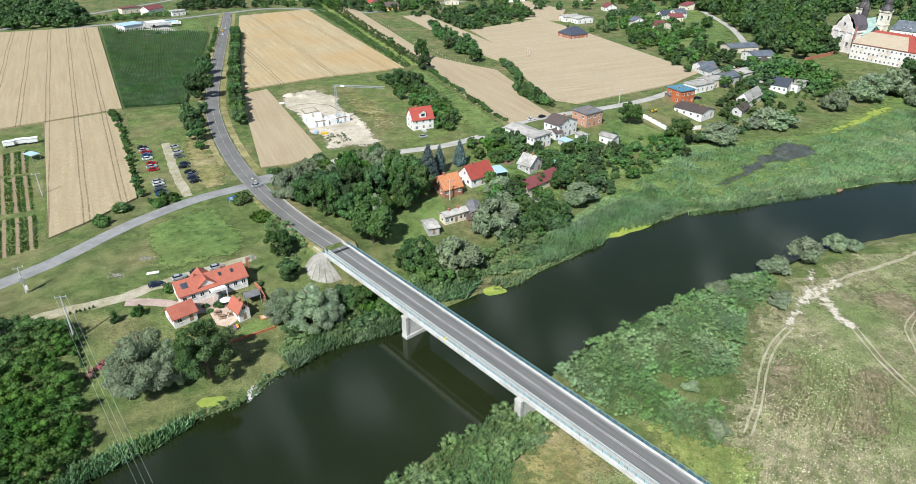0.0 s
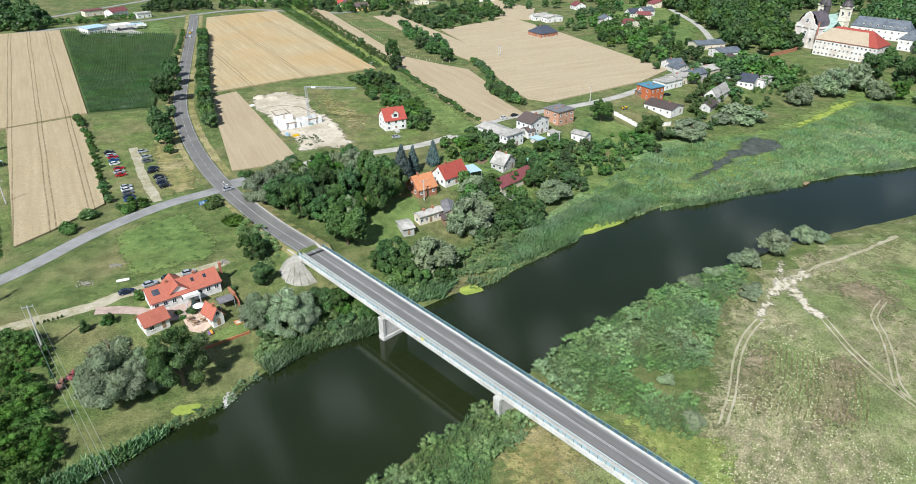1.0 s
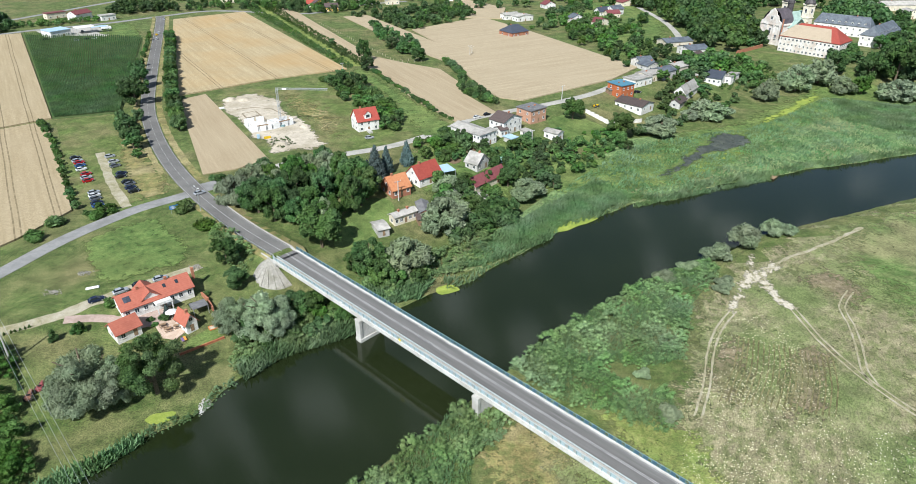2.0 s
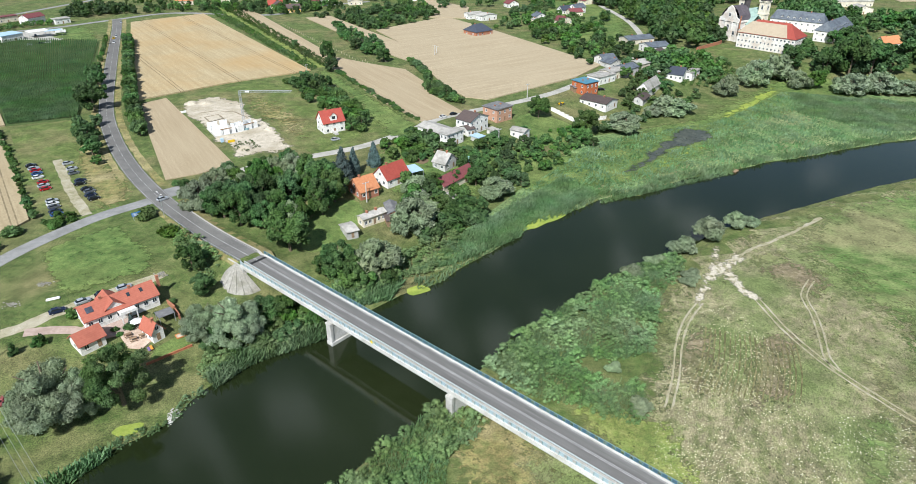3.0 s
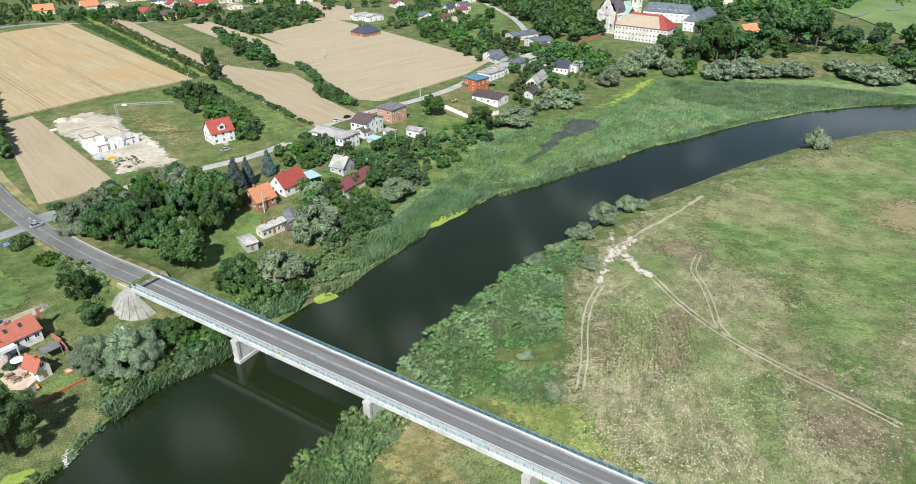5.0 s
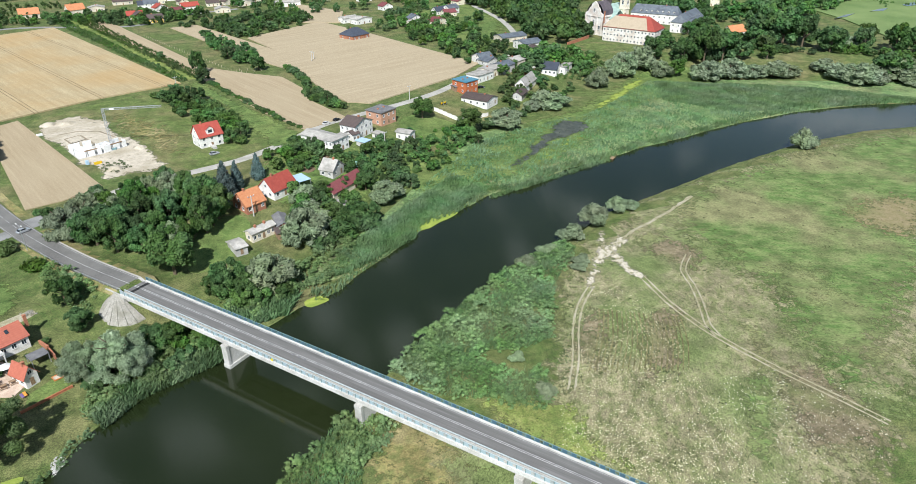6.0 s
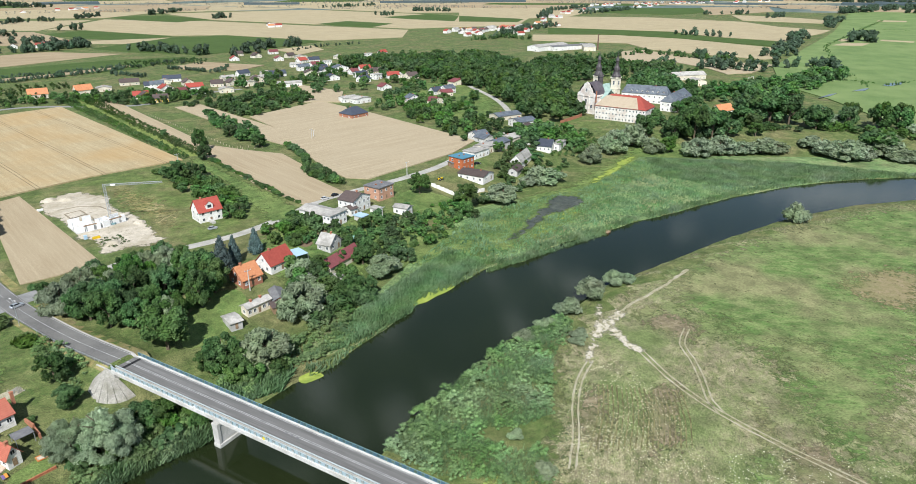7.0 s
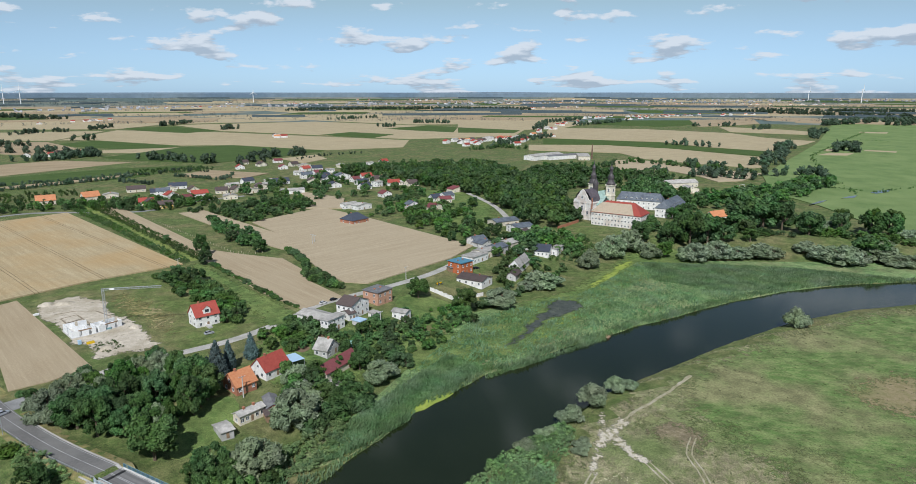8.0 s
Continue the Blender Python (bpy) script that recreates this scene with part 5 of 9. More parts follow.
reeds("reeds", [(-45.8, 137.8), (-35.8, 146.8), (-15.5, 155.6), (-15.2, 149.9), (-27.5, 144.0), (-34.8, 140.5), (-42.4, 132.2)], 31, 9, 1.4, 2.4, LEAF_REED, "tall green reeds at the water's edge")
reeds("reeds", [(-86.0, 92.9), (-81.3, 100.2), (-69.0, 109.6), (-61.8, 115.4), (-60.5, 113.2), (-68.1, 105.3), (-78.0, 95.6)], 32, 9, 1.4, 2.4, LEAF_REED, "tall green reeds at the water's edge")
reeds("reeds", [(-15.1, 175.5), (1.4, 184.9), (7.3, 174.8), (3.1, 166.1), (-7.4, 162.9)], 33, 10, 1.4, 2.2, LEAF_REED, "tall green reeds at the water's edge")
reeds("reeds", [(12.7, 181.3), (24.7, 198.9), (43.7, 216.9), (63.8, 234.9), (79.0, 249.2), (90.7, 232.4), (70.8, 217.2), (55.3, 210.0), (50.2, 200.1), (23.2, 183.2)], 34, 9, 0.8, 1.6, LEAF_REED, "tall green reeds at the water's edge")
reeds("reeds", [(88.8, 226.2), (116.9, 235.2), (155.9, 248.5), (154.1, 244.6), (115.7, 232.0), (88.0, 223.4)], 35, 7, 1.0, 1.8, LEAF_REED, "green sedge at the water's edge")
reeds("reeds", [(249.0, 355.7), (323.5, 318.0), (375.7, 271.9), (314.0, 277.6), (258.1, 284.6), (231.7, 318.3)], 36, 4.5, 0.9, 1.6, LEAF_REED, "grey-green reed bed in the marsh", 0.3)
reeds("sedge", [(24.0, 190.8), (54.2, 210.0), (89.9, 229.7), (155.9, 248.5), (228.7, 272.6), (294.8, 284.1), (324.8, 314.6), (245.4, 357.0), (180.5, 311.0), (105.3, 288.4), (65.6, 243.3), (37.4, 209.9)], 37, 1.6, 0.3, 1.3, LEAF_REED, "tufts of sedge all over the marsh", 0.3, (POND_AT, CHANNEL_AT))
fringe = [q for q in curve(BANK_VILLAGE, False, 3) if 8 < q[0] < 405]
reeds("reeds", fringe + [(x - 1.6, y + 4.2) for x, y in reversed(fringe)], 38, 3.4, 0.7, 1.9, LEAF_REED, "fringe of reeds and sedge along the water", 0.24)
thicket("scrub", [(-61.7, 117.1), (-56.4, 120.1), (-50.9, 122.9), (-49.3, 127.6), (-45.8, 134.4), (-44.1, 131.8), (-48.9, 123.0), (-53.3, 118.5), (-59.6, 114.6)], 26, 1.1, 0.6, 1.8, LEAF_REED, "low green growth along the bank")
thicket("scrub", [(-15.9, 187.6), (-12.1, 198.0), (1.4, 189.5), (11.5, 196.5), (28.0, 206.7), (29.3, 190.8), (16.4, 179.8), (3.2, 176.6), (-9.7, 176.5)], 28, 2.25, 1.0, 4.2, LEAF_SCRUB, "dense green scrub on the river slope")
thicket("scrub", [(12.3, 225.8), (22.2, 234.2), (33.8, 224.7), (34.2, 209.9), (24.4, 206.6), (13.9, 204.4)], 29, 2.2, 1.5, 5.0, LEAF_MID, "overgrown garden shrubs above the river")
thicket("scrub", [(-68.8, 210.5), (-63.8, 205.4), (-49.8, 187.3), (-48.1, 183.0), (-51.0, 178.2), (-56.2, 181.1), (-60.4, 191.0)], 27, 2.0, 1.2, 4.0, LEAF_SCRUB, "bushes on the road embankment")
patch("lawn", [(-25.4, 197.2), (-20.2, 221.7), (-8.4, 227.9), (-3.8, 216.5), (-8.8, 205.5), (-18.3, 194.4)], LUSH, 0.06, 5, "green meadow between grove and cottages", "meadow", 3, 1.0)
patch("lawn", [(72.7, 312.3), (86.7, 322.8), (102.6, 308.9), (97.5, 294.8), (74.1, 283.5)], LUSH, 0.06, 5, "green village meadow with mown grass", "meadow", 3, 1.0)
plant_all("bush", [(-67.8, 156.1, 2.5, 3), (-65.2, 158.7, 2.5, 2.5), (-71.3, 155.0, 1.5, 2), (-69.5, 153.3, 1.5, 2), (-61.9, 161.6, 2, 2), (-59.3, 166.8, 2, 2)], "shrubs in the guest house garden")
plant_all("spruce", [(-67.5, 157.3, 4, 2.2)], "shrubs in the guest house garden")
finish_plants()


# ---- houses ----
def window_meshes():
    bm = bmesh.new()
    for a, b in (((-0.6, -0.06, -0.7), (-0.5, 0.05, 0.7)), ((0.5, -0.06, -0.7), (0.6, 0.05, 0.7)), ((-0.5, -0.06, 0.6), (0.5, 0.05, 0.7)), ((-0.6, -0.14, -0.78), (0.6, 0.05, -0.6)), ((-0.04, -0.05, -0.6), (0.04, 0.05, 0.6))):
        box(bm, a, b)
    me = bpy.data.meshes.new("window")
    bm.to_mesh(me)
    bm.free()
    me.materials.append(WHITE)
    bm = boxes(((-0.5, -0.02, -0.6), (0.5, 0.03, 0.6)))
    glass = bpy.data.meshes.new("pane")
    bm.to_mesh(glass)
    bm.free()
    glass.materials.append(PANE)
    return me, glass


WINDOW, GLASS = window_meshes()
DOOR_BM = boxes(((-0.5, -0.06, 0), (0.5, 0.05, 2.05)))
DOOR = bpy.data.meshes.new("door")
DOOR_BM.to_mesh(DOOR)
DOOR.materials.append(WOOD)


def add_window(root, x, y, z, turn, wide=1.0, tall=1.0):
    w = share("window", WINDOW, root, pose(x, y, z, 0, 0, turn) @ Matrix.Diagonal((wide, 1, tall, 1)))
    share("pane", GLASS, w, Matrix())
    return w


def wall_bm(a, b, h, rise, axis):
    """Walls with the gables in one block."""
    bm = bmesh.new()
    if rise and axis == "a":
        side = [(0, -1.2), (b, -1.2), (b, h), (b / 2, h + rise), (0, h)]
        rings = [[bm.verts.new((x, y, z)) for y, z in side] for x in (0, a)]
    elif rise and axis == "b":
        side = [(0, -1.2), (a, -1.2), (a, h), (a / 2, h + rise), (0, h)]
        rings = [[bm.verts.new((x, y, z)) for x, z in side] for y in (b, 0)]
    else:
        return boxes(((0, 0, -1.2), (a, b, h)))
    n = len(rings[0])
    bm.faces.new(rings[0][::-1])
    bm.faces.new(rings[1])
    for k in range(n):
        bm.faces.new((rings[0][k], rings[0][(k + 1) % n], rings[1][(k + 1) % n], rings[1][k]))
    bmesh.ops.recalc_face_normals(bm, faces=bm.faces[:])
    return bm


def roof_bm(a, b, h, rise, axis, over, thick=0.22, hip=0.0):
    bm = bmesh.new()
    if not rise:
        return boxes(((-over, -over, h), (a + over, b + over, h + 0.35)), ((-over + 0.3, -over + 0.3, h + 0.35), (a + over - 0.3, b + over - 0.3, h + 0.42)), bevel=0.03)
    long_, half = (a, b / 2) if axis == "a" else (b, a / 2)
    slope = rise / half
    low = h - over * slope
    for top in (0, 1):
        dz = thick * (1 if top else 0) + 0.02
        rows = [[(-over, -over, low + dz), (long_ + over, -over, low + dz)], [(-over + hip, half, h + rise + dz), (long_ + over - hip, half, h + rise + dz)], [(-over, 2 * half + over, low + dz), (long_ + over, 2 * half + over, low + dz)]]
        for r in rows:
            for x, y, z in r:
                bm.verts.new((x, y, z) if axis == "a" else (2 * half - y, x, z))
    bm.verts.ensure_lookup_table()
    v = bm.verts
    for k, o in ((0, 0), (1, 6)):
        for f in ((0, 1, 3, 2), (2, 3, 5, 4)):
            bm.faces.new([v[o + i] for i in f])
        if hip:
            bm.faces.new([v[o + i] for i in (0, 2, 4)])
            bm.faces.new([v[o + i] for i in (1, 5, 3)])
    for i, j in (((0, 1), (4, 5)) if hip else ((0, 1), (4, 5))):
        bm.faces.new((v[i], v[j], v[j + 6], v[i + 6]))
    ends = ((0, 4), (1, 5)) if hip else ((0, 2), (2, 4), (1, 3), (3, 5))
    for i, j in ends:
        bm.faces.new((v[i], v[j], v[j + 6], v[i + 6]))
    bmesh.ops.recalc_face_normals(bm, faces=bm.faces[:])
    return bm


def house(corner, a, b, turn, h, rise, axis="a", wall=RENDER_WALL, roof=RED_TILE, label="", name="house", category="house", over=0.45, hip=0.0,
          wins=(3, 2), floors=1, chimney=1, group="", door=True, sink=None, back=False):
    x, y = corner
    u, w = math.cos(math.radians(turn)), math.sin(math.radians(turn))
    z = sink if sink is not None else ground_at(x + u * a / 2 - w * b / 2, y + w * a / 2 + u * b / 2)
    root = thing(name, x, y, z, turn, label, category, group)
    part("wall", wall_bm(a, b, h, 0 if hip else rise, axis), wall, root)
    r = part("roof", roof_bm(a, b, h, rise, axis, over, hip=hip), roof, root)
    storey = h / floors
    for f in range(floors):
        z0 = f * storey + min(1.5, storey * 0.55)
        for k in range(wins[0]):
            px = a * (k + 0.5) / wins[0]
            if door and f == 0 and k == wins[0] // 2:
                share("door", DOOR, root, pose(px, 0, 0))
                continue
            add_window(root, px, 0, z0, 0)
        for k in range(wins[1]):
            add_window(root, 0, b * (k + 0.5) / wins[1], z0, -90)
        if back:
            for k in range(wins[0]):
                add_window(root, a * (k + 0.5) / wins[0], b, z0, 180)
            for k in range(wins[1]):
                add_window(root, a, b * (k + 0.5) / wins[1], z0, 90)
    if rise > 1.8 and not hip and wins[1]:
        add_window(root, *((0, b / 2) if axis == "a" else (a / 2, 0)), h + rise * 0.32, -90 if axis == "a" else 0, 0.9, 0.85)
    for k in range(chimney):
        px, py = (a * (0.3 + 0.4 * k), b * 0.5) if axis == "a" else (a * 0.5, b * (0.3 + 0.4 * k))
        top = h + rise + (0.9 if rise else 0.9)
        part("chimney", boxes(((px - 0.35, py - 0.35, h), (px + 0.35, py + 0.35, top)), ((px - 0.42, py - 0.42, top - 0.15), (px + 0.42, py + 0.42, top + 0.05))), BRICK_WALL, r)
    return root


def dormer(root, x, y, z, turn, wide, tall, deep, roof):
    """A gabled dormer with its window."""
    d = part("dormer", wall_bm(wide, deep, tall, wide * 0.45, "b"), RENDER_WALL, root)
    d.matrix_basis = pose(x, y, z, 0, 0, turn)
    part("dormer_roof", roof_bm(wide, deep, tall, wide * 0.45, "b", 0.25, 0.14), roof, d)
    share("pane", GLASS, d, pose(wide / 2, -0.03, tall * 0.55) @ Matrix.Diagonal((wide * 0.55, 1, tall * 0.55, 1)))


# the cottages by the river
red = house((-21.0, 300.0), 10.5, 9.0, 24, 5.2, 4.6, "a", RENDER_WALL, RED_TILE, "white house with steep red roof and dormer", floors=2, wins=(3, 2))
dormer(red, 3.6, 0.4, 6.0, 0, 3.2, 2.0, 3.4, RED_TILE)
part("ramp", boxes(((3.8, -4.2, -0.2), (5.4, -0.1, 0.9))), CONCRETE, red, "concrete entrance steps")
house((-4.9, 226.7), 8.1, 8.7, 32, 3.0, 4.0, "a", BRICK_WALL, ORANGE_TILE, "old brick cottage with orange tile roof", wins=(3, 2))
house((5.5, 236.3), 11.3, 8.5, 38, 3.2, 4.2, "a", RENDER_WALL, RED_TILE, "white cottage with red tile roof", wins=(3, 2))
house((30.0, 252.7), 8.4, 6.4, 48, 3.0, 3.4, "b", GREY_WALL, GREY_ROOF, "small grey house with grey gable roof", wins=(2, 2))
house((27.4, 235.4), 19.2, 5.2, 44, 2.8, 2.8, "a", CREAM_WALL, MAROON_ROOF, "long barn with maroon roof", "barn", "barn", wins=(2, 1), chimney=0)
house((-4.3, 208.6), 9.6, 3.7, 34, 3.2, 0.9, "a", CREAM_WALL, GREY_ROOF, "low pale farm building with grey roof", "barn", "barn", wins=(5, 1), chimney=2)
house((4.6, 213.6), 4.2, 9.3, 6, 2.6, 1.0, "b", BRICK_WALL, FELT_ROOF, "low brick shed with dark roof", "shed", "shed", wins=(1, 1), chimney=0)
house((-9.9, 201.0), 4.0, 6.8, 22, 2.4, 0.5, "a", GREY_WALL, GREY_ROOF, "small outhouse with pale grey roof", "shed", "shed", wins=(1, 0), chimney=0)
house((19.6, 229.7), 3.3, 3.7, 25, 2.6, 0, "a", GREY_WALL, FELT_ROOF, "flat-roofed garage beside the cottages", "garage", "garage", wins=(1, 1), chimney=0)
house((4.1, 209.8), 3.2, 6.0, 13, 2.2, 0.7, "a", WOOD, BROWN_TILE, "brown wooden lean-to shed beside the farm", "shed", "shed", wins=(1, 0), chimney=0)
house((26.1, 223.1), 7.0, 6.8, 33, 2.4, 1.2, "a", GREY_WALL, GREY_ROOF, "old grey outhouse among the trees", "shed", "shed", wins=(1, 1), chimney=0)


def canopy(corner, a, b, turn, h, roof, label, name="carport"):
    x, y = corner
    root = thing(name, x, y, ground_at(x, y), turn, label, name)
    part("roof", boxes(((-0.2, -0.2, h), (a + 0.2, b + 0.2, h + 0.15)), bevel=0.03), roof, root)
    for px in (0, a):
        for py in (0, b):
            part("post", boxes(((px - 0.08, py - 0.08, -0.5), (px + 0.08, py + 0.08, h))), STEEL, root)
    return root


canopy((15.8, 245.0), 5.0, 7.5, 23, 2.9, BLUE_ROOF, "open carport with pale blue sheet roof")
patch("yard", [(13.9, 242.2), (20.2, 244.0), (21.0, 236.3), (17.1, 231.9), (14.6, 238.5)], PINK_PAVING, 0.05, 4, "paved yard between the cottages", "yard")

def poly_tunnel(x, y, turn):
    t = thing("poly_tunnel", x, y, ground_at(x, y), turn, "small green plastic greenhouse tunnel in the garden", "greenhouse")
    bm, n = bmesh.new(), 9
    rows = [[bm.verts.new((px, 1.5 * math.cos(math.pi * k / n), 2.0 * math.sin(math.pi * k / n))) for k in range(n + 1)] for px in (0, 1.5, 3.0, 4.5, 6.0)]
    for a, b in zip(rows, rows[1:]):
        for k in range(n):
            bm.faces.new((a[k], a[k + 1], b[k + 1], b[k]))
    bm.faces.new(rows[0])
    bm.faces.new(rows[-1][::-1])
    part("cover", bm, plain("green plastic sheet", (0.22, 0.42, 0.36), 0.4), t)
    for px in (0.0, 3.0, 6.0):
        part("hoop", rods(*[((px, 1.53 * math.cos(math.pi * k / 6), 2.03 * math.sin(math.pi * k / 6)), (px, 1.53 * math.cos(math.pi * (k + 1) / 6), 2.03 * math.sin(math.pi * (k + 1) / 6)), 0.04) for k in range(6)], n=5), STEEL, t)


poly_tunnel(38.5, 264.5, -12)
for bed in ([(17.0, 262.0), (21.0, 266.0), (24.5, 262.5), (20.5, 258.5)], [(27.0, 272.0), (31.0, 276.0), (34.0, 273.0), (30.0, 269.0)]):
    patch("garden_bed", bed, surface("dug garden earth", (0.15, 0.105, 0.065), (0.20, 0.145, 0.09), 1.2, bump=0.1), 0.1, 2, "dug brown vegetable bed", "garden bed", 2, 0.3)

# along the village street
house((32.3, 280.4), 9.1, 16.8, 37, 4.2, 1.2, "b", RENDER_WALL, GREY_ROOF, "long white workshop with pale grey roof", "workshop", "workshop", wins=(0, 4), chimney=0, door=False)
house((33.9, 276.2), 10.8, 4.5, 40, 5.6, 0, "a", RENDER_WALL, GREY_ROOF, "white two-storey block with flat grey roof", "workshop", "workshop", floors=2, wins=(4, 2), chimney=0)
house((46.7, 291.1), 13.0, 9.0, 41, 6.0, 2.6, "b", RENDER_WALL, BROWN_TILE, "white two-storey house with dark brown roof", floors=2, wins=(4, 3))
house((45.1, 289.2), 4.0, 5.5, 28, 3.2, 1.2, "a", RENDER_WALL, BROWN_TILE, "white porch wing with dark brown roof", "annex", "house", wins=(2, 1), chimney=0)
house((62.5, 307.1), 10.9, 9.9, 36, 6.2, 0, "a", PALE_BRICK, FELT_ROOF, "brick cube house with flat grey roof", floors=2, wins=(3, 2), chimney=2)
house((71.9, 288.8), 5.1, 7.6, 45, 3.6, 0.8, "b", RENDER_WALL, GREY_ROOF, "small white outbuilding with grey roof", "shed", "shed", wins=(1, 2), chimney=0)
house((57.8, 290.3), 3.4, 4.9, 34, 2.6, 0, "a", RENDER_WALL, GREY_ROOF, "white flat-roofed garage in a garden", "garage", "garage", wins=(1, 1), chimney=0)
house((49.0, 282.0), 4.0, 4.9, 38, 2.4, 0, "a", GREY_WALL, BLUE_ROOF, "small garden shed with blue sheet roof", "shed", "shed", wins=(1, 0), chimney=0)
house((120.4, 348.0), 9.9, 10.7, 28, 6.6, 0, "a", ORANGE_WALL, TEAL_ROOF, "orange cube house with teal flat roof", floors=2, wins=(3, 2), chimney=2)
house((116.0, 353.7), 3.2, 4.6, 16, 2.6, 0.5, "a", WOOD, FELT_ROOF, "dark wooden porch beside the house", "porch", "porch", wins=(1, 0), chimney=0)
house((134.5, 366.4), 15.5, 9.0, 33, 4.0, 0, "a", RENDER_WALL, GREY_ROOF, "white garage row with pale flat roof", "garage", "garage", wins=(4, 1), chimney=0)
house((144.9, 375.0), 12.5, 9.0, 33, 4.4, 0.8, "a", CREAM_WALL, GREY_ROOF, "pale house with grey low roof", wins=(3, 1))
house((156.4, 380.5), 12.1, 10.0, 33, 4.6, 1.6, "a", GREY_WALL, SLATE_ROOF, "grey house with dark low roof", wins=(3, 2))
house((168.9, 391.1), 11.2, 10.0, 33, 4.4, 1.6, "a", CREAM_WALL, GREY_ROOF, "pale house with grey roof", wins=(3, 2))
house((125.8, 328.2), 12.1, 16.5, 40, 3.2, 1.6, "b", RENDER_WALL, BROWN_TILE, "low white house with brown roof", wins=(2, 4))
house((152.3, 409.5), 9.9, 11.9, 13, 3.4, 2.6, "a", RENDER_WALL, SLATE_ROOF, "small white house with dark roof", wins=(2, 1))
house((154.0, 402.1), 11.0, 10.1, 21, 3.0, 2.2, "b", GREY_WALL, SLATE_ROOF, "grey house with dark roof", wins=(2, 1))
house((185.8, 415.9), 20.2, 10.4, 34, 3.4, 2.2, "a", CREAM_WALL, BROWN_TILE, "cream house with brown roof", wins=(3, 2))
house((195.3, 437.8), 16.0, 14.1, 12, 4.4, 2.0, "a", RENDER_WALL, SLATE_ROOF, "white house with dark roof", floors=2, wins=(3, 2))
house((190.5, 375.8), 11.8, 10.9, 50, 3.4, 3.4, "b", RENDER_WALL, NAVY_ROOF, "white house with dark blue roof", wins=(2, 4))
house((198.6, 379.7), 12.5, 4.7, 43, 4.2, 0, "a", RENDER_WALL, GREY_ROOF, "white flat-roofed extension beside the house", "annex", "house", wins=(2, 1), chimney=0)
house((158.8, 350.7), 19.9, 7.0, 48, 3.6, 3.8, "a", RENDER_WALL, GREY_ROOF, "tall white barn with pale gable roof", "barn", "barn", wins=(1, 0), chimney=0)
house((151.4, 339.7), 11.6, 6.3, 50, 2.6, 1.8, "a", GREY_WALL, BROWN_TILE, "dark-roofed shed beside the barn", "shed", "shed", wins=(1, 1), chimney=0)
house((190.9, 467.1), 21.9, 13.2, 13, 3.4, 1.8, "a", CREAM_WALL, SLATE_ROOF, "low cream house with dark roof", wins=(3, 1))
house((170.9, 379.6), 9.0, 6.4, 25, 2.8, 1.0, "a", BRICK_WALL, GREY_ROOF, "small brick outbuilding with grey roof", "shed", "shed", wins=(1, 1), chimney=0)


def wall_run(points, h, w, material, label, name="garden_wall", sink=0.4):
    """A low wall along a line."""
    x0, y0 = points[0]
    root = thing(name, x0, y0, 0, 0, label, "wall")
    for (ax, ay), (bx, by) in zip(points, points[1:]):
        t = math.degrees(math.atan2(by - ay, bx - ax))
        n = max(1, round(math.hypot(bx - ax, by - ay) / 3.0))
        for k in range(n):
            px, py = ax + (bx - ax) * k / n, ay + (by - ay) * k / n
            bm = boxes(((0, -w / 2, -sink), (math.hypot(bx - ax, by - ay) / n - 0.04, w / 2, h)), ((0, -w / 2 - 0.05, h - 0.06), (math.hypot(bx - ax, by - ay) / n - 0.04, w / 2 + 0.05, h + 0.04)))
            part("panel", bm, material, root).matrix_basis = pose(px - x0, py - y0, ground_at(px, py), 0, 0, t)
    return root


wall_run([(95.4, 327.3), (105.6, 313.4), (111.4, 316.2), (123.5, 320.2)], 1.8, 0.25, RENDER_WALL, "long white garden wall along the meadow")

# the guest house by the bridge
manor = house((-77.8, 154.4), 19.3, 8.2, 36, 2.9, 2.6, "a", RENDER_WALL, CORAL_TILE, "long white guest house with coral tile roof", wins=(8, 3), chimney=3)


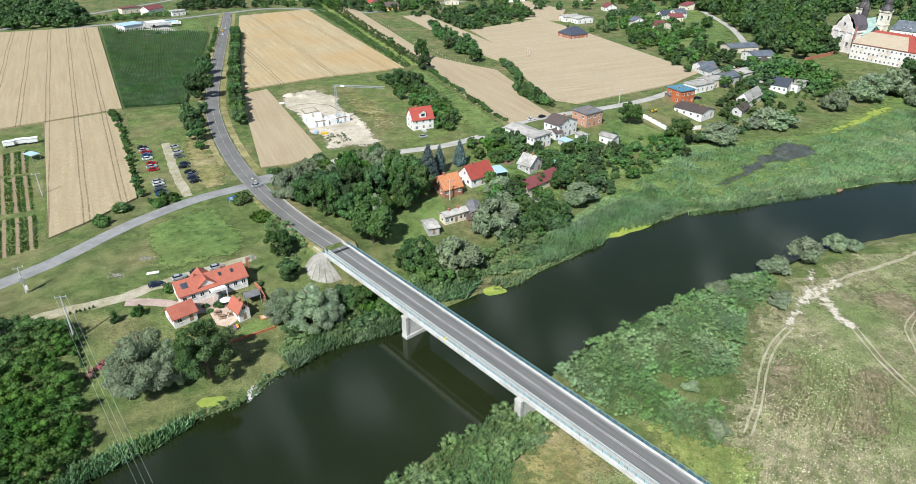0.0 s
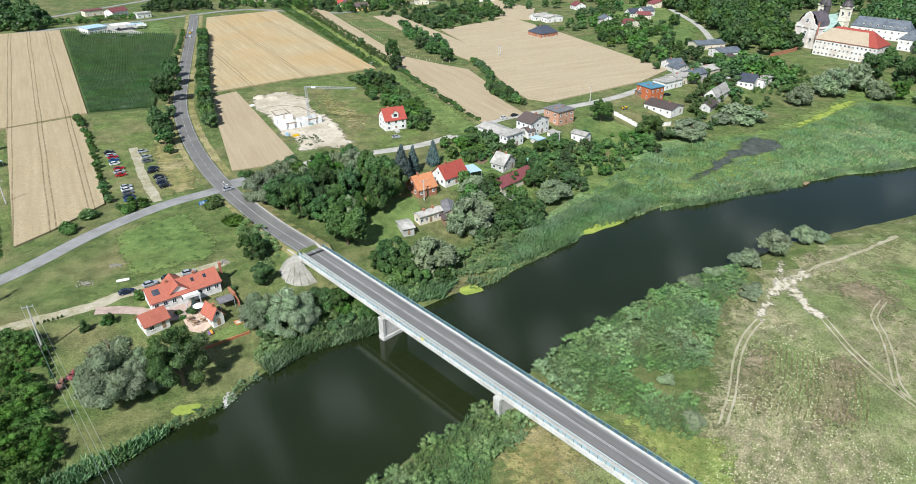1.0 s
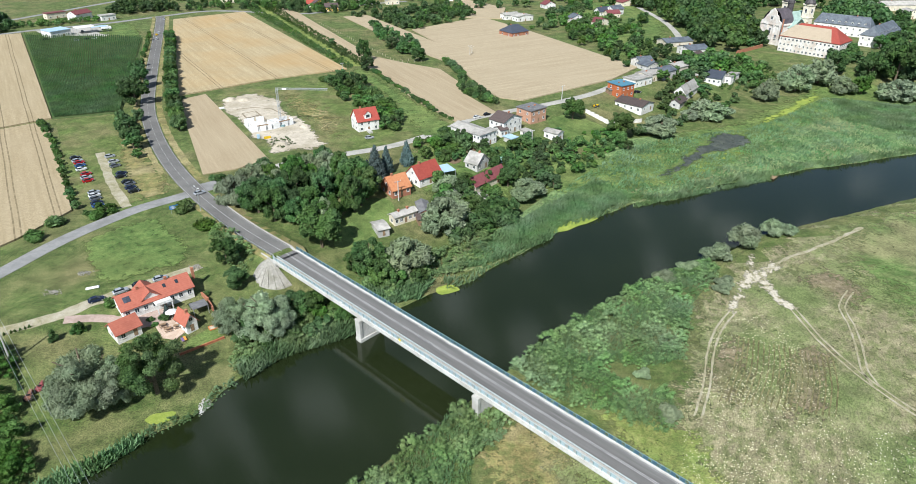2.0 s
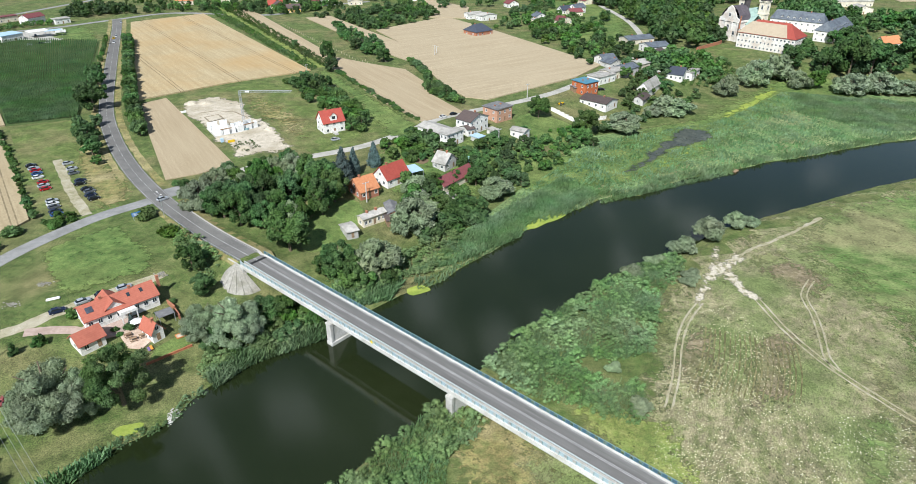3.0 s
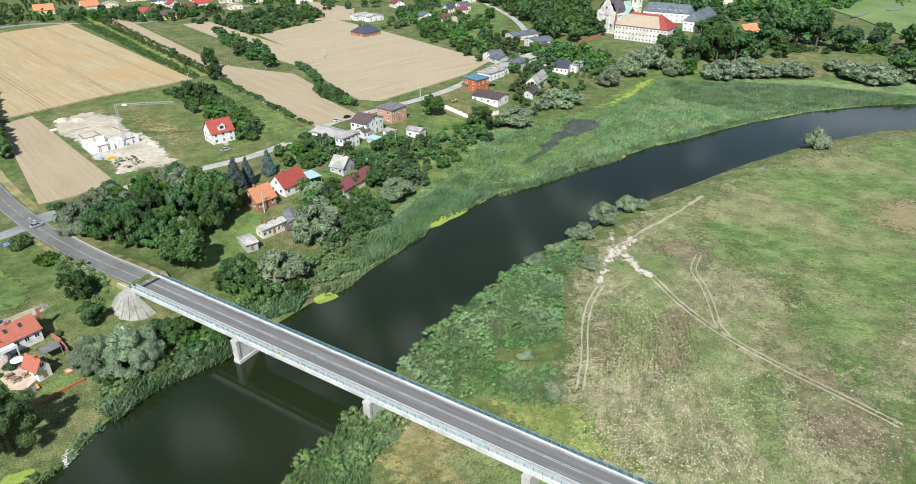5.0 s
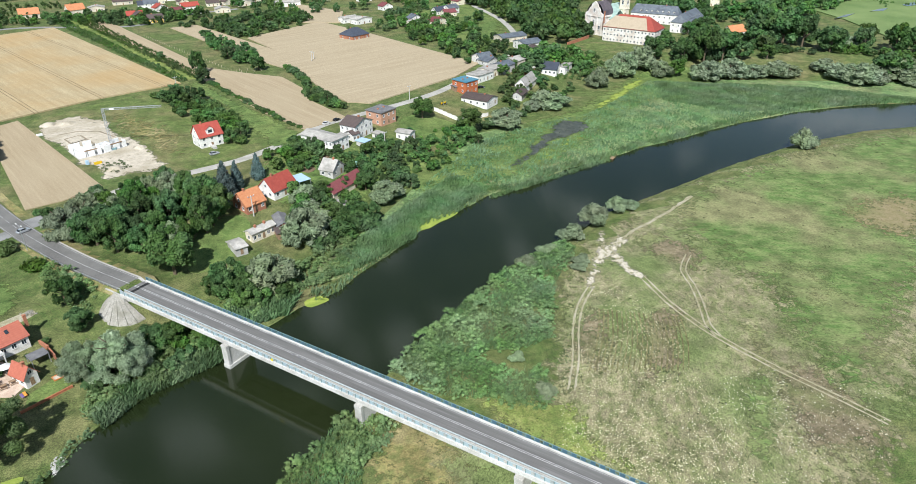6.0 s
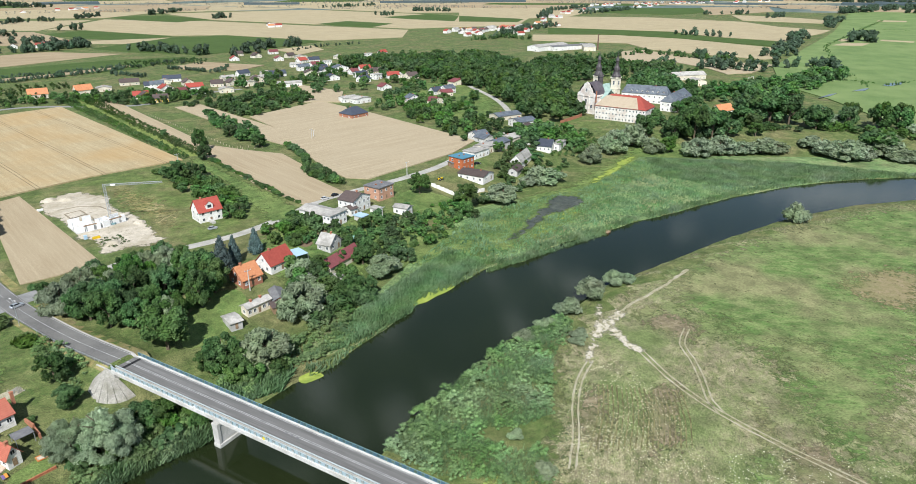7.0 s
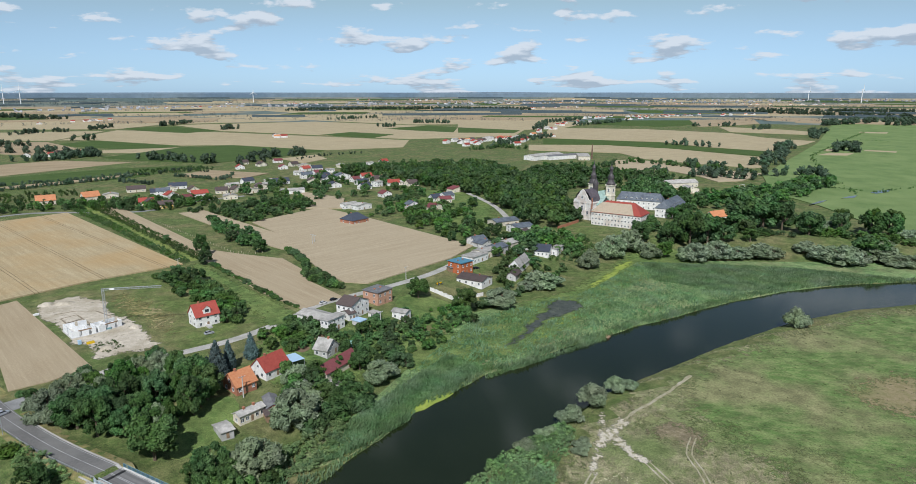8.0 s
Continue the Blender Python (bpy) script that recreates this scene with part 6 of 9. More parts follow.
def manor_extras():
    a = 24
    wing = part("cross_wing", wall_bm(4.6, 7.5, 3.7, 1.8, "b"), RENDER_WALL, manor)
    wing.matrix_basis = pose(5.6, 0.6, 0)
    part("wing_roof", roof_bm(4.6, 7.5, 3.7, 1.8, "b", 0.4), CORAL_TILE, wing)
    for px in (1.5, 3.1):
        w = add_window(wing, px, 0, 2.9, 0, 0.8, 0.8)
    part("terrace_roof", boxes(((8.0, -3.0, 2.3), (12.5, 0.2, 2.55)), ((8.0, -3.0, 2.55), (12.5, -2.85, 3.2)), bevel=0.03), RENDER_WALL, manor, "white roof terrace")
    for px in (8.1, 12.1):
        part("column", boxes(((px, -2.95, -0.5), (px + 0.25, -2.7, 2.3))), RENDER_WALL, manor)
    for k in range(2):
        p = part("solar_panel", boxes(((1.2 + 0.95 * k, 1.4, 4.08), (2.1 + 0.95 * k, 3.2, 4.15))), NAVY_ROOF, manor, "dark blue solar panel")
        s = math.degrees(math.atan2(2.6, 4.1))
        p.data.transform(Matrix.Translation((0, 1.4, 4.08)) @ Matrix.Rotation(math.radians(s), 4, "X") @ Matrix.Translation((0, -1.4, -4.08)))
    for px in (12.0, 15.5):
        part("skylight", boxes(((px, 2.0, 4.44), (px + 0.8, 3.2, 4.54))), PANE, manor).data.transform(Matrix.Translation((0, 2.0, 4.44)) @ Matrix.Rotation(math.radians(32.4), 4, "X") @ Matrix.Translation((0, -2.0, -4.44)))


manor_extras()
house((-76.6, 145.6), 6.4, 5.8, 43, 2.6, 2.2, "a", RENDER_WALL, CORAL_TILE, "white garage with coral tile roof", "garage", "garage", wins=(2, 1), chimney=0)
house((-60.5, 150.3), 3.3, 5.2, 46, 2.9, 2.4, "b", RENDER_WALL, CORAL_TILE, "white garden pavilion with coral tile roof", "pavilion", "house", wins=(1, 2), chimney=1)
canopy((-60.2, 157.2), 4.0, 3.3, 33, 2.6, FELT_ROOF, "garden shelter with dark flat roof", "shelter")
patch("terrace", [(-70.0, 153.5), (-66.6, 156.7), (-61.3, 151.2), (-63.0, 148.1), (-66.6, 148.6)], TERRACE, 0.3, 5, "pale stone terrace in the garden", "terrace")
patch("terrace", [(-81.1, 153.9), (-79.6, 156.6), (-71.4, 159.1), (-67.7, 160.9), (-65.1, 157.4), (-70.3, 153.0), (-75.3, 151.1)], PINK_PAVING, 0.15, 5, "pink paved courtyard", "terrace")
wall_run([(-60.6, 142.4), (-56.3, 145.4), (-50.7, 149.3)], 0.6, 0.3, surface("red timber", (0.34, 0.12, 0.06), (0.42, 0.17, 0.09), 2.0), "low red timber retaining edge", "retaining_wall")
wall_run([(-60.5, 166.7), (-57.7, 163.2), (-55.7, 159.6)], 1.0, 0.4, BRICK_WALL, "stepped red brick garden wall")
patch("lawn", [(-59.9, 148.5), (-54.4, 154.0), (-50.9, 150.8), (-56.3, 145.4), (-60.3, 143.1)], LUSH, 0.1, 4, "watered green lawn of the guest house", "lawn")
ribbon("track", [(-124.8, 138.2), (-116.1, 144.1), (-109.1, 148.7), (-101.5, 152.6), (-94.4, 156.9), (-89.8, 161.7), (-83.5, 165.2)], 4.0, TRACK, 0.08, "pale gravel drive to the guest house", "track", ragged=0.3)
ribbon("track", [(-93.4, 154.3), (-88.0, 155.1), (-81.5, 155.1), (-79.3, 153.4)], 3.0, PINK_PAVING, 0.12, "pink paved drive", "track")
patch("gravel", [(-90.3, 160.8), (-83.9, 166.3), (-73.6, 172.1), (-65.3, 177.4), (-63.2, 179.6), (-65.1, 181.3), (-70.0, 177.9), (-78.8, 171.7), (-85.9, 167.1)], TRACK, 0.07, 4, "gravel strip with parked cars", "gravel", 2, 0.5)


# garden things of the guest house
ux, uy = (-65.9, 156.3)
parasol = thing("parasol", ux, uy, ground_at(ux, uy) + 0.3, 0, "open white garden parasol on the terrace", "parasol")
part("pole", rods(((0, 0, -0.3), (0, 0, 2.5), 0.04)), STEEL, parasol)
part("canopy", lathe(bmesh.new(), [(1.7, 2.0), (1.2, 2.25), (0.6, 2.45), (0.0, 2.6)], 0, 0, 8), WHITE, parasol)
for q, m_ in (((-60.7, 148.4), plain("orange cushion", (0.70, 0.30, 0.05), 0.8)), ((-61.2, 147.9), plain("purple cushion", (0.18, 0.12, 0.28), 0.8))):
    bed = thing("sun_lounger", *q, ground_at(*q) + 0.12, 120, "padded sun lounger on the lawn", "lounger", "sun loungers")
    part("mattress", boxes(((-0.95, -0.32, 0.3), (0.95, 0.32, 0.42)), bevel=0.04), m_, bed)
    for px in (-0.8, 0.8):
        for py in (-0.25, 0.25):
            part("leg", boxes(((px - 0.03, py - 0.03, 0), (px + 0.03, py + 0.03, 0.3))), WOOD, bed)
sx, sy = (-54.4, 153.3)
sandpit = thing("sandpit", sx, sy, ground_at(sx, sy) + 0.1, 30, "orange framed sandpit on the lawn", "sandpit")
part("frame", boxes(((-1.3, -1.0, 0), (1.3, -0.85, 0.3)), ((-1.3, 0.85, 0), (1.3, 1.0, 0.3)), ((-1.3, -0.85, 0), (-1.15, 0.85, 0.3)), ((1.15, -0.85, 0), (1.3, 0.85, 0.3))), plain("orange wood", (0.60, 0.22, 0.06), 0.7), sandpit)
part("sand", boxes(((-1.15, -0.85, 0), (1.15, 0.85, 0.15))), SAND, sandpit)
for q in ((-65.8, 151.3), (-63.8, 152.7), (-67.5, 152.7)):
    table = thing("garden_table", *q, ground_at(*q) + 0.32, 25, "wooden garden table on the terrace", "table", "garden tables")
    part("tabletop", boxes(((-0.9, -0.45, 0.7), (0.9, 0.45, 0.76)), bevel=0.02), WOOD, table)
    for px in (-0.8, 0.8):
        for py in (-0.35, 0.35):
            part("leg", boxes(((px - 0.04, py - 0.04, 0), (px + 0.04, py + 0.04, 0.7))), WOOD, table)
    for py in (-0.85, 0.85):
        bench = part("bench", boxes(((-0.9, py - 0.15, 0.4), (0.9, py + 0.15, 0.45)), ((-0.7, py - 0.1, 0), (-0.6, py + 0.1, 0.4)), ((0.6, py - 0.1, 0), (0.7, py + 0.1, 0.4))), WOOD, table)


# ---- the abbey ----
COPPER = surface("verdigris copper", (0.30, 0.42, 0.37), (0.38, 0.50, 0.44), 0.6, (0.24, 0.33, 0.29), 0.3, rough=0.7)
PLUM_ROOF = surface("dark sheet roof", (0.09, 0.075, 0.085), (0.13, 0.11, 0.12), 0.6, (0.07, 0.06, 0.07), 0.3, rough=0.6)
SPIRE = surface("dark spire sheet", (0.05, 0.045, 0.045), (0.08, 0.07, 0.07), 0.6, rough=0.6)
OLD_TILE = tile_mat("weathered tan tiles", (0.36, 0.29, 0.20), (0.44, 0.36, 0.26))
PALE_WALL = surface("old white plaster", (0.66, 0.625, 0.57), (0.76, 0.73, 0.67), 0.5, (0.56, 0.48, 0.41), 0.25, rough=0.9)


def make_church(corner, a, b, turn):
    """Baroque church: gabled front, nave and two spired towers."""
    x, y = corner
    c = thing("church", x, y, ground_at(x, y), turn, "white baroque abbey church with copper roofs and dark spires", "church")
    part("wall", boxes(((0, 0, -1.5), (a, b, 15)), ((-0.5, -0.5, 13.6), (a + 0.5, b + 0.5, 14.4)), ((a * 0.25, -3.5, -1.5), (a * 0.75, b + 3.5, 12))), PALE_WALL, c)
    # front on the side that looks down the hill: stepped scroll gable
    bm = bmesh.new()
    shape = [(0, 14.4), (b, 14.4), (b, 16), (b * 0.86, 17), (b * 0.78, 20), (b * 0.7, 21), (b * 0.66, 23), (b * 0.5, 25), (b * 0.34, 23), (b * 0.3, 21), (b * 0.22, 20), (b * 0.14, 17), (0, 16)]
    front = [bm.verts.new((-0.4, v, z)) for v, z in shape]
    rear = [bm.verts.new((0.6, v, z)) for v, z in shape]
    bm.faces.new(front[::-1])
    bm.faces.new(rear)
    for k in range(len(shape)):
        n = (k + 1) % len(shape)
        bm.faces.new((front[k], front[n], rear[n], rear[k]))
    bmesh.ops.recalc_face_normals(bm, faces=bm.faces[:])
    part("gable", bm, PALE_WALL, c, "scrolled baroque gable")
    for v in (0.0, b * 0.3, b * 0.64, b - 1.0):
        part("pilaster", boxes(((-0.7, v, -1.0), (0.1, v + 1.0, 14.6)), ((-0.9, v - 0.15, 13.2), (0.1, v + 1.15, 13.7))), PALE_WALL, c)
    for v, z, s in ((b * 0.17, 6, 2.2), (b * 0.5, 9.5, 3.0), (b * 0.83, 6, 2.2), (b * 0.5, 18.5, 2.0)):
        add_window(c, -0.42, v, z, -90, 1.6, s)
    for k in range(4):
        add_window(c, a * (k + 0.5) / 4, -0.02 if k in (0, 3) else -3.52, 7.5, 0, 1.6, 2.8)
    bm = bmesh.new()
    prof = [(0, 15), (b * 0.06, 18.5), (b * 0.2, 22), (b * 0.36, 24), (b * 0.5, 24.6), (b * 0.64, 24), (b * 0.8, 22), (b * 0.94, 18.5), (b, 15)]
    rows = [[bm.verts.new((px, v, z)) for v, z in prof] for px in (0.6, a * 0.42)]
    for k in range(len(prof) - 1):
        bm.faces.new((rows[0][k], rows[1][k], rows[1][k + 1], rows[0][k + 1]))
    bm.faces.new(rows[1])
    bmesh.ops.recalc_face_normals(bm, faces=bm.faces[:])
    part("front_roof", bm, PLUM_ROOF, c, "dark rounded roof behind the gable")
    part("nave_roof", roof_bm(a * 0.62, b, 15, 6, "a", 0.5), COPPER, c, "green copper roof").matrix_basis = pose(a * 0.4, 0, 0)
    part("transept_roof", roof_bm(a * 0.5, b + 7, 12, 6, "b", 0.4), COPPER, c, "green copper roof").matrix_basis = pose(a * 0.25, -3.5, 0.1)
    for px, py in ((a * 0.76, b - 1.2), (a * 0.88, 0.6)):
        t = part("tower", boxes(((px - 2.8, py - 2.8, -1.5), (px + 2.8, py + 2.8, 27)), ((px - 3.2, py - 3.2, 17.4), (px + 3.2, py + 3.2, 18)), ((px - 3.3, py - 3.3, 26.2), (px + 3.3, py + 3.3, 27.2))), CREAM_WALL, c, "tall square bell tower")
        bm = lathe(bmesh.new(), [(3.9, 27.2), (3.9, 28), (3.0, 29.5), (2.4, 31), (2.6, 33), (2.5, 34.2), (1.5, 36), (1.2, 37.5), (1.3, 39), (1.7, 40), (1.2, 41.5), (0.35, 43), (0.12, 46), (0.0, 47.5)], px, py, 12)
        part("spire", bm, SPIRE, t, "dark onion spire with lantern")
        for turn_, dx, dy in ((0, 0, -2.82), (-90, -2.82, 0), (90, 2.82, 0)):
            add_window(t, px + dx, py + dy, 22.5, turn_, 1.5, 2.4)
    bm = lathe(bmesh.new(), [(2.2, 21), (2.2, 27), (2.6, 27.3), (2.3, 29), (1.2, 31), (0.5, 32), (0.0, 34)], a * 0.55, b * 0.5, 10)
    part("lantern", bm, SPIRE, c, "small roof lantern")


make_church((273.6, 467.0), 31.0, 17.0, 23)
abbey = house((290.2, 420.6), 20.0, 40.0, 37, 10.5, 8.0, "b", PALE_WALL, RED_TILE, "long white abbey wing with red roof", "abbey_wing", "abbey", hip=9, floors=3, wins=(6, 15), chimney=3, door=False)
slab = bmesh.new()
ends = [[slab.verts.new((px, py, 10.5 + 0.8 * px + 0.34 + dz)) for px, py in ((-0.45, 5.5), (-0.45, 40.3), (8.2, 34.5), (8.2, 10.5))] for dz in (0, 0.12)]
slab.faces.new(ends[0][::-1])
slab.faces.new(ends[1])
for k in range(4):
    slab.faces.new((ends[0][k], ends[0][(k + 1) % 4], ends[1][(k + 1) % 4], ends[1][k]))
bmesh.ops.recalc_face_normals(slab, faces=slab.faces[:])
part("old_tiles", slab, OLD_TILE, abbey, "weathered tan slope of the roof")
grey1 = house((356.0, 486.0), 14.0, 40.0, 44, 8.0, 6.0, "b", RENDER_WALL, SLATE_ROOF, "white abbey building with slate mansard roof", "abbey_wing", "abbey", hip=3, floors=2, wins=(3, 9), chimney=1, door=False)
grey2 = house((341.0, 453.0), 43.0, 13.0, 37, 8.0, 6.0, "a", RENDER_WALL, SLATE_ROOF, "white abbey building with slate mansard roof", "abbey_wing", "abbey", hip=3, floors=2, wins=(8, 3), chimney=1, door=False)
for k in range(7):
    dormer(grey2, 3 + 5.2 * k, 1.2, 8.6, 0, 1.8, 1.3, 3.0, SLATE_ROOF)
    dormer(grey1, 1.2, 4.8 + 4.6 * k, 8.6, -90, 1.8, 1.3, 3.0, SLATE_ROOF)
house((366.6, 430.1), 16.0, 10.0, 10, 3.4, 4.2, "a", RENDER_WALL, ORANGE_TILE, "white house with orange roof beside the abbey", wins=(4, 2))
house((447.3, 602.9), 39.7, 14.0, -2, 5.0, 3.0, "a", CREAM_WALL, GREY_ROOF, "long pale farm building with grey roof", "barn", "barn", wins=(8, 2), chimney=1)
house((441.1, 564.7), 16.0, 14.0, -10, 4.6, 2.6, "b", CREAM_WALL, GREY_ROOF, "pale farm building with grey roof", "barn", "barn", wins=(3, 3), chimney=0)
house((436.1, 917.4), 69.3, 22.0, 24, 6.5, 2.5, "a", RENDER_WALL, GREY_ROOF, "white factory hall with pale roof", "factory", "factory", wins=(4, 2), chimney=0)
house((461.3, 918.2), 71.3, 18.0, 12, 6.0, 1.2, "a", RENDER_WALL, FELT_ROOF, "long white factory hall with dark roof", "factory", "factory", wins=(6, 2), chimney=0)
house((504.0, 903.6), 18.1, 56.6, -23, 6.0, 1.5, "a", CREAM_WALL, GREY_ROOF, "pale boiler house with low roof", "factory", "factory", wins=(3, 1), chimney=0)
chimney_at = (532.9, 912.9)
stack = thing("factory_chimney", *chimney_at, ground_at(*chimney_at), 0, "tall sooty brick factory chimney", "chimney")
part("shaft", lathe(bmesh.new(), [(1.3, -1), (1.1, 10), (0.8, 22), (0.95, 22.2), (0.95, 23), (0.6, 23), (0.6, 20)], 0, 0, 12), surface("sooty brick", (0.16, 0.10, 0.07), (0.22, 0.14, 0.10), 0.8, (0.10, 0.07, 0.06), 0.15), stack)
wall_run([(232.2, 443.7), (256.2, 459.9), (260.8, 463.5)], 2.2, 0.6, BRICK_WALL, "old red brick abbey wall", "abbey_wall")
patch("lawn", [(237.7, 441.8), (253.8, 450.7), (273.2, 439.3), (255.2, 417.9), (234.7, 420.5)], LAWN, 0.06, 0, "abbey lawn inside the walls", "lawn")


# ---- the far village ----
def village(rows, wall, roof, label, h=3.4, rise=3.2, group="village houses", floors=1):
    rng = random.Random(len(label) + len(rows))
    for (x, y), a in rows:
        house((x, y), a, rng.uniform(8, 10.5), 20 + rng.uniform(-14, 14), h, rise, rng.choice("aab"), wall, roof, label, wins=(3, 2), floors=floors, group=group)


village([((9.1, 786.5), 14), ((41.7, 770.3), 18), ((95.3, 806.4), 16), ((99.2, 782.5), 13), ((97.5, 721.9), 14), ((132.0, 734.5), 14), ((129.6, 697.1), 12), ((98.6, 894.8), 14), ((-68.5, 769.0), 18), ((-82.7, 726.2), 14), ((178.8, 598.8), 14)], RENDER_WALL, NAVY_ROOF, "white village house with dark blue-grey roof")
village([((145.7, 789.3), 13), ((162.2, 719.2), 15), ((86.8, 891.9), 12), ((-86.4, 664.5), 13), ((-41.7, 700.3), 16), ((-65.4, 700.6), 12), ((2.4, 941.9), 11), ((206.6, 951.1), 12), ((560.5, 1281.0), 14)], RENDER_WALL, RED_TILE, "white village house with red roof")
village([((-176.7, 695.2), 16), ((-139.4, 707.0), 15)], CREAM_WALL, ORANGE_TILE, "cream house with orange roof", 4.2, 4.5)
village([((-108.0, 755.7), 18), ((21.2, 733.9), 12), ((76.8, 763.5), 18), ((-20.0, 717.3), 12), ((77.1, 954.3), 12), ((34.1, 968.9), 12)], CREAM_WALL, BROWN_TILE, "cream village house with brown roof")
village([((43.7, 691.4), 24), ((71.7, 850.7), 14), ((166.1, 818.5), 14), ((168.4, 787.4), 13), ((91.1, 584.4), 14), ((101.0, 574.7), 16)], RENDER_WALL, GREY_ROOF, "pale village building with grey roof", 4.0, 1.4)
village([((161.4, 547.9), 16), ((182.7, 586.7), 12), ((214.1, 646.2), 20)], CREAM_WALL, MAROON_ROOF, "village house with dark red roof", 3.6, 2.4)
village([((76.5, 812.8), 14), ((115.2, 788.2), 18), ((144.3, 559.9), 11), ((-76.7, 720.1), 13), ((191.0, 598.3), 13), ((171.1, 842.7), 12)], RENDER_WALL, SLATE_ROOF, "white village house with slate roof", 5.0, 2.8, floors=2)
village([((137.9, 639.2), 11), ((56.6, 1010.7), 13), ((96.2, 842.3), 12), ((58.8, 922.7), 11), ((130.7, 760.9), 10), ((-49.8, 672.9), 11)], RENDER_WALL, MAROON_ROOF, "village house with dark red roof", 3.6, 2.8)
village([((85.8, 935.9), 16), ((138.9, 917.8), 14), ((23.5, 747.1), 14), ((9.7, 707.2), 16), ((-8.6, 758.0), 14), ((153.3, 829.3), 15), ((177.1, 719.2), 14), ((-11.7, 674.7), 13), ((-70.0, 751.5), 10), ((35.9, 782.6), 12), ((141.4, 548.7), 10), ((-125.5, 721.0), 14)], CREAM_WALL, GREY_ROOF, "pale village building with grey roof", 3.6, 1.6)
village([((8.7, 1001.7), 13), ((31.7, 969.7), 12), ((182.8, 707.3), 13), ((-46.1, 734.7), 10), ((-2.8, 719.9), 11), ((164.6, 760.2), 13), ((153.7, 758.5), 12), ((134.1, 848.7), 12)], CREAM_WALL, BROWN_TILE, "cream village house with brown roof")
village([((160.4, 910.5), 16), ((176.3, 920.6), 12), ((112.7, 856.0), 10), ((148.5, 714.1), 9)], RENDER_WALL, GREY_ROOF, "white flat-roofed village house among trees", 5.5, 0.6, floors=2)
house((85.6, 510.4), 16.6, 15.3, 31, 3.4, 4.4, "a", BRICK_WALL, NAVY_ROOF, "new bungalow with dark hip roof in the grain field", hip=5, wins=(4, 2), chimney=1)
village([((-80.3, 659.7), 13), ((-67.2, 639.9), 12)], surface("yellow render", (0.72, 0.52, 0.10), (0.78, 0.58, 0.15), 0.8), BROWN_TILE, "yellow house with dark brown roof")
house((-262.5, 535.2), 15.2, 14.0, 51, 4.6, 0, "a", RENDER_WALL, BLUE_ROOF, "white flat-roofed petrol station shop", "shop", "shop", wins=(4, 1), chimney=0)
canopy((-248.6, 547.4), 14.0, 10.0, 39, 4.6, RENDER_WALL, "petrol station canopy with white roof", "canopy")
house((-301.7, 617.4), 16.3, 7.8, 47, 4.5, 0, "a", CREAM_WALL, MAROON_ROOF, "workshop hall with dark red front", "workshop", "workshop", wins=(3, 1), chimney=0)
house((-274.0, 608.8), 15.7, 11.2, 60, 5.0, 2.5, "a", RENDER_WALL, MAROON_ROOF, "white house with dark red roof", wins=(3, 2))
house((-252.2, 606.2), 12.1, 7.3, 44, 4.0, 0, "a", RENDER_WALL, GREY_ROOF, "small white flat-roofed bungalow", wins=(3, 1), chimney=0)
canopy((-239.0, 552.0), 11.0, 6.0, 30, 4.4, BLUE_ROOF, "petrol station canopy with pale blue edge", "canopy")
truck = thing("delivery_truck", -234.2, 567.8, ground_at(-234.2, 567.8), 20, "white box truck parked on grass", "truck")
part("cargo_box", boxes(((-4.2, -1.2, 0.9), (1.6, 1.2, 3.4)), bevel=0.06), WHITE, truck)
part("cab", boxes(((1.7, -1.1, 0.6), (3.5, 1.1, 2.5)), bevel=0.2), WHITE, truck)
part("windscreen", boxes(((3.46, -0.95, 1.5), (3.54, 0.95, 2.2))), PANE, truck)
for px in (-3.0, 2.6):
    for py in (-1.05, 0.85):
        part("wheel", rods(((px, py, 0.48), (px, py + 0.2, 0.48), 0.48), n=14), BLACK, truck)
patch("lawn", [(-232.7, 547.6), (-199.0, 538.0), (-217.7, 586.6), (-232.7, 594.7), (-239.6, 581.7)], LUSH, 0.08, 6, "bright lawn beside the petrol station", "lawn", 3, 1.0, soft=4.0)
stand("tree_group", [(-257.0, 634.3), (-200.9, 650.4), (-213.7, 685.9), (-265.2, 692.5)], 34, 7, 57, LEAF_DARK, 5, 9, "dark trees behind the crossroads", 1.0)
patch("forecourt", [(-288.8, 566.9), (-249.1, 583.5), (-224.2, 552.6), (-225.9, 524.2), (-259.4, 528.3)], PAVING, 0.06, 0, "pale concrete forecourt of the petrol station", "forecourt")
stand("tree_group", [(127.6, 831.6), (227.9, 880.0), (327.1, 846.2), (330.8, 628.6), (254.1, 465.7), (215.9, 435.6), (227.5, 557.6), (230.3, 619.7), (223.6, 665.0), (178.5, 744.7)], 250, 6.2, 41, LEAF_DARK, 12, 17, "tall park wood behind the abbey", 0.75)
stand("tree_group", [(127.6, 831.6), (227.9, 880.0), (327.1, 846.2), (330.8, 628.6), (254.1, 465.7), (215.9, 435.6), (227.5, 557.6), (230.3, 619.7), (223.6, 665.0), (178.5, 744.7)], 130, 6.5, 141, LEAF_MID, 12, 17, "tall park wood behind the abbey", 0.75)
stand("tree_group", [(-14.3, 723.9), (110.2, 837.6), (194.1, 809.0), (210.6, 626.4), (152.2, 590.1), (117.2, 638.5), (39.4, 646.2)], 54, 9, 42, LEAF_DARK, 6, 10, "trees between the village houses", 0.85)
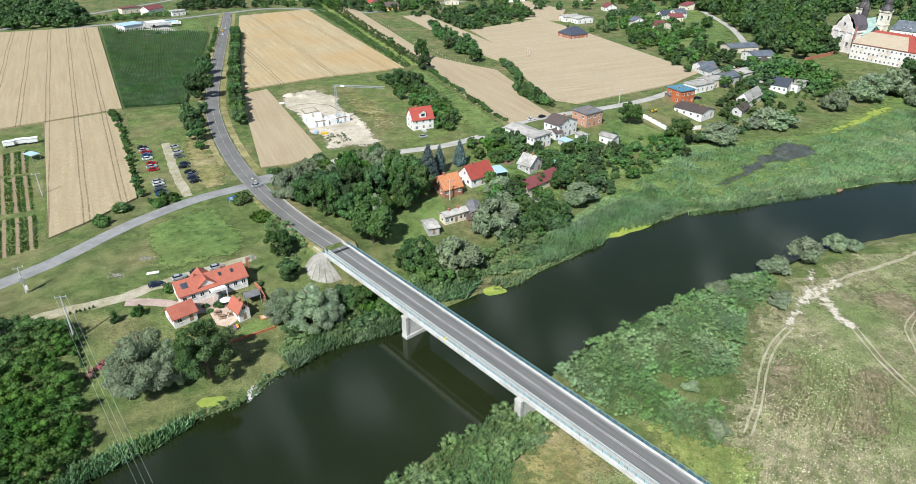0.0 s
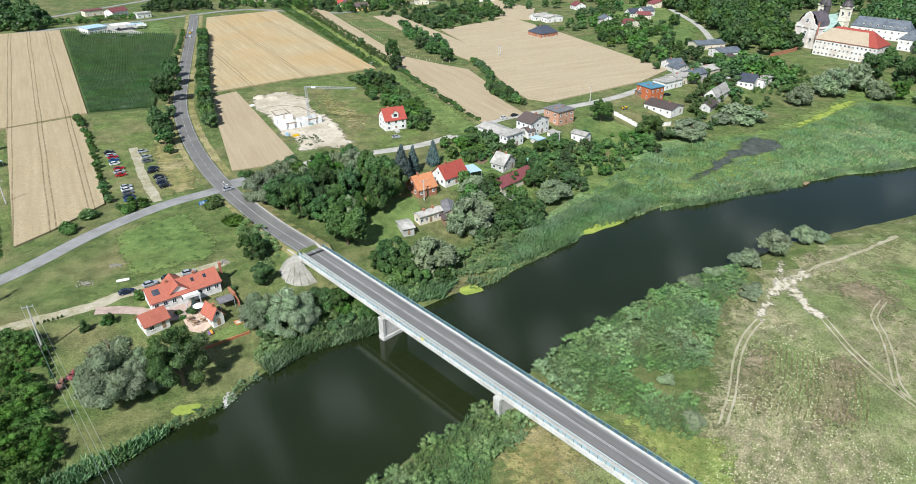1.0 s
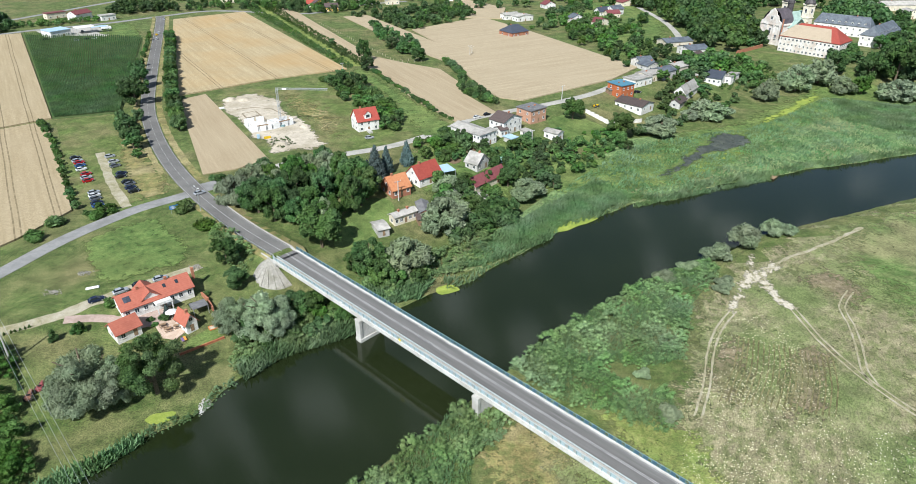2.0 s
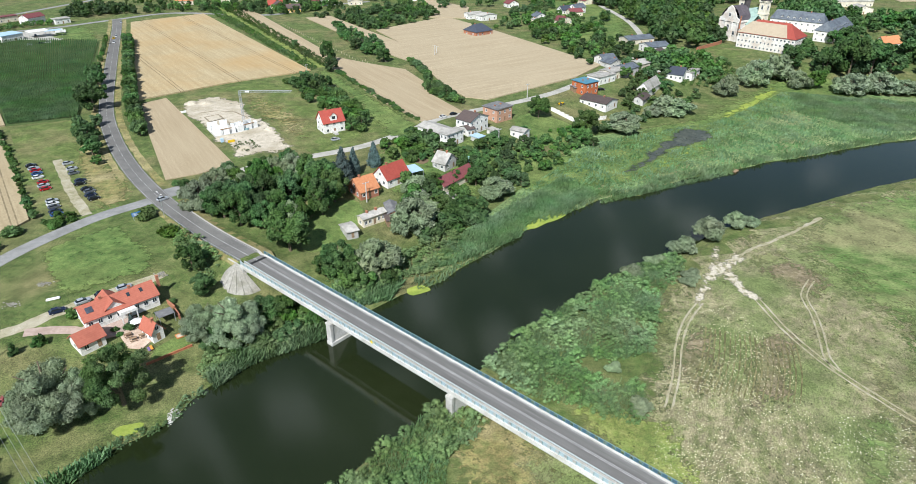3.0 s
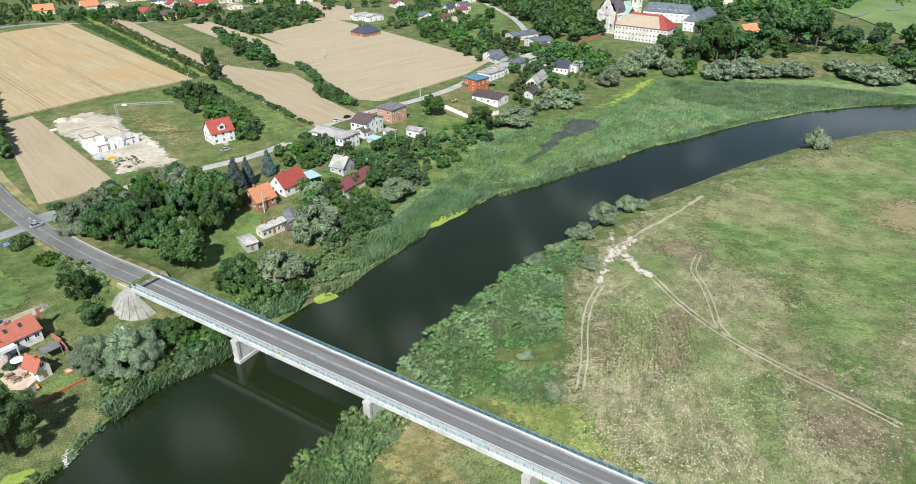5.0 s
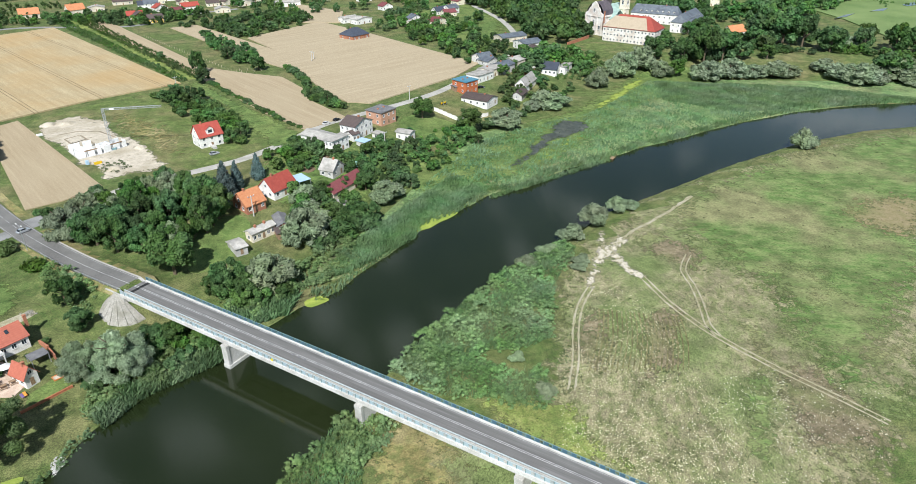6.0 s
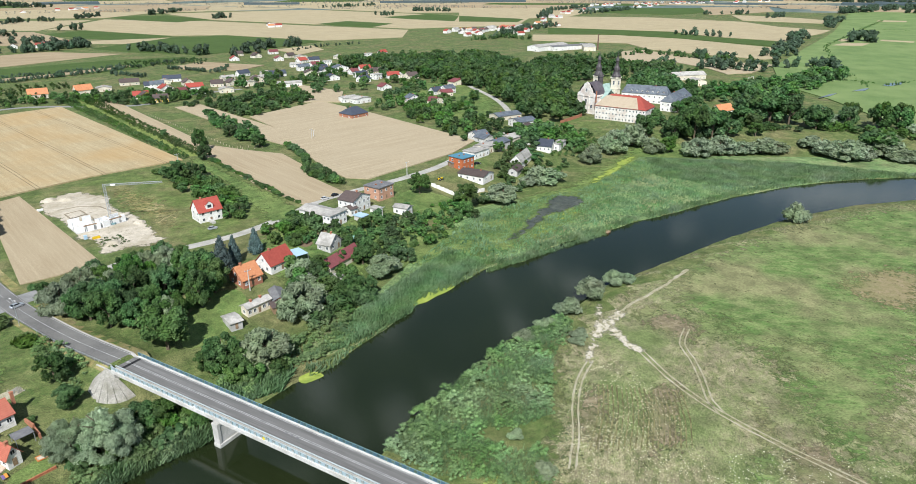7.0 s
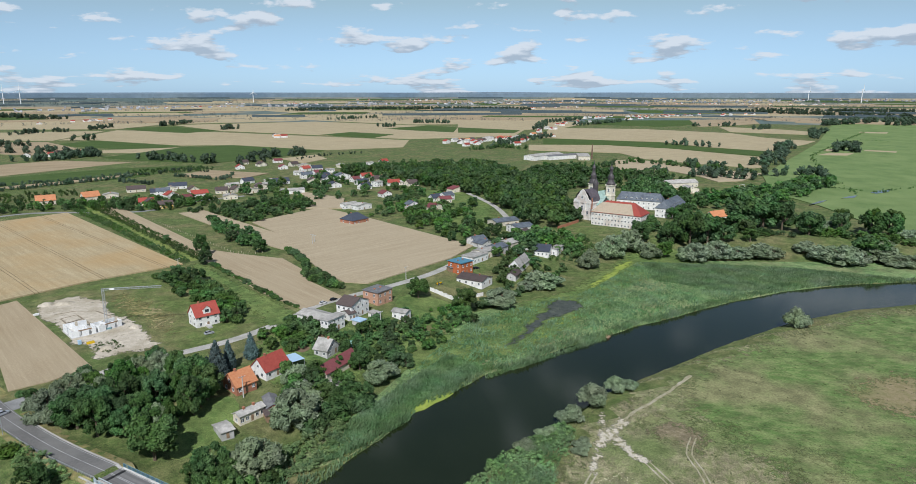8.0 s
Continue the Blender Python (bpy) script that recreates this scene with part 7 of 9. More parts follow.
stand("tree_group", [(-14.3, 723.9), (110.2, 837.6), (194.1, 809.0), (210.6, 626.4), (152.2, 590.1), (117.2, 638.5), (39.4, 646.2)], 36, 9, 142, LEAF_MID, 6, 10, "trees between the village houses", 0.85)
stand("tree_group", [(-18.3, 615.3), (7.5, 657.1), (66.0, 637.2), (66.2, 592.8), (33.5, 562.3), (4.8, 537.9)], 30, 7, 43, LEAF_DARK, 5, 8, "overgrown orchard beside the fields", 0.95)
stand("tree_group", [(-18.3, 615.3), (7.5, 657.1), (66.0, 637.2), (66.2, 592.8), (33.5, 562.3), (4.8, 537.9)], 20, 7, 143, LEAF_MID, 5, 8, "overgrown orchard beside the fields", 0.95)
stand("tree_group", [(124.5, 617.3), (162.6, 586.6), (209.2, 570.7), (172.9, 445.9), (144.8, 406.0), (130.4, 471.4)], 27, 9, 44, LEAF_DARK, 5, 9, "trees in the village gardens", 0.9)
stand("tree_group", [(124.5, 617.3), (162.6, 586.6), (209.2, 570.7), (172.9, 445.9), (144.8, 406.0), (130.4, 471.4)], 18, 9, 144, LEAF_MID, 5, 9, "trees in the village gardens", 0.9)
stand("tree_group", [(437.0, 529.7), (511.9, 544.8), (664.8, 590.1), (618.9, 544.5), (473.8, 473.9), (409.6, 476.0)], 36, 9, 49, LEAF_DARK, 9, 15, "wood on the flood plain edge", 0.95)
stand("tree_group", [(437.0, 529.7), (511.9, 544.8), (664.8, 590.1), (618.9, 544.5), (473.8, 473.9), (409.6, 476.0)], 24, 9, 149, LEAF_MID, 9, 15, "wood on the flood plain edge", 0.95)
stand("tree_group", [(368.0, 572.9), (447.2, 637.5), (401.3, 523.1), (359.6, 519.6)], 24, 9, 50, LEAF_DARK, 12, 17, "trees behind the church", 0.85)
stand("tree_group", [(162.9, 409.0), (208.2, 445.0), (203.6, 405.8), (200.9, 378.5), (164.5, 354.4), (147.3, 350.2)], 18, 6, 51, LEAF_DARK, 5, 9, "trees among the street houses", 0.9)
stand("tree_group", [(162.9, 409.0), (208.2, 445.0), (203.6, 405.8), (200.9, 378.5), (164.5, 354.4), (147.3, 350.2)], 12, 6, 151, LEAF_MID, 5, 9, "trees among the street houses", 0.9)
stand("tree_group", [(-208.5, 706.0), (-119.6, 696.7), (-24.9, 686.8), (-13.6, 639.7), (-71.8, 627.3), (-141.5, 657.2), (-193.3, 650.8)], 80, 6.5, 53, LEAF_DARK, 4, 8, "trees among the far houses", 0.9)
stand("tree_group", [(-208.5, 706.0), (-119.6, 696.7), (-24.9, 686.8), (-13.6, 639.7), (-71.8, 627.3), (-141.5, 657.2), (-193.3, 650.8)], 50, 6.5, 153, LEAF_MID, 4, 8, "trees among the far houses", 0.9)
stand("tree_group", [(-361.0, 541.0), (-304.7, 560.6), (-324.3, 599.3), (-398.2, 669.1), (-428.3, 634.0)], 62, 8.5, 54, LEAF_DARK, 8, 14, "row of trees along the field road", 0.9)
stand("hedge", [(-312.1, 580.7), (-286.4, 584.3), (-252.9, 602.7), (-257.6, 612.1), (-298.9, 599.7), (-318.7, 590.1)], 34, 4.2, 56, LEAF_MID, 3, 5, "tall hedge behind the petrol station", 1.0, 0.12, 120)
stand("tree_group", [(65.7, 258.8), (88.9, 282.0), (117.0, 309.4), (162.4, 349.9), (195.7, 368.3), (188.4, 346.5), (149.5, 321.5), (109.3, 288.9), (75.5, 256.7)], 20, 6, 55, LEAF_DARK, 2.5, 5, "bushes on the marsh edge", 1.1)
stand("tree_group", [(65.7, 258.8), (88.9, 282.0), (117.0, 309.4), (162.4, 349.9), (195.7, 368.3), (188.4, 346.5), (149.5, 321.5), (109.3, 288.9), (75.5, 256.7)], 14, 6, 155, LEAF_MID, 2.5, 5, "bushes on the marsh edge", 1.1)

stand("tree_group", [(206.1, 445.7), (226.4, 427.7), (234.0, 406.4), (210.7, 372.4), (196.6, 378.4)], 22, 6, 160, LEAF_MID, 4, 8, "overgrown trees below the abbey wall", 0.95)
stand("tree_group", [(284.8, 420.1), (307.6, 428.9), (296.2, 405.3), (272.1, 400.9)], 11, 6.5, 161, LEAF_DARK, 7, 11, "dark trees in front of the abbey", 0.85)
stand("tree_group", [(334.0, 761.4), (419.9, 799.9), (460.0, 718.6), (378.9, 590.1), (365.8, 640.2), (321.0, 609.8)], 60, 8, 164, LEAF_DARK, 10, 15, "wood behind the church", 0.85)
stand("tree_group", [(74.2, 302.7), (87.8, 292.8), (107.5, 310.3), (103.8, 290.8), (85.6, 271.6), (68.5, 264.5)], 22, 4.5, 165, LEAF_DARK, 2.5, 5, "hedge and bushes round the village meadow", 1.0)
stand("tree_group", [(-26.7, 574.5), (4.1, 503.3), (17.4, 477.8), (10.8, 460.7), (-8.3, 486.6)], 18, 6, 166, LEAF_DARK, 5, 8, "trees between the grain fields", 0.95)
stand("tree_group", [(-113.8, 220.0), (-106.1, 225.2), (-102.9, 223.7), (-109.2, 216.5)], 10, 3, 167, LEAF_MID, 1.5, 3.5, "bushes beside the car park", 1.1)
stand("tree_group", [(-44.0, 618.4), (8.8, 628.4), (64.5, 651.9), (63.4, 611.0), (7.9, 555.8), (-32.7, 603.7)], 46, 6.5, 168, LEAF_DARK, 5, 8, "trees behind the large grain field", 0.95)
stand("tree_group", [(117.3, 578.0), (155.4, 592.3), (190.8, 529.7), (157.1, 426.1), (149.2, 450.4), (135.0, 507.1)], 40, 7, 169, LEAF_MID, 5, 8, "orchard trees above the street", 0.95)

stand("tree_group", [(82.0, 299.6), (106.1, 308.8), (103.3, 281.9), (84.4, 271.3), (54.2, 263.3)], 26, 4.5, 310, LEAF_MID, 2, 4.5, "overgrown bushes below the village meadow", 1.0, 0.1, 260)
stand("tree_group", [(142.7, 352.8), (173.4, 393.7), (182.1, 383.4), (158.5, 350.0), (140.6, 332.8)], 26, 4.5, 311, LEAF_MID, 3.5, 7, "garden trees along the lane", 1.0, 0.1, 260)
stand("tree_group", [(156.4, 482.4), (192.6, 493.1), (182.8, 416.9), (164.0, 394.7), (145.2, 414.0)], 34, 6, 312, LEAF_DARK, 4, 8, "trees between the street houses", 1.0, 0.1, 260)
stand("tree_group", [(86.3, 545.1), (129.1, 559.0), (170.5, 579.3), (192.0, 547.3), (165.0, 500.8), (143.6, 528.4), (124.0, 535.6)], 26, 7, 313, LEAF_MID, 3.5, 7, "hedges and fruit trees above the field", 1.0, 0.1, 260)
stand("tree_group", [(357.8, 401.0), (372.6, 386.8), (387.8, 368.4), (379.6, 360.3), (360.5, 373.8), (348.7, 390.5)], 30, 3.0, 181, LEAF_DARK, 2.5, 4.5, "low hedge behind the flood meadow", 1.1, 0.07)
stand("tree_group", [(406.8, 370.7), (434.6, 340.5), (461.3, 321.3), (451.0, 313.5), (425.3, 332.7), (396.7, 361.1)], 46, 4.0, 182, LEAF_MID, 4, 7, "hedge of bushes on the flood plain", 1.0, 0.07)
stand("tree_group", [(347.0, 439.4), (373.4, 412.5), (350.7, 385.4), (319.6, 400.3)], 22, 5.0, 183, LEAF_DARK, 5, 8, "bushes below the abbey", 1.0, 0.07)


stand("tree_group", [(425.9, 565.6), (444.2, 542.9), (404.8, 484.1), (369.7, 465.1), (386.6, 503.5)], 18, 6.5, 191, LEAF_DARK, 7, 11, "trees round the abbey farm buildings", 0.95)
stand("tree_group", [(465.2, 729.6), (508.9, 701.9), (488.4, 618.3), (434.0, 607.4), (422.3, 640.8)], 26, 7, 192, LEAF_DARK, 9, 14, "dark trees behind the abbey", 0.9)
stand("tree_group", [(259.2, 485.5), (273.7, 491.9), (261.7, 463.2), (245.9, 453.4)], 5, 4, 193, LEAF_DARK, 5, 8, "trees before the church front", 0.95)
stand("tree_group", [(302.7, 402.8), (312.8, 392.3), (325.4, 380.3), (322.7, 372.4), (301.5, 376.6), (285.2, 389.4)], 10, 7, 194, LEAF_DARK, 9, 14, "tall dark trees below the abbey", 0.85)
thicket("scrub", [(202.0, 431.6), (226.4, 427.7), (235.5, 409.0), (233.6, 389.2), (206.0, 367.7), (189.8, 373.3)], 195, 3.4, 1.2, 3.6, LEAF_MID, "overgrown slope below the abbey wall", 1.2, 0.12, 90)


# ---- distance ----
def woods(name, lines, seed, low, high, gap, label, thick=1, material=LEAF_FAR, lumps=3, per=20):
    """Far tree belts that nobody could count: one mesh."""
    rng = np.random.default_rng(seed)
    c, r = [], []
    for line in lines:
        for (ax, ay), (bx, by) in zip(line, line[1:]):
            n = max(1, int(math.hypot(bx - ax, by - ay) / gap * thick))
            for _ in range(n):
                u, h = rng.uniform(), rng.uniform(low, high)
                x, y = ax + (bx - ax) * u + rng.normal(scale=gap * 0.5 * thick), ay + (by - ay) * u + rng.normal(scale=gap * 0.5 * thick)
                z = ground_at(x, y)
                for k in range(lumps):
                    c.append((x + rng.normal(scale=h * 0.16), y + rng.normal(scale=h * 0.16), z + h * (0.3 + 0.5 * k / (lumps - 1))))
                    r.append(h * rng.uniform(0.24, 0.36))
    c, r = np.array(c), np.array(r)
    v = leaves(rng, c, r, len(c) * per, float(np.mean(r)) * 0.5)
    core = []
    ico = bmesh.new()
    bmesh.ops.create_icosphere(ico, subdivisions=1, radius=0.85)
    tips, tris = np.array([w.co[:] for w in ico.verts]), np.array([[w.index for w in f.verts] for f in ico.faces])
    ico.free()
    base = len(v)
    core = (tips[None] * r[:, None, None] + c[:, None]).reshape(-1, 3)
    if lumps < 3:
        return tagged(new(name, mesh_of(name, v.tolist(), quads(v), material)), label, "woods", kind="stuff")
    faces = quads(v) + (tris[None] + (base + np.arange(len(c)) * len(tips))[:, None, None]).reshape(-1, 3).tolist()
    return tagged(new(name, mesh_of(name, np.concatenate([v, core]).tolist(), faces, material)), label, "woods", kind="stuff")


FAR = "far field between tree belts"
for n, (outline, material) in enumerate((
    ([(-306.8, 931.7), (-355.2, 1085.9), (-259.1, 1153.9), (-145.4, 1088.2)], TAN_FAR),
    ([(-265.8, 800.9), (-304.8, 925.5), (-146.3, 1007.3), (-56.6, 1015.7), (-105.3, 898.5)], GREEN_FAR),
    ([(-344.7, 1506.7), (-277.6, 1601.7), (-95.5, 1391.4), (-169.3, 1319.7)], GREEN_FAR),
    ([(-214.0, 1273.6), (-224.4, 1338.4), (-83.1, 1358.1), (-142.6, 1249.3)], WHEAT_FAR),
    ([(-201.2, 1182.4), (-93.6, 1361.7), (1.5, 1373.5), (159.1, 1195.2), (72.0, 1110.0), (-35.8, 1033.6), (-142.1, 1114.1)], GREEN_FAR),
    ([(-359.2, 1647.9), (-297.5, 2021.9), (-39.0, 1853.7), (364.1, 1401.9), (306.6, 1225.6), (160.8, 1207.4), (1.6, 1388.9), (-96.4, 1406.8), (-277.2, 1620.0)], WHEAT_FAR),
    ([(-552.0, 1713.5), (-641.2, 1997.9), (-323.1, 2002.4), (-366.9, 1632.1)], WHEAT_FAR),
    ([(-437.9, 1349.8), (-527.0, 1633.7), (-370.2, 1597.5), (-247.0, 1333.4), (-312.0, 1261.9)], TAN_FAR),
    ([(-303.3, 2138.6), (-159.2, 2157.9), (-40.5, 1938.7), (-108.6, 1824.8), (-233.9, 1974.0)], GREEN_FAR),
    ([(-25.0, 1904.6), (-166.1, 2257.0), (276.8, 2346.4), (787.1, 1718.5), (635.3, 1452.5), (373.2, 1437.1)], WHEAT_FAR),
    ([(199.7, 1646.5), (294.5, 1740.3), (380.7, 1608.7), (306.9, 1499.9)], GREEN_FAR),
    ([(407.4, 1879.5), (579.3, 1989.9), (640.0, 1880.0), (545.0, 1640.0), (459.8, 1768.9)], GREEN_FAR),
    ([(-692.2, 2161.1), (-862.8, 2708.6), (-202.6, 2791.0), (246.2, 2434.2), (-203.3, 2300.7), (-305.8, 2080.9)], WHEAT_FAR),
    ([(-205.5, 2834.2), (252.2, 2966.7), (948.4, 2664.3), (1651.1, 2706.2), (1449.0, 2373.1), (962.7, 1966.3), (539.7, 2074.8), (286.0, 2422.8)], WHEAT_FAR),
    ([(-946.5, 2978.2), (-1054.7, 3327.0), (-117.2, 3456.4), (62.8, 3107.6), (-417.0, 2872.2)], TAN_FAR),
    ([(69.1, 3371.0), (875.1, 3358.8), (1349.3, 2950.9), (763.3, 2930.9), (256.4, 3015.5)], WHEAT_FAR),
    ([(1079.1, 3171.3), (1470.5, 3216.8), (1688.0, 2930.2), (1651.7, 2707.0), (1234.1, 2366.3), (866.9, 2547.6)], WHEAT_FAR),
    ([(811.4, 2384.7), (1132.2, 2314.0), (1087.9, 1921.6), (895.2, 1714.0), (775.1, 1692.1), (646.0, 1898.5)], WHEAT_FAR),
    ([(635.7, 1868.2), (748.1, 1671.3), (680.7, 1556.8), (553.3, 1626.0)], GREEN_FAR),
    ([(877.2, 1752.5), (1099.8, 1612.1), (1202.4, 1379.4), (1155.8, 1211.5), (1173.8, 1090.3), (1091.4, 1034.2), (903.2, 929.8), (852.9, 1054.4), (851.6, 1182.3), (674.3, 1375.2)], WHEAT_FAR),
    ([(665.8, 1357.8), (841.7, 1168.4), (843.9, 1043.0), (894.3, 920.6), (820.3, 855.7), (774.7, 1038.6), (705.3, 1149.7), (597.7, 1218.1)], GREEN_FAR),
    ([(556.9, 1200.2), (697.6, 1137.0), (766.7, 1027.8), (805.6, 840.1), (706.3, 732.6), (678.6, 726.8), (644.7, 793.8), (608.7, 887.3), (629.3, 986.9), (506.0, 1090.1)], WHEAT_FAR),
    ([(552.3, 878.0), (594.8, 882.4), (600.5, 738.5), (645.2, 675.0), (566.8, 623.5), (533.5, 623.9), (546.7, 676.7), (547.8, 756.5), (467.0, 716.3), (491.4, 775.6)], WHEAT_D),
    ([(1197.4, 2116.2), (1540.0, 1976.9), (1416.8, 1760.0), (1219.1, 1697.7), (1105.7, 1878.3)], GREEN_FAR),
    ([(1564.0, 2008.0), (1794.3, 1945.7), (1608.7, 1717.1), (1402.8, 1662.1), (1325.1, 1658.4)], TAN_FAR),
    ([(1381.8, 1637.0), (1448.8, 1457.8), (1439.7, 1350.2), (1336.0, 1260.5), (1237.5, 1420.1)], WHEAT_FAR),
    ([(1794.4, 2639.1), (2313.9, 2478.6), (2762.6, 2068.3), (2657.5, 1820.2), (1953.9, 2089.6)], WHEAT_FAR),
    ([(3431.1, 2358.5), (3164.6, 2586.7), (2587.4, 2774.4), (2725.0, 2470.7), (3141.0, 2156.5)], TAN_FAR),
    ([(529.2, 538.9), (631.4, 660.3), (1138.9, 1050.3), (1814.2, 1626.3), (2211.8, 1650.9), (2205.1, 1435.2), (480.0, 298.1), (461.3, 343.4), (509.7, 461.7)], MEADOW_FAR),
    ([(52.7, 641.7), (62.8, 706.3), (100.8, 644.0), (89.1, 588.2), (56.6, 599.3)], WHEAT_D),
    ([(-71.7, 899.5), (-31.1, 939.0), (41.2, 880.3), (11.6, 840.7), (-49.6, 867.4)], TAN_FAR),
    ([(69.2, 1070.7), (129.8, 1122.6), (138.8, 1047.0), (96.8, 988.5)], WHEAT_FAR),
)):
    near = max(math.hypot(*q) for q in outline) < 1700
    patch("field", outline, material, 0.25 + 0.02 * n, 0 if near else 140, "broad pale grain field in the distance" if material in (WHEAT_FAR, TAN_FAR, WHEAT_D) else "broad green field in the distance")
# land near the horizon: strips of grain and beet, belts of trees
strip = random.Random(77)
around = range(20, 126, 3)
patch("farmland", [(2350 * math.cos(math.radians(a)), 2350 * math.sin(math.radians(a))) for a in around] + [(4845 * math.cos(math.radians(a)), 4845 * math.sin(math.radians(a))) for a in reversed(around)], FARMLAND_HAZE, 0.3, 140, "haze-tinted blue-green farmland towards the horizon", "farmland")
for k in range(120):
    a, r = math.radians(strip.uniform(28, 112)), strip.uniform(2500, 4650)
    deep, wide_ = strip.uniform(90, 260), strip.uniform(250, 800)
    u, w = Vector((math.cos(a), math.sin(a))), Vector((-math.sin(a), math.cos(a)))
    q = [u * (r + s * deep / 2) + w * (c * wide_ / 2 + s * strip.uniform(-60, 60)) for s, c in ((-1, -1), (-1, 1), (1, 1), (1, -1))]
    patch("field", [tuple(v) for v in q], strip.choice([WHEAT_FAR, TAN_FAR, TAN_FAR, GREEN_FAR]), 0.9 + 0.01 * k, 140, "strip field near the horizon")
for k in range(70):
    a, r = math.radians(strip.uniform(28, 112)), strip.uniform(2700, 4750)
    deep, wide_ = strip.uniform(25, 80), strip.uniform(120, 480)
    u, w = Vector((math.cos(a), math.sin(a))), Vector((-math.sin(a), math.cos(a)))
    q = [u * (r + s * deep / 2 + strip.uniform(-30, 30)) + w * c * wide_ / 2 for s, c in ((-1, -1), (-1, 0), (-1, 1), (1, 1), (1, 0.2), (1, -1))]
    patch("wood", [tuple(v) for v in q], WOOD_HAZE, strip.uniform(5, 8), 0, "dark haze-tinted wood near the horizon", "wood")
belts = []
for k in range(120):
    a, r = math.radians(strip.uniform(28, 112)), strip.uniform(2300, 4750)
    wide_ = strip.uniform(0.02, 0.1)
    belts.append([(r * math.cos(a - wide_), r * math.sin(a - wide_)), (r * math.cos(a + wide_) + strip.uniform(-80, 80), r * math.sin(a + wide_) + strip.uniform(-80, 80))])
woods("far_wood", belts, 67, 5, 10, 9, "thin haze-tinted belts of trees near the horizon", 1.2, LEAF_HAZE, 2, 6)
# far settlements: pale walls and roofs that nobody could count
town = np.random.default_rng(78)
tv, tf = [], []
for k in range(330):
    knot = k % 30
    a, r = math.radians(30 + 80 * ((knot * 0.618) % 1) + town.normal(scale=2.2)), min(4700, 3350 + 1300 * ((knot * 0.377) % 1) + town.normal(scale=70))
    x, y, w, d, h = r * math.cos(a), r * math.sin(a), town.uniform(6, 17), town.uniform(5, 9), town.uniform(3.5, 8)
    z, o = ground_at(x, y) + 0.8, len(tv)
    tv += [(x + i * w / 2, y + j * d / 2, z + q) for q in (-1, h) for i, j in ((-1, -1), (1, -1), (1, 1), (-1, 1))] + [(x - w / 2, y, z + h + 3), (x + w / 2, y, z + h + 3)]
    tf += [tuple(o + i for i in f) for f in ((0, 1, 5, 4), (1, 2, 6, 5), (2, 3, 7, 6), (3, 0, 4, 7), (4, 5, 9, 8), (6, 7, 8, 9), (5, 6, 9), (7, 4, 8))]
tagged(new("far_town", mesh_of("far_town", tv, tf, surface("far pale houses", (0.24, 0.26, 0.28), (0.42, 0.42, 0.42), 0.02, (0.19, 0.18, 0.18), 0.05))), "scattered pale houses of far settlements", "houses", kind="stuff")
# the last line of land, far beyond everything else; haze is painted into its blue
rim, rise_ = bmesh.new(), []
for k in range(241):
    a = math.radians(10 + 120 * k / 240)
    top = 105.4 + 2.2 * noise.noise((k * 0.021, 3, 0)) + 1.0 * noise.noise((k * 0.09, 8, 0)) + 4.5 * math.exp(-((k - 116) / 6.0) ** 2)
    rise_.append([rim.verts.new((r * math.cos(a), r * math.sin(a), z)) for r, z in ((4840, 20), (4845, 96), (4890, top), (4930, 20))])
for p, q in zip(rise_, rise_[1:]):
    for j in range(3):
        rim.faces.new((p[j], p[j + 1], q[j + 1], q[j]))
rim_mesh = bpy.data.meshes.new("far_hills")
rim.to_mesh(rim_mesh)
rim.free()
rim_mesh.materials.append(HILLS_HAZE)
tagged(new("backdrop_hills", rim_mesh), "low hills along the horizon with haze painted blue", "hills", kind="structure")
woods("far_wood", [[(-317.4, 1155.5), (-265.5, 1165.4), (-213.7, 1217.8)], [(-291.2, 1174.1), (-215.6, 1229.2)]], 69, 8, 12, 7, "dark row of trees before the far graveyard", 1.6, LEAF_FAR)
woods("hedgerow", [[(-257.2, 806.5), (-179.6, 850.7), (-113.7, 913.7)], [(-114.9, 895.7), (-75.5, 954.1), (-30.4, 911.3)], [(84.2, 1037.1), (146.9, 1105.8), (209.9, 1129.4)]], 61, 3, 5, 7, "low hedge between far fields")
woods("tree_belt", [[(-409.3, 1340.0), (-323.6, 1310.9), (-202.9, 1203.5)], [(-451.6, 1483.5), (-364.4, 1482.9)], [(-146.5, 1144.0), (-84.7, 1085.4), (-37.4, 1034.1)], [(-323.0, 1635.6), (-280.8, 1621.2)], [(-503.3, 1862.2), (-474.4, 1947.0), (-415.3, 1978.5)], [(-1.1, 980.9), (63.0, 1113.1), (115.9, 1127.3)], [(-362.5, 2069.6), (-326.9, 2175.3)], [(-203.2, 2202.4), (-120.8, 2382.9)], [(-37.9, 1967.1), (21.5, 2008.1)]], 62, 9, 15, 11, "dark belt of trees between the fields", 1.4)
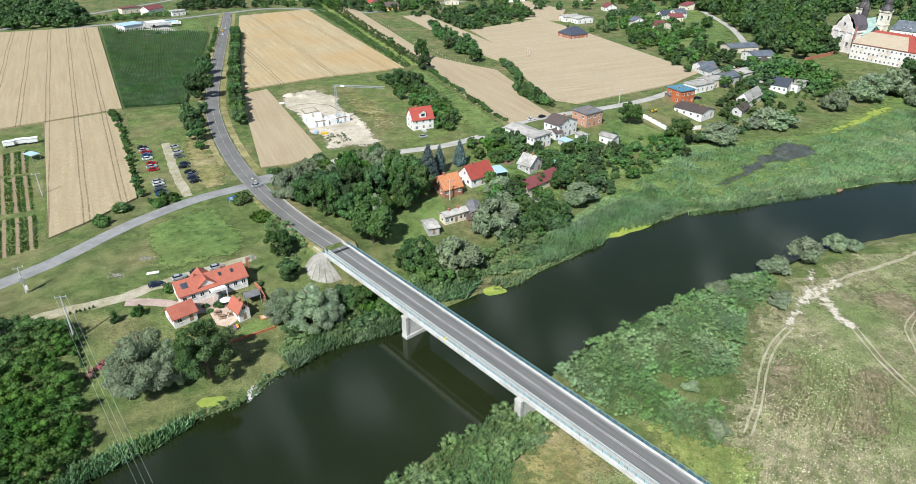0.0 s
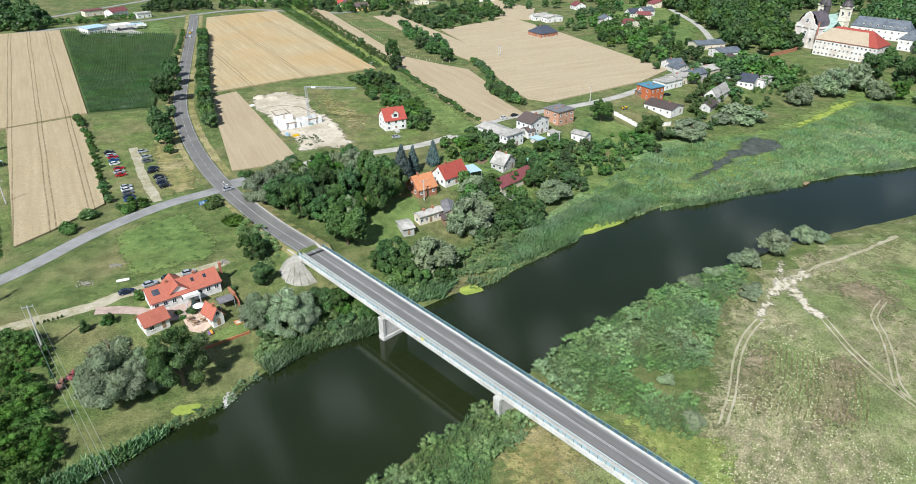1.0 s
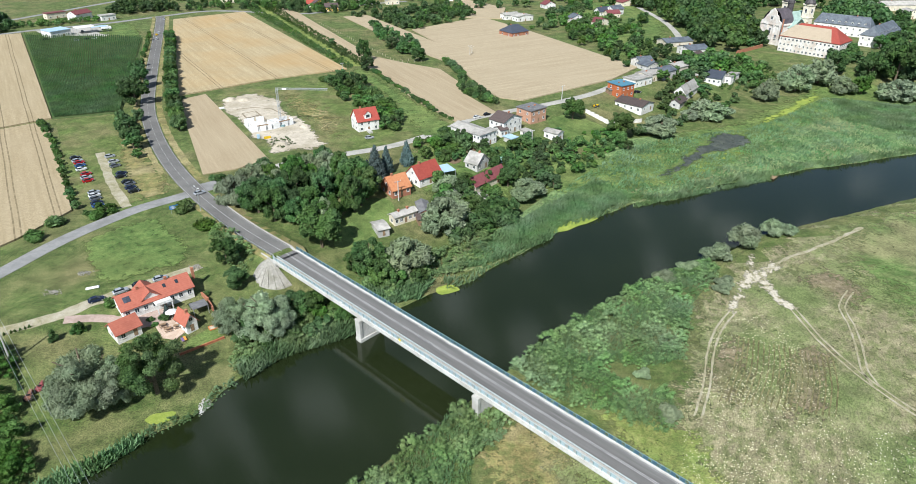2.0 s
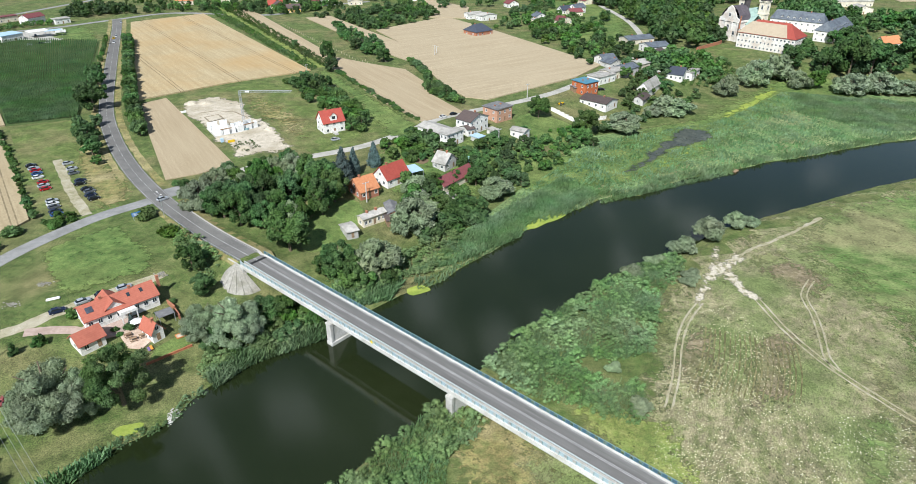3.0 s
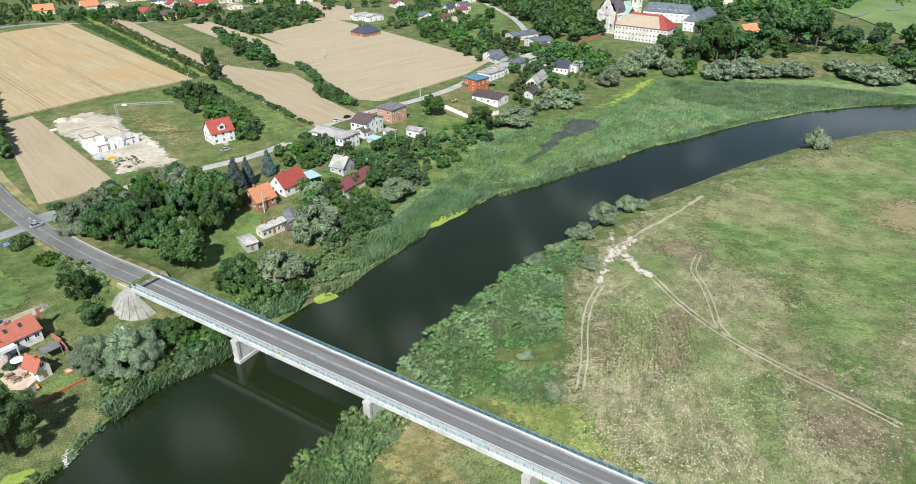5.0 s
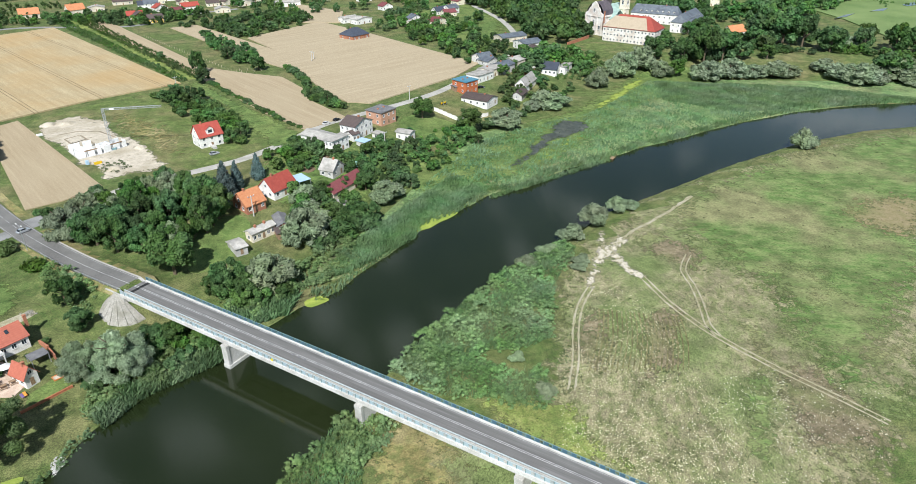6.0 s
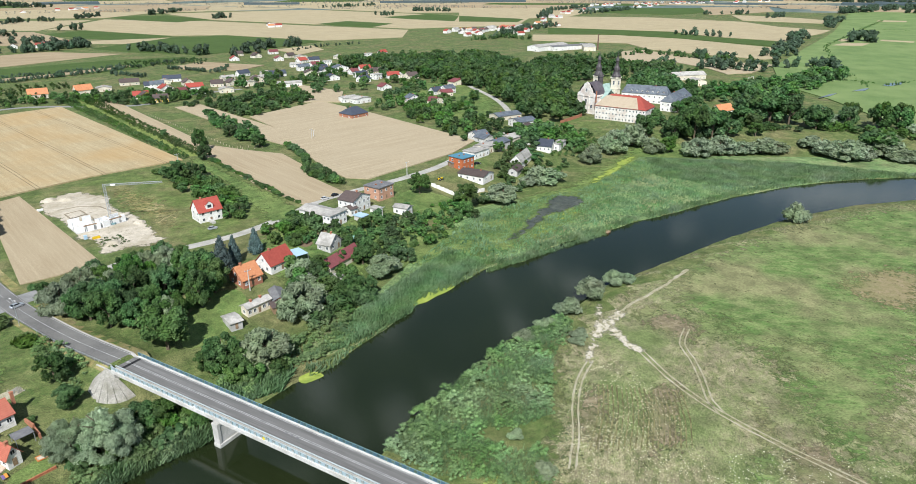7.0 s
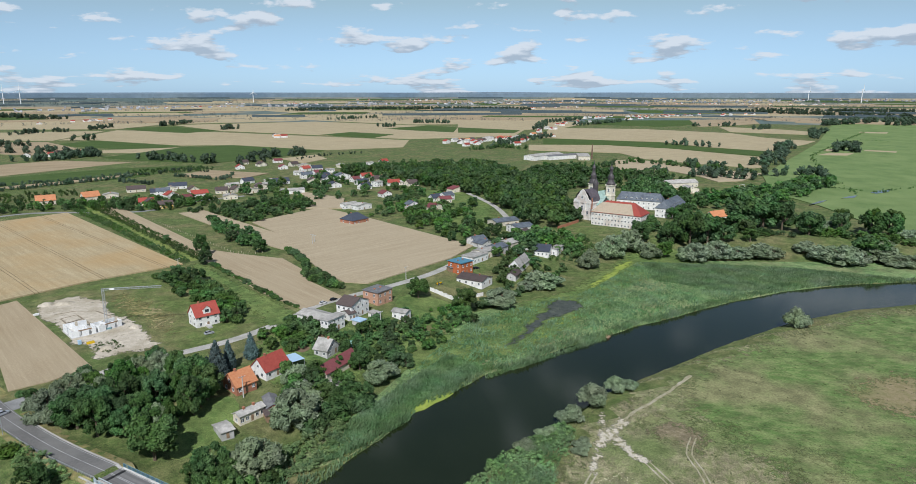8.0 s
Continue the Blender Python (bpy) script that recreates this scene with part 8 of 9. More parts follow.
woods("tree_belt", [[(331.2, 2450.3), (518.2, 2522.2)], [(414.2, 1976.0), (472.5, 1956.5)], [(548.0, 2184.3), (695.2, 2097.1)], [(805.7, 1681.3), (1003.4, 2027.6), (1196.8, 2157.7)], [(1011.4, 1840.4), (1290.3, 1997.9)], [(820.7, 1110.3), (864.8, 1035.7)], [(1336.8, 1686.7), (1451.2, 1642.7)], [(1380.6, 1482.3), (1452.5, 1515.2)], [(706.3, 740.3), (896.0, 896.0), (1018.0, 1012.7)], [(632.9, 647.3), (697.8, 637.7), (677.0, 597.1)], [(1225.6, 1147.2), (1453.6, 1344.7)], [(505.9, 735.6), (579.4, 647.6), (586.3, 616.8)], [(592.9, 778.8), (630.5, 728.2)], [(485.5, 1193.9), (605.2, 1319.9), (695.8, 1388.5)]], 63, 8, 14, 11, "dark belt of trees between the fields", 1.4)
woods("tree_belt", [[(1008.5, 857.8), (1050.7, 892.0)], [(1722.8, 1564.5), (1956.0, 1631.3), (2202.0, 1579.4)], [(1885.5, 1492.4), (1972.4, 1484.7)]], 64, 14, 20, 12, "trees on the far meadow", 2)
woods("far_wood", [[(244.1, 3173.4), (721.2, 3221.8), (1349.3, 2950.9)], [(2004.7, 2420.2), (2148.9, 2234.4), (2264.5, 1968.3), (2386.4, 1631.9)], [(2242.8, 2401.7), (2731.0, 1871.2)], [(-808.4, 2886.2), (-572.1, 2663.5)]], 65, 10, 17, 14, "dark wood in the far distance", 3)
woods("far_wood", [[(-1289.8, 4087.2), (-295.6, 4172.6), (1048.1, 4020.5), (2402.5, 3539.9), (3593.3, 2471.5)], [(-1180.0, 3732.1), (-553.0, 3849.9), (79.2, 3790.2)], [(1605.7, 3513.4), (2595.2, 2998.0)], [(304.5, 3561.6), (1225.2, 3442.5)], [(2230.8, 2781.7), (3052.5, 2094.9)]], 66, 6, 10, 9, "haze-tinted woods near the horizon", 2.0, LEAF_HAZE, 2, 6)
woods("hedgerow", [[(-269.3, 846.7), (-195.8, 872.0), (-125.0, 923.9)], [(-252.9, 792.4), (-236.7, 808.2), (-174.3, 854.1), (-115.7, 902.0)], [(-70.8, 886.7), (-15.3, 832.6), (-1.8, 875.7)], [(-132.9, 861.4), (-90.4, 815.3)]], 71, 3, 4.6, 3.2, "dark clipped hedge along the farm track", 1.3)
woods("maize_strip", [[(-126.7, 937.4), (-75.5, 954.1), (-28.1, 974.6)], [(-117.2, 914.9), (-67.2, 937.3), (-31.6, 960.8)], [(-129.3, 958.5), (-77.1, 976.3), (-39.9, 986.3)]], 72, 2.4, 3.2, 4, "dark green maize strip between the fields", 2.0, LEAF_DARK)
woods("orchard", [[(-243.6, 761.2), (-195.0, 768.5), (-160.7, 782.3)], [(-236.1, 736.3), (-189.9, 746.8), (-156.3, 759.5)], [(-154.7, 750.7), (-140.0, 758.1)], [(-229.0, 713.0), (-189.4, 724.1), (-165.3, 727.0)]], 73, 3, 4.5, 5, "rows of low fruit trees behind the houses", 1.4, LEAF_MID)
woods("ditch_reeds", [[(1567.3, 1303.4), (1212.1, 1059.4), (890.4, 831.7), (743.4, 675.5), (643.8, 555.4), (601.9, 497.4)], [(1292.4, 1086.2), (1316.8, 1023.8)], [(618.9, 544.5), (633.3, 503.5), (705.6, 515.0)]], 74, 1.4, 2.4, 3.5, "dark reeds along a meadow ditch", 1.2, LEAF_MID)
woods("tree_belt", [[(519.3, 828.0), (569.8, 844.9), (600.7, 776.2), (634.4, 678.6)], [(413.6, 787.7), (479.3, 841.6), (503.0, 801.7)], [(649.3, 721.8), (656.6, 726.7)], [(396.9, 1114.4), (485.6, 1164.7), (496.0, 1106.4)]], 75, 4, 9, 7, "bushes along the field edge", 1.4, LEAF_DARK)
for outline, material in (([(917.9, 843.6), (972.3, 870.1), (1002.7, 848.2), (955.0, 820.2)], WHEAT_FAR), ([(1058.0, 877.0), (1083.3, 893.6), (1104.0, 849.1), (1080.9, 833.1)], WHEAT_FAR), ([(1007.3, 919.5), (1047.4, 932.1), (1023.0, 901.4), (986.4, 889.1)], WHEAT_FAR), ([(1511.2, 1272.8), (1556.0, 1307.6), (1601.7, 1265.0), (1556.5, 1231.9)], WHEAT_FAR), ([(604.1, 568.9), (634.5, 594.9), (607.6, 557.9), (590.5, 544.8)], TAN_FAR)):
    patch("mown_strip", outline, material, 1.0, 0, "pale mown strip on the far meadow")
patch("football_pitch", [(472.6, 558.2), (519.5, 597.7), (538.3, 571.9), (486.2, 520.7), (466.8, 527.3)], LAWN, 0.9, 0, "mown village football pitch", "pitch")
for outline in ([(623.9, 502.5), (640.8, 509.7), (663.3, 510.9), (644.9, 499.6), (622.4, 494.6)], [(562.4, 483.2), (583.4, 491.6), (594.0, 492.0), (577.5, 481.9)], [(502.0, 464.3), (527.2, 476.7), (540.4, 479.4), (519.9, 468.5)]):
    patch("oxbow", outline, WATER, 1.1, 0, "shallow open water in the marsh", "water")
patch("farm_track", [(-268.8, 810.4), (-273.4, 825.1), (-190.6, 875.6), (-121.7, 935.7), (-114.4, 920.3), (-180.7, 856.3)], TAN_FAR, 0.95, 0, "sandy farm track between hedges", "track")


def goal(x, y, turn):
    g = thing("football_goal", x, y, ground_at(x, y) + 0.9, turn, "white tubular football goal on grass", "goal", "football goals")
    for px in (-3.66, 3.66):
        part("post", rod(bmesh.new(), (px, 0, 0), (px, 0, 2.44), 0.14, 0.14, 8), WHITE, g)
        part("stay", rod(bmesh.new(), (px, 0, 2.4), (px, 1.8, 0), 0.07, 0.07, 6), WHITE, g)
    part("crossbar", rod(bmesh.new(), (-3.8, 0, 2.44), (3.8, 0, 2.44), 0.14, 0.14, 8), WHITE, g)


goal(*(528.2, 580.1), 10)
goal(*(476.1, 528.1), 190)
rng_far = random.Random(9)
FAR_ROOFS = [RED_TILE, GREY_ROOF, BROWN_TILE, ORANGE_TILE]
for line, n in (([(517.7, 1182.9), (710.6, 1449.5), (951.7, 1861.6), (1178.1, 2041.3)], 22), ([(1256.3, 2220.8), (1527.5, 2244.2), (2025.1, 2198.6)], 34), ([(-652.9, 2318.1), (-498.8, 2473.4), (-377.4, 2589.2)], 10), ([(68.2, 1623.4), (118.5, 1584.9)], 4), ([(406.5, 1282.9), (556.9, 1336.3)], 14), ([(-377.9, 3488.2), (76.1, 3663.5)], 12), ([(1191.5, 3010.9), (1718.7, 3043.1)], 14), ([(420.9, 1215.8), (532.8, 1344.5), (614.1, 1355.2)], 22), ([(-101.6, 3945.8), (973.3, 3734.5), (1942.3, 3440.9), (3067.0, 2506.1)], 70), ([(729.3, 4267.5), (2172.1, 3849.9), (3632.6, 2728.9)], 40), ([(1312.7, 2070.2), (1609.3, 2208.0), (1812.7, 2256.6)], 14), ([(-330.9, 1206.8), (-279.5, 1229.6), (-228.3, 1278.5)], 8)):
    for k in range(n):
        i = min(int(rng_far.uniform(0, len(line) - 1)), len(line) - 2)
        u = rng_far.uniform(0, 1)
        x = line[i][0] + (line[i + 1][0] - line[i][0]) * u + rng_far.uniform(-22, 22)
        y = line[i][1] + (line[i + 1][1] - line[i][1]) * u + rng_far.uniform(-30, 30)
        s = rng_far.uniform(10, 16)
        house((x, y), s, 9, rng_far.uniform(0, 40), rng_far.uniform(3.5, 6), 3, rng_far.choice("ab"), RENDER_WALL, rng_far.choice(FAR_ROOFS), "small white house of a far village", group="far village houses", wins=(2 if y < 1800 else 0, 0), chimney=0, door=False)


def wind_turbine(x, y, high, turn):
    t = thing("wind_turbine", x, y, ground_at(x, y), turn, "white wind turbine standing still on the horizon", "wind turbine", "wind turbines")
    part("tower", rod(bmesh.new(), (0, 0, -2), (0, 0, high), 2.4, 1.4, 10), WHITE, t)
    n = part("nacelle", boxes(((-1.8, -5, high - 1.5), (1.8, 5, high + 2)), bevel=0.4), WHITE, t)
    for k in range(3):
        bm = bmesh.new()
        a = math.radians(90 + 120 * k)
        bmesh.ops.create_cone(bm, cap_ends=True, segments=6, radius1=1.4, radius2=0.3, depth=high * 0.45, matrix=Matrix.Translation((0, -6, high)) @ Matrix.Rotation(-(a - math.pi / 2), 4, "Y") @ Matrix.Translation((0, 0, high * 0.225)))
        part("blade", bm, WHITE, n)


for (x, y), s in ((((-982.4, 3854.3)), 76), (((-1054.1, 3852.2)), 72), (((130.8, 4058.1)), 60), (((3213.0, 2716.7)), 70), (((3225.7, 3081.0)), 55)):
    wind_turbine(x, y, s, 20)


# ---- vehicles ----
CAR_PAINT = {k: plain(k + " car paint", c, 0.25, 0.3) for k, c in (("black", (0.015, 0.016, 0.02)), ("silver", (0.45, 0.47, 0.5)), ("red", (0.45, 0.015, 0.02)), ("blue", (0.03, 0.09, 0.25)), ("white", (0.78, 0.78, 0.78)), ("navy", (0.02, 0.03, 0.07)), ("grey", (0.14, 0.15, 0.17)), ("yellow", (0.75, 0.5, 0.02)))}
CAR_GLASS = plain("car glass", (0.02, 0.025, 0.03), 0.05)
LIGHT_LENS = plain("headlight lens", (0.7, 0.72, 0.75), 0.1)
CAR_MESH = {}


def section(bm, rows):
    """A loft through rings of (x, half width, z low, z high)."""
    rings = [[bm.verts.new((x, -w, a)), bm.verts.new((x, w, a)), bm.verts.new((x, w * 0.97, b)), bm.verts.new((x, -w * 0.97, b))] for x, w, a, b in rows]
    rings = [[r[i] for i in (0, 1, 2, 3)] for r in rings]
    bm.faces.new(rings[0])
    bm.faces.new(rings[-1][::-1])
    for p, q in zip(rings, rings[1:]):
        for k in range(4):
            bm.faces.new((p[k], q[k], q[(k + 1) % 4], p[(k + 1) % 4]))
    bmesh.ops.recalc_face_normals(bm, faces=bm.faces[:])
    return bm


def car_meshes(colour):
    def keep(bm, material, name):
        bmesh.ops.bevel(bm, geom=bm.edges[:], offset=0.05, segments=1, affect="EDGES") if name in ("body", "roof_panel") else None
        me = bpy.data.meshes.new(name)
        bm.to_mesh(me)
        bm.free()
        me.materials.append(material)
        return me
    if "glass" not in CAR_MESH:
        CAR_MESH["glass"] = keep(section(bmesh.new(), [(-1.75, 0.70, 0.92, 0.98), (-1.25, 0.66, 0.92, 1.42), (0.25, 0.66, 0.92, 1.44), (1.05, 0.72, 0.92, 0.98)]), CAR_GLASS, "cabin_glass")
        CAR_MESH["tyre"] = keep(rods(((0, -0.11, 0), (0, 0.11, 0), 0.32), n=12), BLACK, "tyre")
        CAR_MESH["rim"] = keep(rods(((0, -0.12, 0), (0, 0.12, 0), 0.2), n=10), STEEL, "rim")
        CAR_MESH["lamp"] = keep(boxes(((-0.06, -0.2, -0.08), (0.04, 0.2, 0.08))), LIGHT_LENS, "headlight")
    if colour not in CAR_MESH:
        CAR_MESH[colour] = (keep(section(bmesh.new(), [(-2.12, 0.74, 0.42, 0.86), (-1.85, 0.86, 0.26, 0.95), (-0.9, 0.88, 0.22, 0.96), (0.9, 0.88, 0.22, 0.95), (1.75, 0.86, 0.26, 0.82), (2.12, 0.72, 0.36, 0.68)]), CAR_PAINT[colour], "body"),
                            keep(boxes(((-1.3, -0.62, 1.40), (0.25, 0.62, 1.49))), CAR_PAINT[colour], "roof_panel"))
    return CAR_MESH[colour]


def make_car(x, y, turn, colour, group="", z=None, where="parked on grass"):
    body, roof = car_meshes(colour)
    c = thing("car", x, y, ground_at(x, y) + 0.05 if z is None else z, turn, f"{colour} hatchback car {where}", "car", group)
    share("body", body, c, Matrix())
    share("cabin_glass", CAR_MESH["glass"], c, Matrix())
    share("roof_panel", roof, c, Matrix())
    for px in (-1.35, 1.35):
        for py in (-0.78, 0.78):
            w = share("wheel", CAR_MESH["tyre"], c, pose(px, py, 0.32))
            share("rim", CAR_MESH["rim"], w, Matrix())
    for py in (-0.58, 0.58):
        share("headlight", CAR_MESH["lamp"], c, pose(2.0, py, 0.62))
    return c


for (x, y), colour in zip([(-139.6, 275.5), (-137.3, 271.9), (-135.6, 269.7), (-133.7, 266.2), (-131.7, 262.1), (-127.8, 256.8), (-126.2, 253.0), (-124.2, 249.8), (-117.5, 237.9), (-116.1, 235.0), (-114.6, 232.2), (-112.8, 228.4), (-111.3, 225.7), (-125.6, 276.3), (-121.7, 269.8), (-119.3, 264.9), (-113.9, 256.3), (-113.0, 253.1), (-108.6, 247.4), (-106.7, 245.0), (-105.2, 241.4), (-102.9, 238.0)],
                          ["black", "silver", "red", "blue", "white", "red", "silver", "red", "silver", "white", "grey", "navy", "blue", "silver", "silver", "grey", "navy", "black", "black", "grey", "navy", "black"]):
    make_car(x, y, 36, colour, "cars parked on the field", 7.06)
for (x, y), colour, turn in zip([(-88.0, 162.7), (-82.8, 166.7), (-78.6, 170.1), (-73.7, 173.0)], ["navy", "silver", "black", "silver"], (30, 35, 30, 30)):
    make_car(x, y, turn, colour, "cars behind the guest house", None, "parked on gravel")
for (x, y), colour, turn in zip([(-15.7, 290.9), (37.0, 317.2), (42.7, 321.0), (133.9, 359.2)], ["silver", "white", "black", "black"], (20, 30, 30, 10)):
    make_car(x, y, turn, colour, "cars along the village street", None, "parked beside the street")
for (x, y), colour in zip([(-187.2, 541.0), (-187.6, 548.2), (-182.2, 524.8), (-201.2, 607.0)], ["yellow", "white", "white", "silver"]):
    make_car(x, y, 104, colour, "cars on the main road", None, "on the asphalt road")
for (x, y), colour, turn in zip([(-264.5, 529.8), (-239.9, 524.2), (-234.1, 528.9), (-229.6, 531.2), (-249.4, 558.6)], ["black", "silver", "navy", "white", "grey"], (40, 20, 25, 15, 110)):
    make_car(x, y, turn, colour, "cars at the petrol station", None, "on the concrete forecourt")
make_car(*(-77.6, 234.0), 40, "silver", "", ground_at(*(-77.6, 234.0)) + 0.13, "at the junction")


# ---- posts and poles ----
def power_pole(x, y, high, turn, label, arms=1, box_=False):
    p = thing("power_pole", x, y, ground_at(x, y), turn, label, "pole")
    part("shaft", rod(bmesh.new(), (0, 0, -0.5), (0, 0, high), 0.26, 0.15, 8), CONCRETE, p)
    for k in range(arms):
        a = part("cross_arm", boxes(((-1.3, -0.08, high - 0.3 - 0.9 * k), (1.3, 0.08, high - 0.15 - 0.9 * k))), STEEL, p)
        for px in (-1.2, 0, 1.2):
            part("insulator", rods(((px, 0, high - 0.15 - 0.9 * k), (px, 0, high + 0.2 - 0.9 * k), 0.07)), WHITE, a)
    if box_:
        part("transformer", boxes(((-0.5, -0.9, high * 0.45), (0.5, -0.2, high * 0.65)), bevel=0.05), STEEL, p, "grey transformer box")
        part("cabinet", boxes(((0.1, -0.5, 1.0), (0.7, 0.0, 2.4)), bevel=0.03), WHITE, p)
    return p


power_pole(*(-99.6, 138.2), 13.9, 20, "tall concrete power pole on the lawn")
line_pole = power_pole(*(-30.0, 50.0), 11.0, 39, "tall concrete power pole on the meadow bank")
cables = thing("power_cable", -99.6, 138.2, ground_at(-99.6, 138.2) + 13.9, 0, "three sagging power cables over the river", "cable")
for off in (-1.2, 0.0, 1.2):
    a, b = Vector((off * 0.94, off * 0.34, 0.2)), Vector((69.6 + off * 0.78, -88.2 + off * 0.63, -2.6))
    sag = [a.lerp(b, k / 14) - Vector((0, 0, 3.2 * 4 * (k / 14) * (1 - k / 14))) for k in range(15)]
    part("cable", rods(*[(p, q, 0.022) for p, q in zip(sag, sag[1:])], n=4), STEEL, cables)
power_pole(*(-123.3, 158.3), 8.5, 35, "concrete pole with transformer beside the road", 1, True)
for q, h in (((-2.8, 225.9), 8), ((58.3, 281.3), 8), ((86.4, 344.2), 8), ((47.3, 452.1), 7), ((-155.8, 225.0), 9), ((-35.7, 409.2), 7), ((49.3, 457.9), 5)):
    power_pole(*q, h, 30, "slim concrete village power pole")


def street_lamp(x, y, high, turn):
    p = thing("street_lamp", x, y, ground_at(x, y), turn, "tall grey street lamp with two arms", "street lamp", "street lamps")
    part("post", rod(bmesh.new(), (0, 0, -0.5), (0, 0, high), 0.12, 0.07, 8), STEEL, p)
    for s in (-1, 1):
        a = part("arm", rods(((0, 0, high - 0.1), (1.5 * s, 0, high + 0.25), 0.05)), STEEL, p)
        part("lamp_head", boxes(((1.1 * s if s < 0 else 1.1, -0.16, high + 0.2), (1.1 * s + 0.7 * s if s > 0 else -1.1 - 0.7, 0.16, high + 0.34)) if s > 0 else ((-1.8, -0.16, high + 0.2), (-1.1, 0.16, high + 0.34))), WHITE, a)


street_lamp(*(-73.2, 218.4), 9.0, 130)


def blue_sign(x, y, turn):
    p = thing("road_sign", x, y, ground_at(x, y), turn, "blue direction sign on two posts", "sign")
    for px in (-1.1, 1.1):
        part("post", rods(((px, 0, -0.4), (px, 0, 3.0), 0.06)), STEEL, p)
    b = part("board", boxes(((-1.5, -0.1, 1.6), (1.5, -0.05, 3.1))), plain("sign blue", (0.03, 0.16, 0.42), 0.4), p)
    for k in range(3):
        part("bar", boxes(((-1.2, -0.12, 1.85 + 0.4 * k), (0.9 - 0.3 * k, -0.105, 2.0 + 0.4 * k))), WHITE, b)


blue_sign(*(-82.2, 218.2), 30)
gx, gy = (-91.5, 169.1)
sheet = thing("tarpaulin", gx, gy, ground_at(gx, gy), 20, "white tarpaulin lying on the grass", "tarpaulin")
part("cover", boxes(((-1.8, -0.6, 0), (1.8, 0.6, 0.5)), bevel=0.2), WHITE, sheet)
for q, s in (((-97.3, 177.9), 1.4), ((-101.8, 167.7), 1.7), ((-65.4, 179.6), 1.6)):
    pile = thing("rubble_heap", *q, ground_at(*q), 0, "heap of pale stones on the grass", "heap", "stone heaps")
    bm = bmesh.new()
    rr = random.Random(int(s * 10))
    for k in range(70):
        x, y = rr.gauss(0, s * 0.55), rr.gauss(0, s * 0.42)
        turn_ = Matrix.Rotation(rr.uniform(0, 6.28), 4, (rr.gauss(0, 1), rr.gauss(0, 1), rr.gauss(0, 1) + 0.1))
        place = Matrix.Translation((x, y, 0.1 + 0.35 * rr.random() * math.exp(-(x * x + y * y) / (s * s)))) @ turn_ @ Matrix.Diagonal((1.3, 0.9, 0.6, 1))
        bmesh.ops.create_icosphere(bm, subdivisions=1, radius=rr.uniform(0.1, 0.28), matrix=place)
    part("stones", bm, OLD_CONCRETE, pile)


def farm_machine(x, y, turn, paint, label, name):
    m = thing(name, x, y, ground_at(x, y), turn, label, "machine")
    part("frame", boxes(((-1.8, -0.3, 0.5), (1.8, 0.3, 0.8)), ((-1.6, -0.8, 0.6), (-0.3, 0.8, 1.3)), bevel=0.05), paint, m)
    part("bonnet", boxes(((0.1, -0.4, 0.8), (1.7, 0.4, 1.35)), bevel=0.1), paint, m)
    for px, r in ((-1.1, 0.7), (1.3, 0.45)):
        for py in (-0.8, 0.8):
            w = part("wheel", rods(((px, py - 0.15, r), (px, py + 0.15, r), r), n=14), BLACK, m)
            part("rim", rods(((px, py - 0.17, r), (px, py + 0.17, r), r * 0.5), n=10), STEEL, w)
    part("seat", boxes(((-0.9, -0.3, 1.3), (-0.4, 0.3, 1.5)), ((-1.0, -0.3, 1.4), (-0.9, 0.3, 1.9)), bevel=0.04), BLACK, m)


RUST = surface("rusty brown paint", (0.20, 0.09, 0.06), (0.28, 0.15, 0.11), 2.0, rough=0.8)
farm_machine(*(-90.7, 127.5), 100, RUST, "old rusty tractor on the lawn", "tractor")
farm_machine(*(-89.3, 130.4), 95, plain("dull red paint", (0.25, 0.06, 0.06), 0.6), "old red farm trailer on the lawn", "farm_trailer")
farm_machine(*(103.2, 335.5), 30, CAR_PAINT["yellow"], "yellow digger in the yard", "digger")

# hedge of small thujas beside the pole
KINDS.clear(), PLANTED.clear()
plant_kind("thuja", "thuja", "narrow young thuja in a hedge", 260, 0.16, LEAF_DARK, 8, "cone")
along([(-100.3, 140.0), (-93.2, 128.5)], 1.1, 71, ["thuja"], 1.4, 2.0, "thuja hedge", 0.5, 0.05)
along([(-105.5, 148.4), (-99.6, 151.9)], 1.2, 72, ["thuja"], 0.8, 1.2, "thuja row along the drive", 0.7, 0.05)
plant_all("thuja", [(-92.6, 146.2, 4, 2.5), (-88.4, 149.7, 3, 3), (-87.2, 150.0, 3.5, 2.5)])
finish_plants()

# ---- garden plot and caravans ----
for k, q in enumerate([(-199.4, 277.3), (-195.9, 280.3), (-191.6, 281.8)]):
    c = thing("caravan", *q, ground_at(*q), 30, "white farm wagon with pale canvas roof", "wagon", "wagons by the garden")
    part("body", boxes(((-2.2, -1.1, 0.7), (2.2, 1.1, 2.6)), bevel=0.15), WHITE, c)
    part("roof", boxes(((-2.35, -1.25, 2.6), (2.35, 1.25, 2.78)), bevel=0.08), WHITE, c)
    for px in (-1.3, 1.3):
        for py in (-1.0, 1.0):
            part("wheel", rods(((px, py - 0.1, 0.38), (px, py + 0.1, 0.38), 0.38), n=12), BLACK, c)
canopy((-178.7, 259.1), 3.5, 5.7, 63, 2.6, BLUE_ROOF, "garden hut with pale sheet roof", "garden_hut")
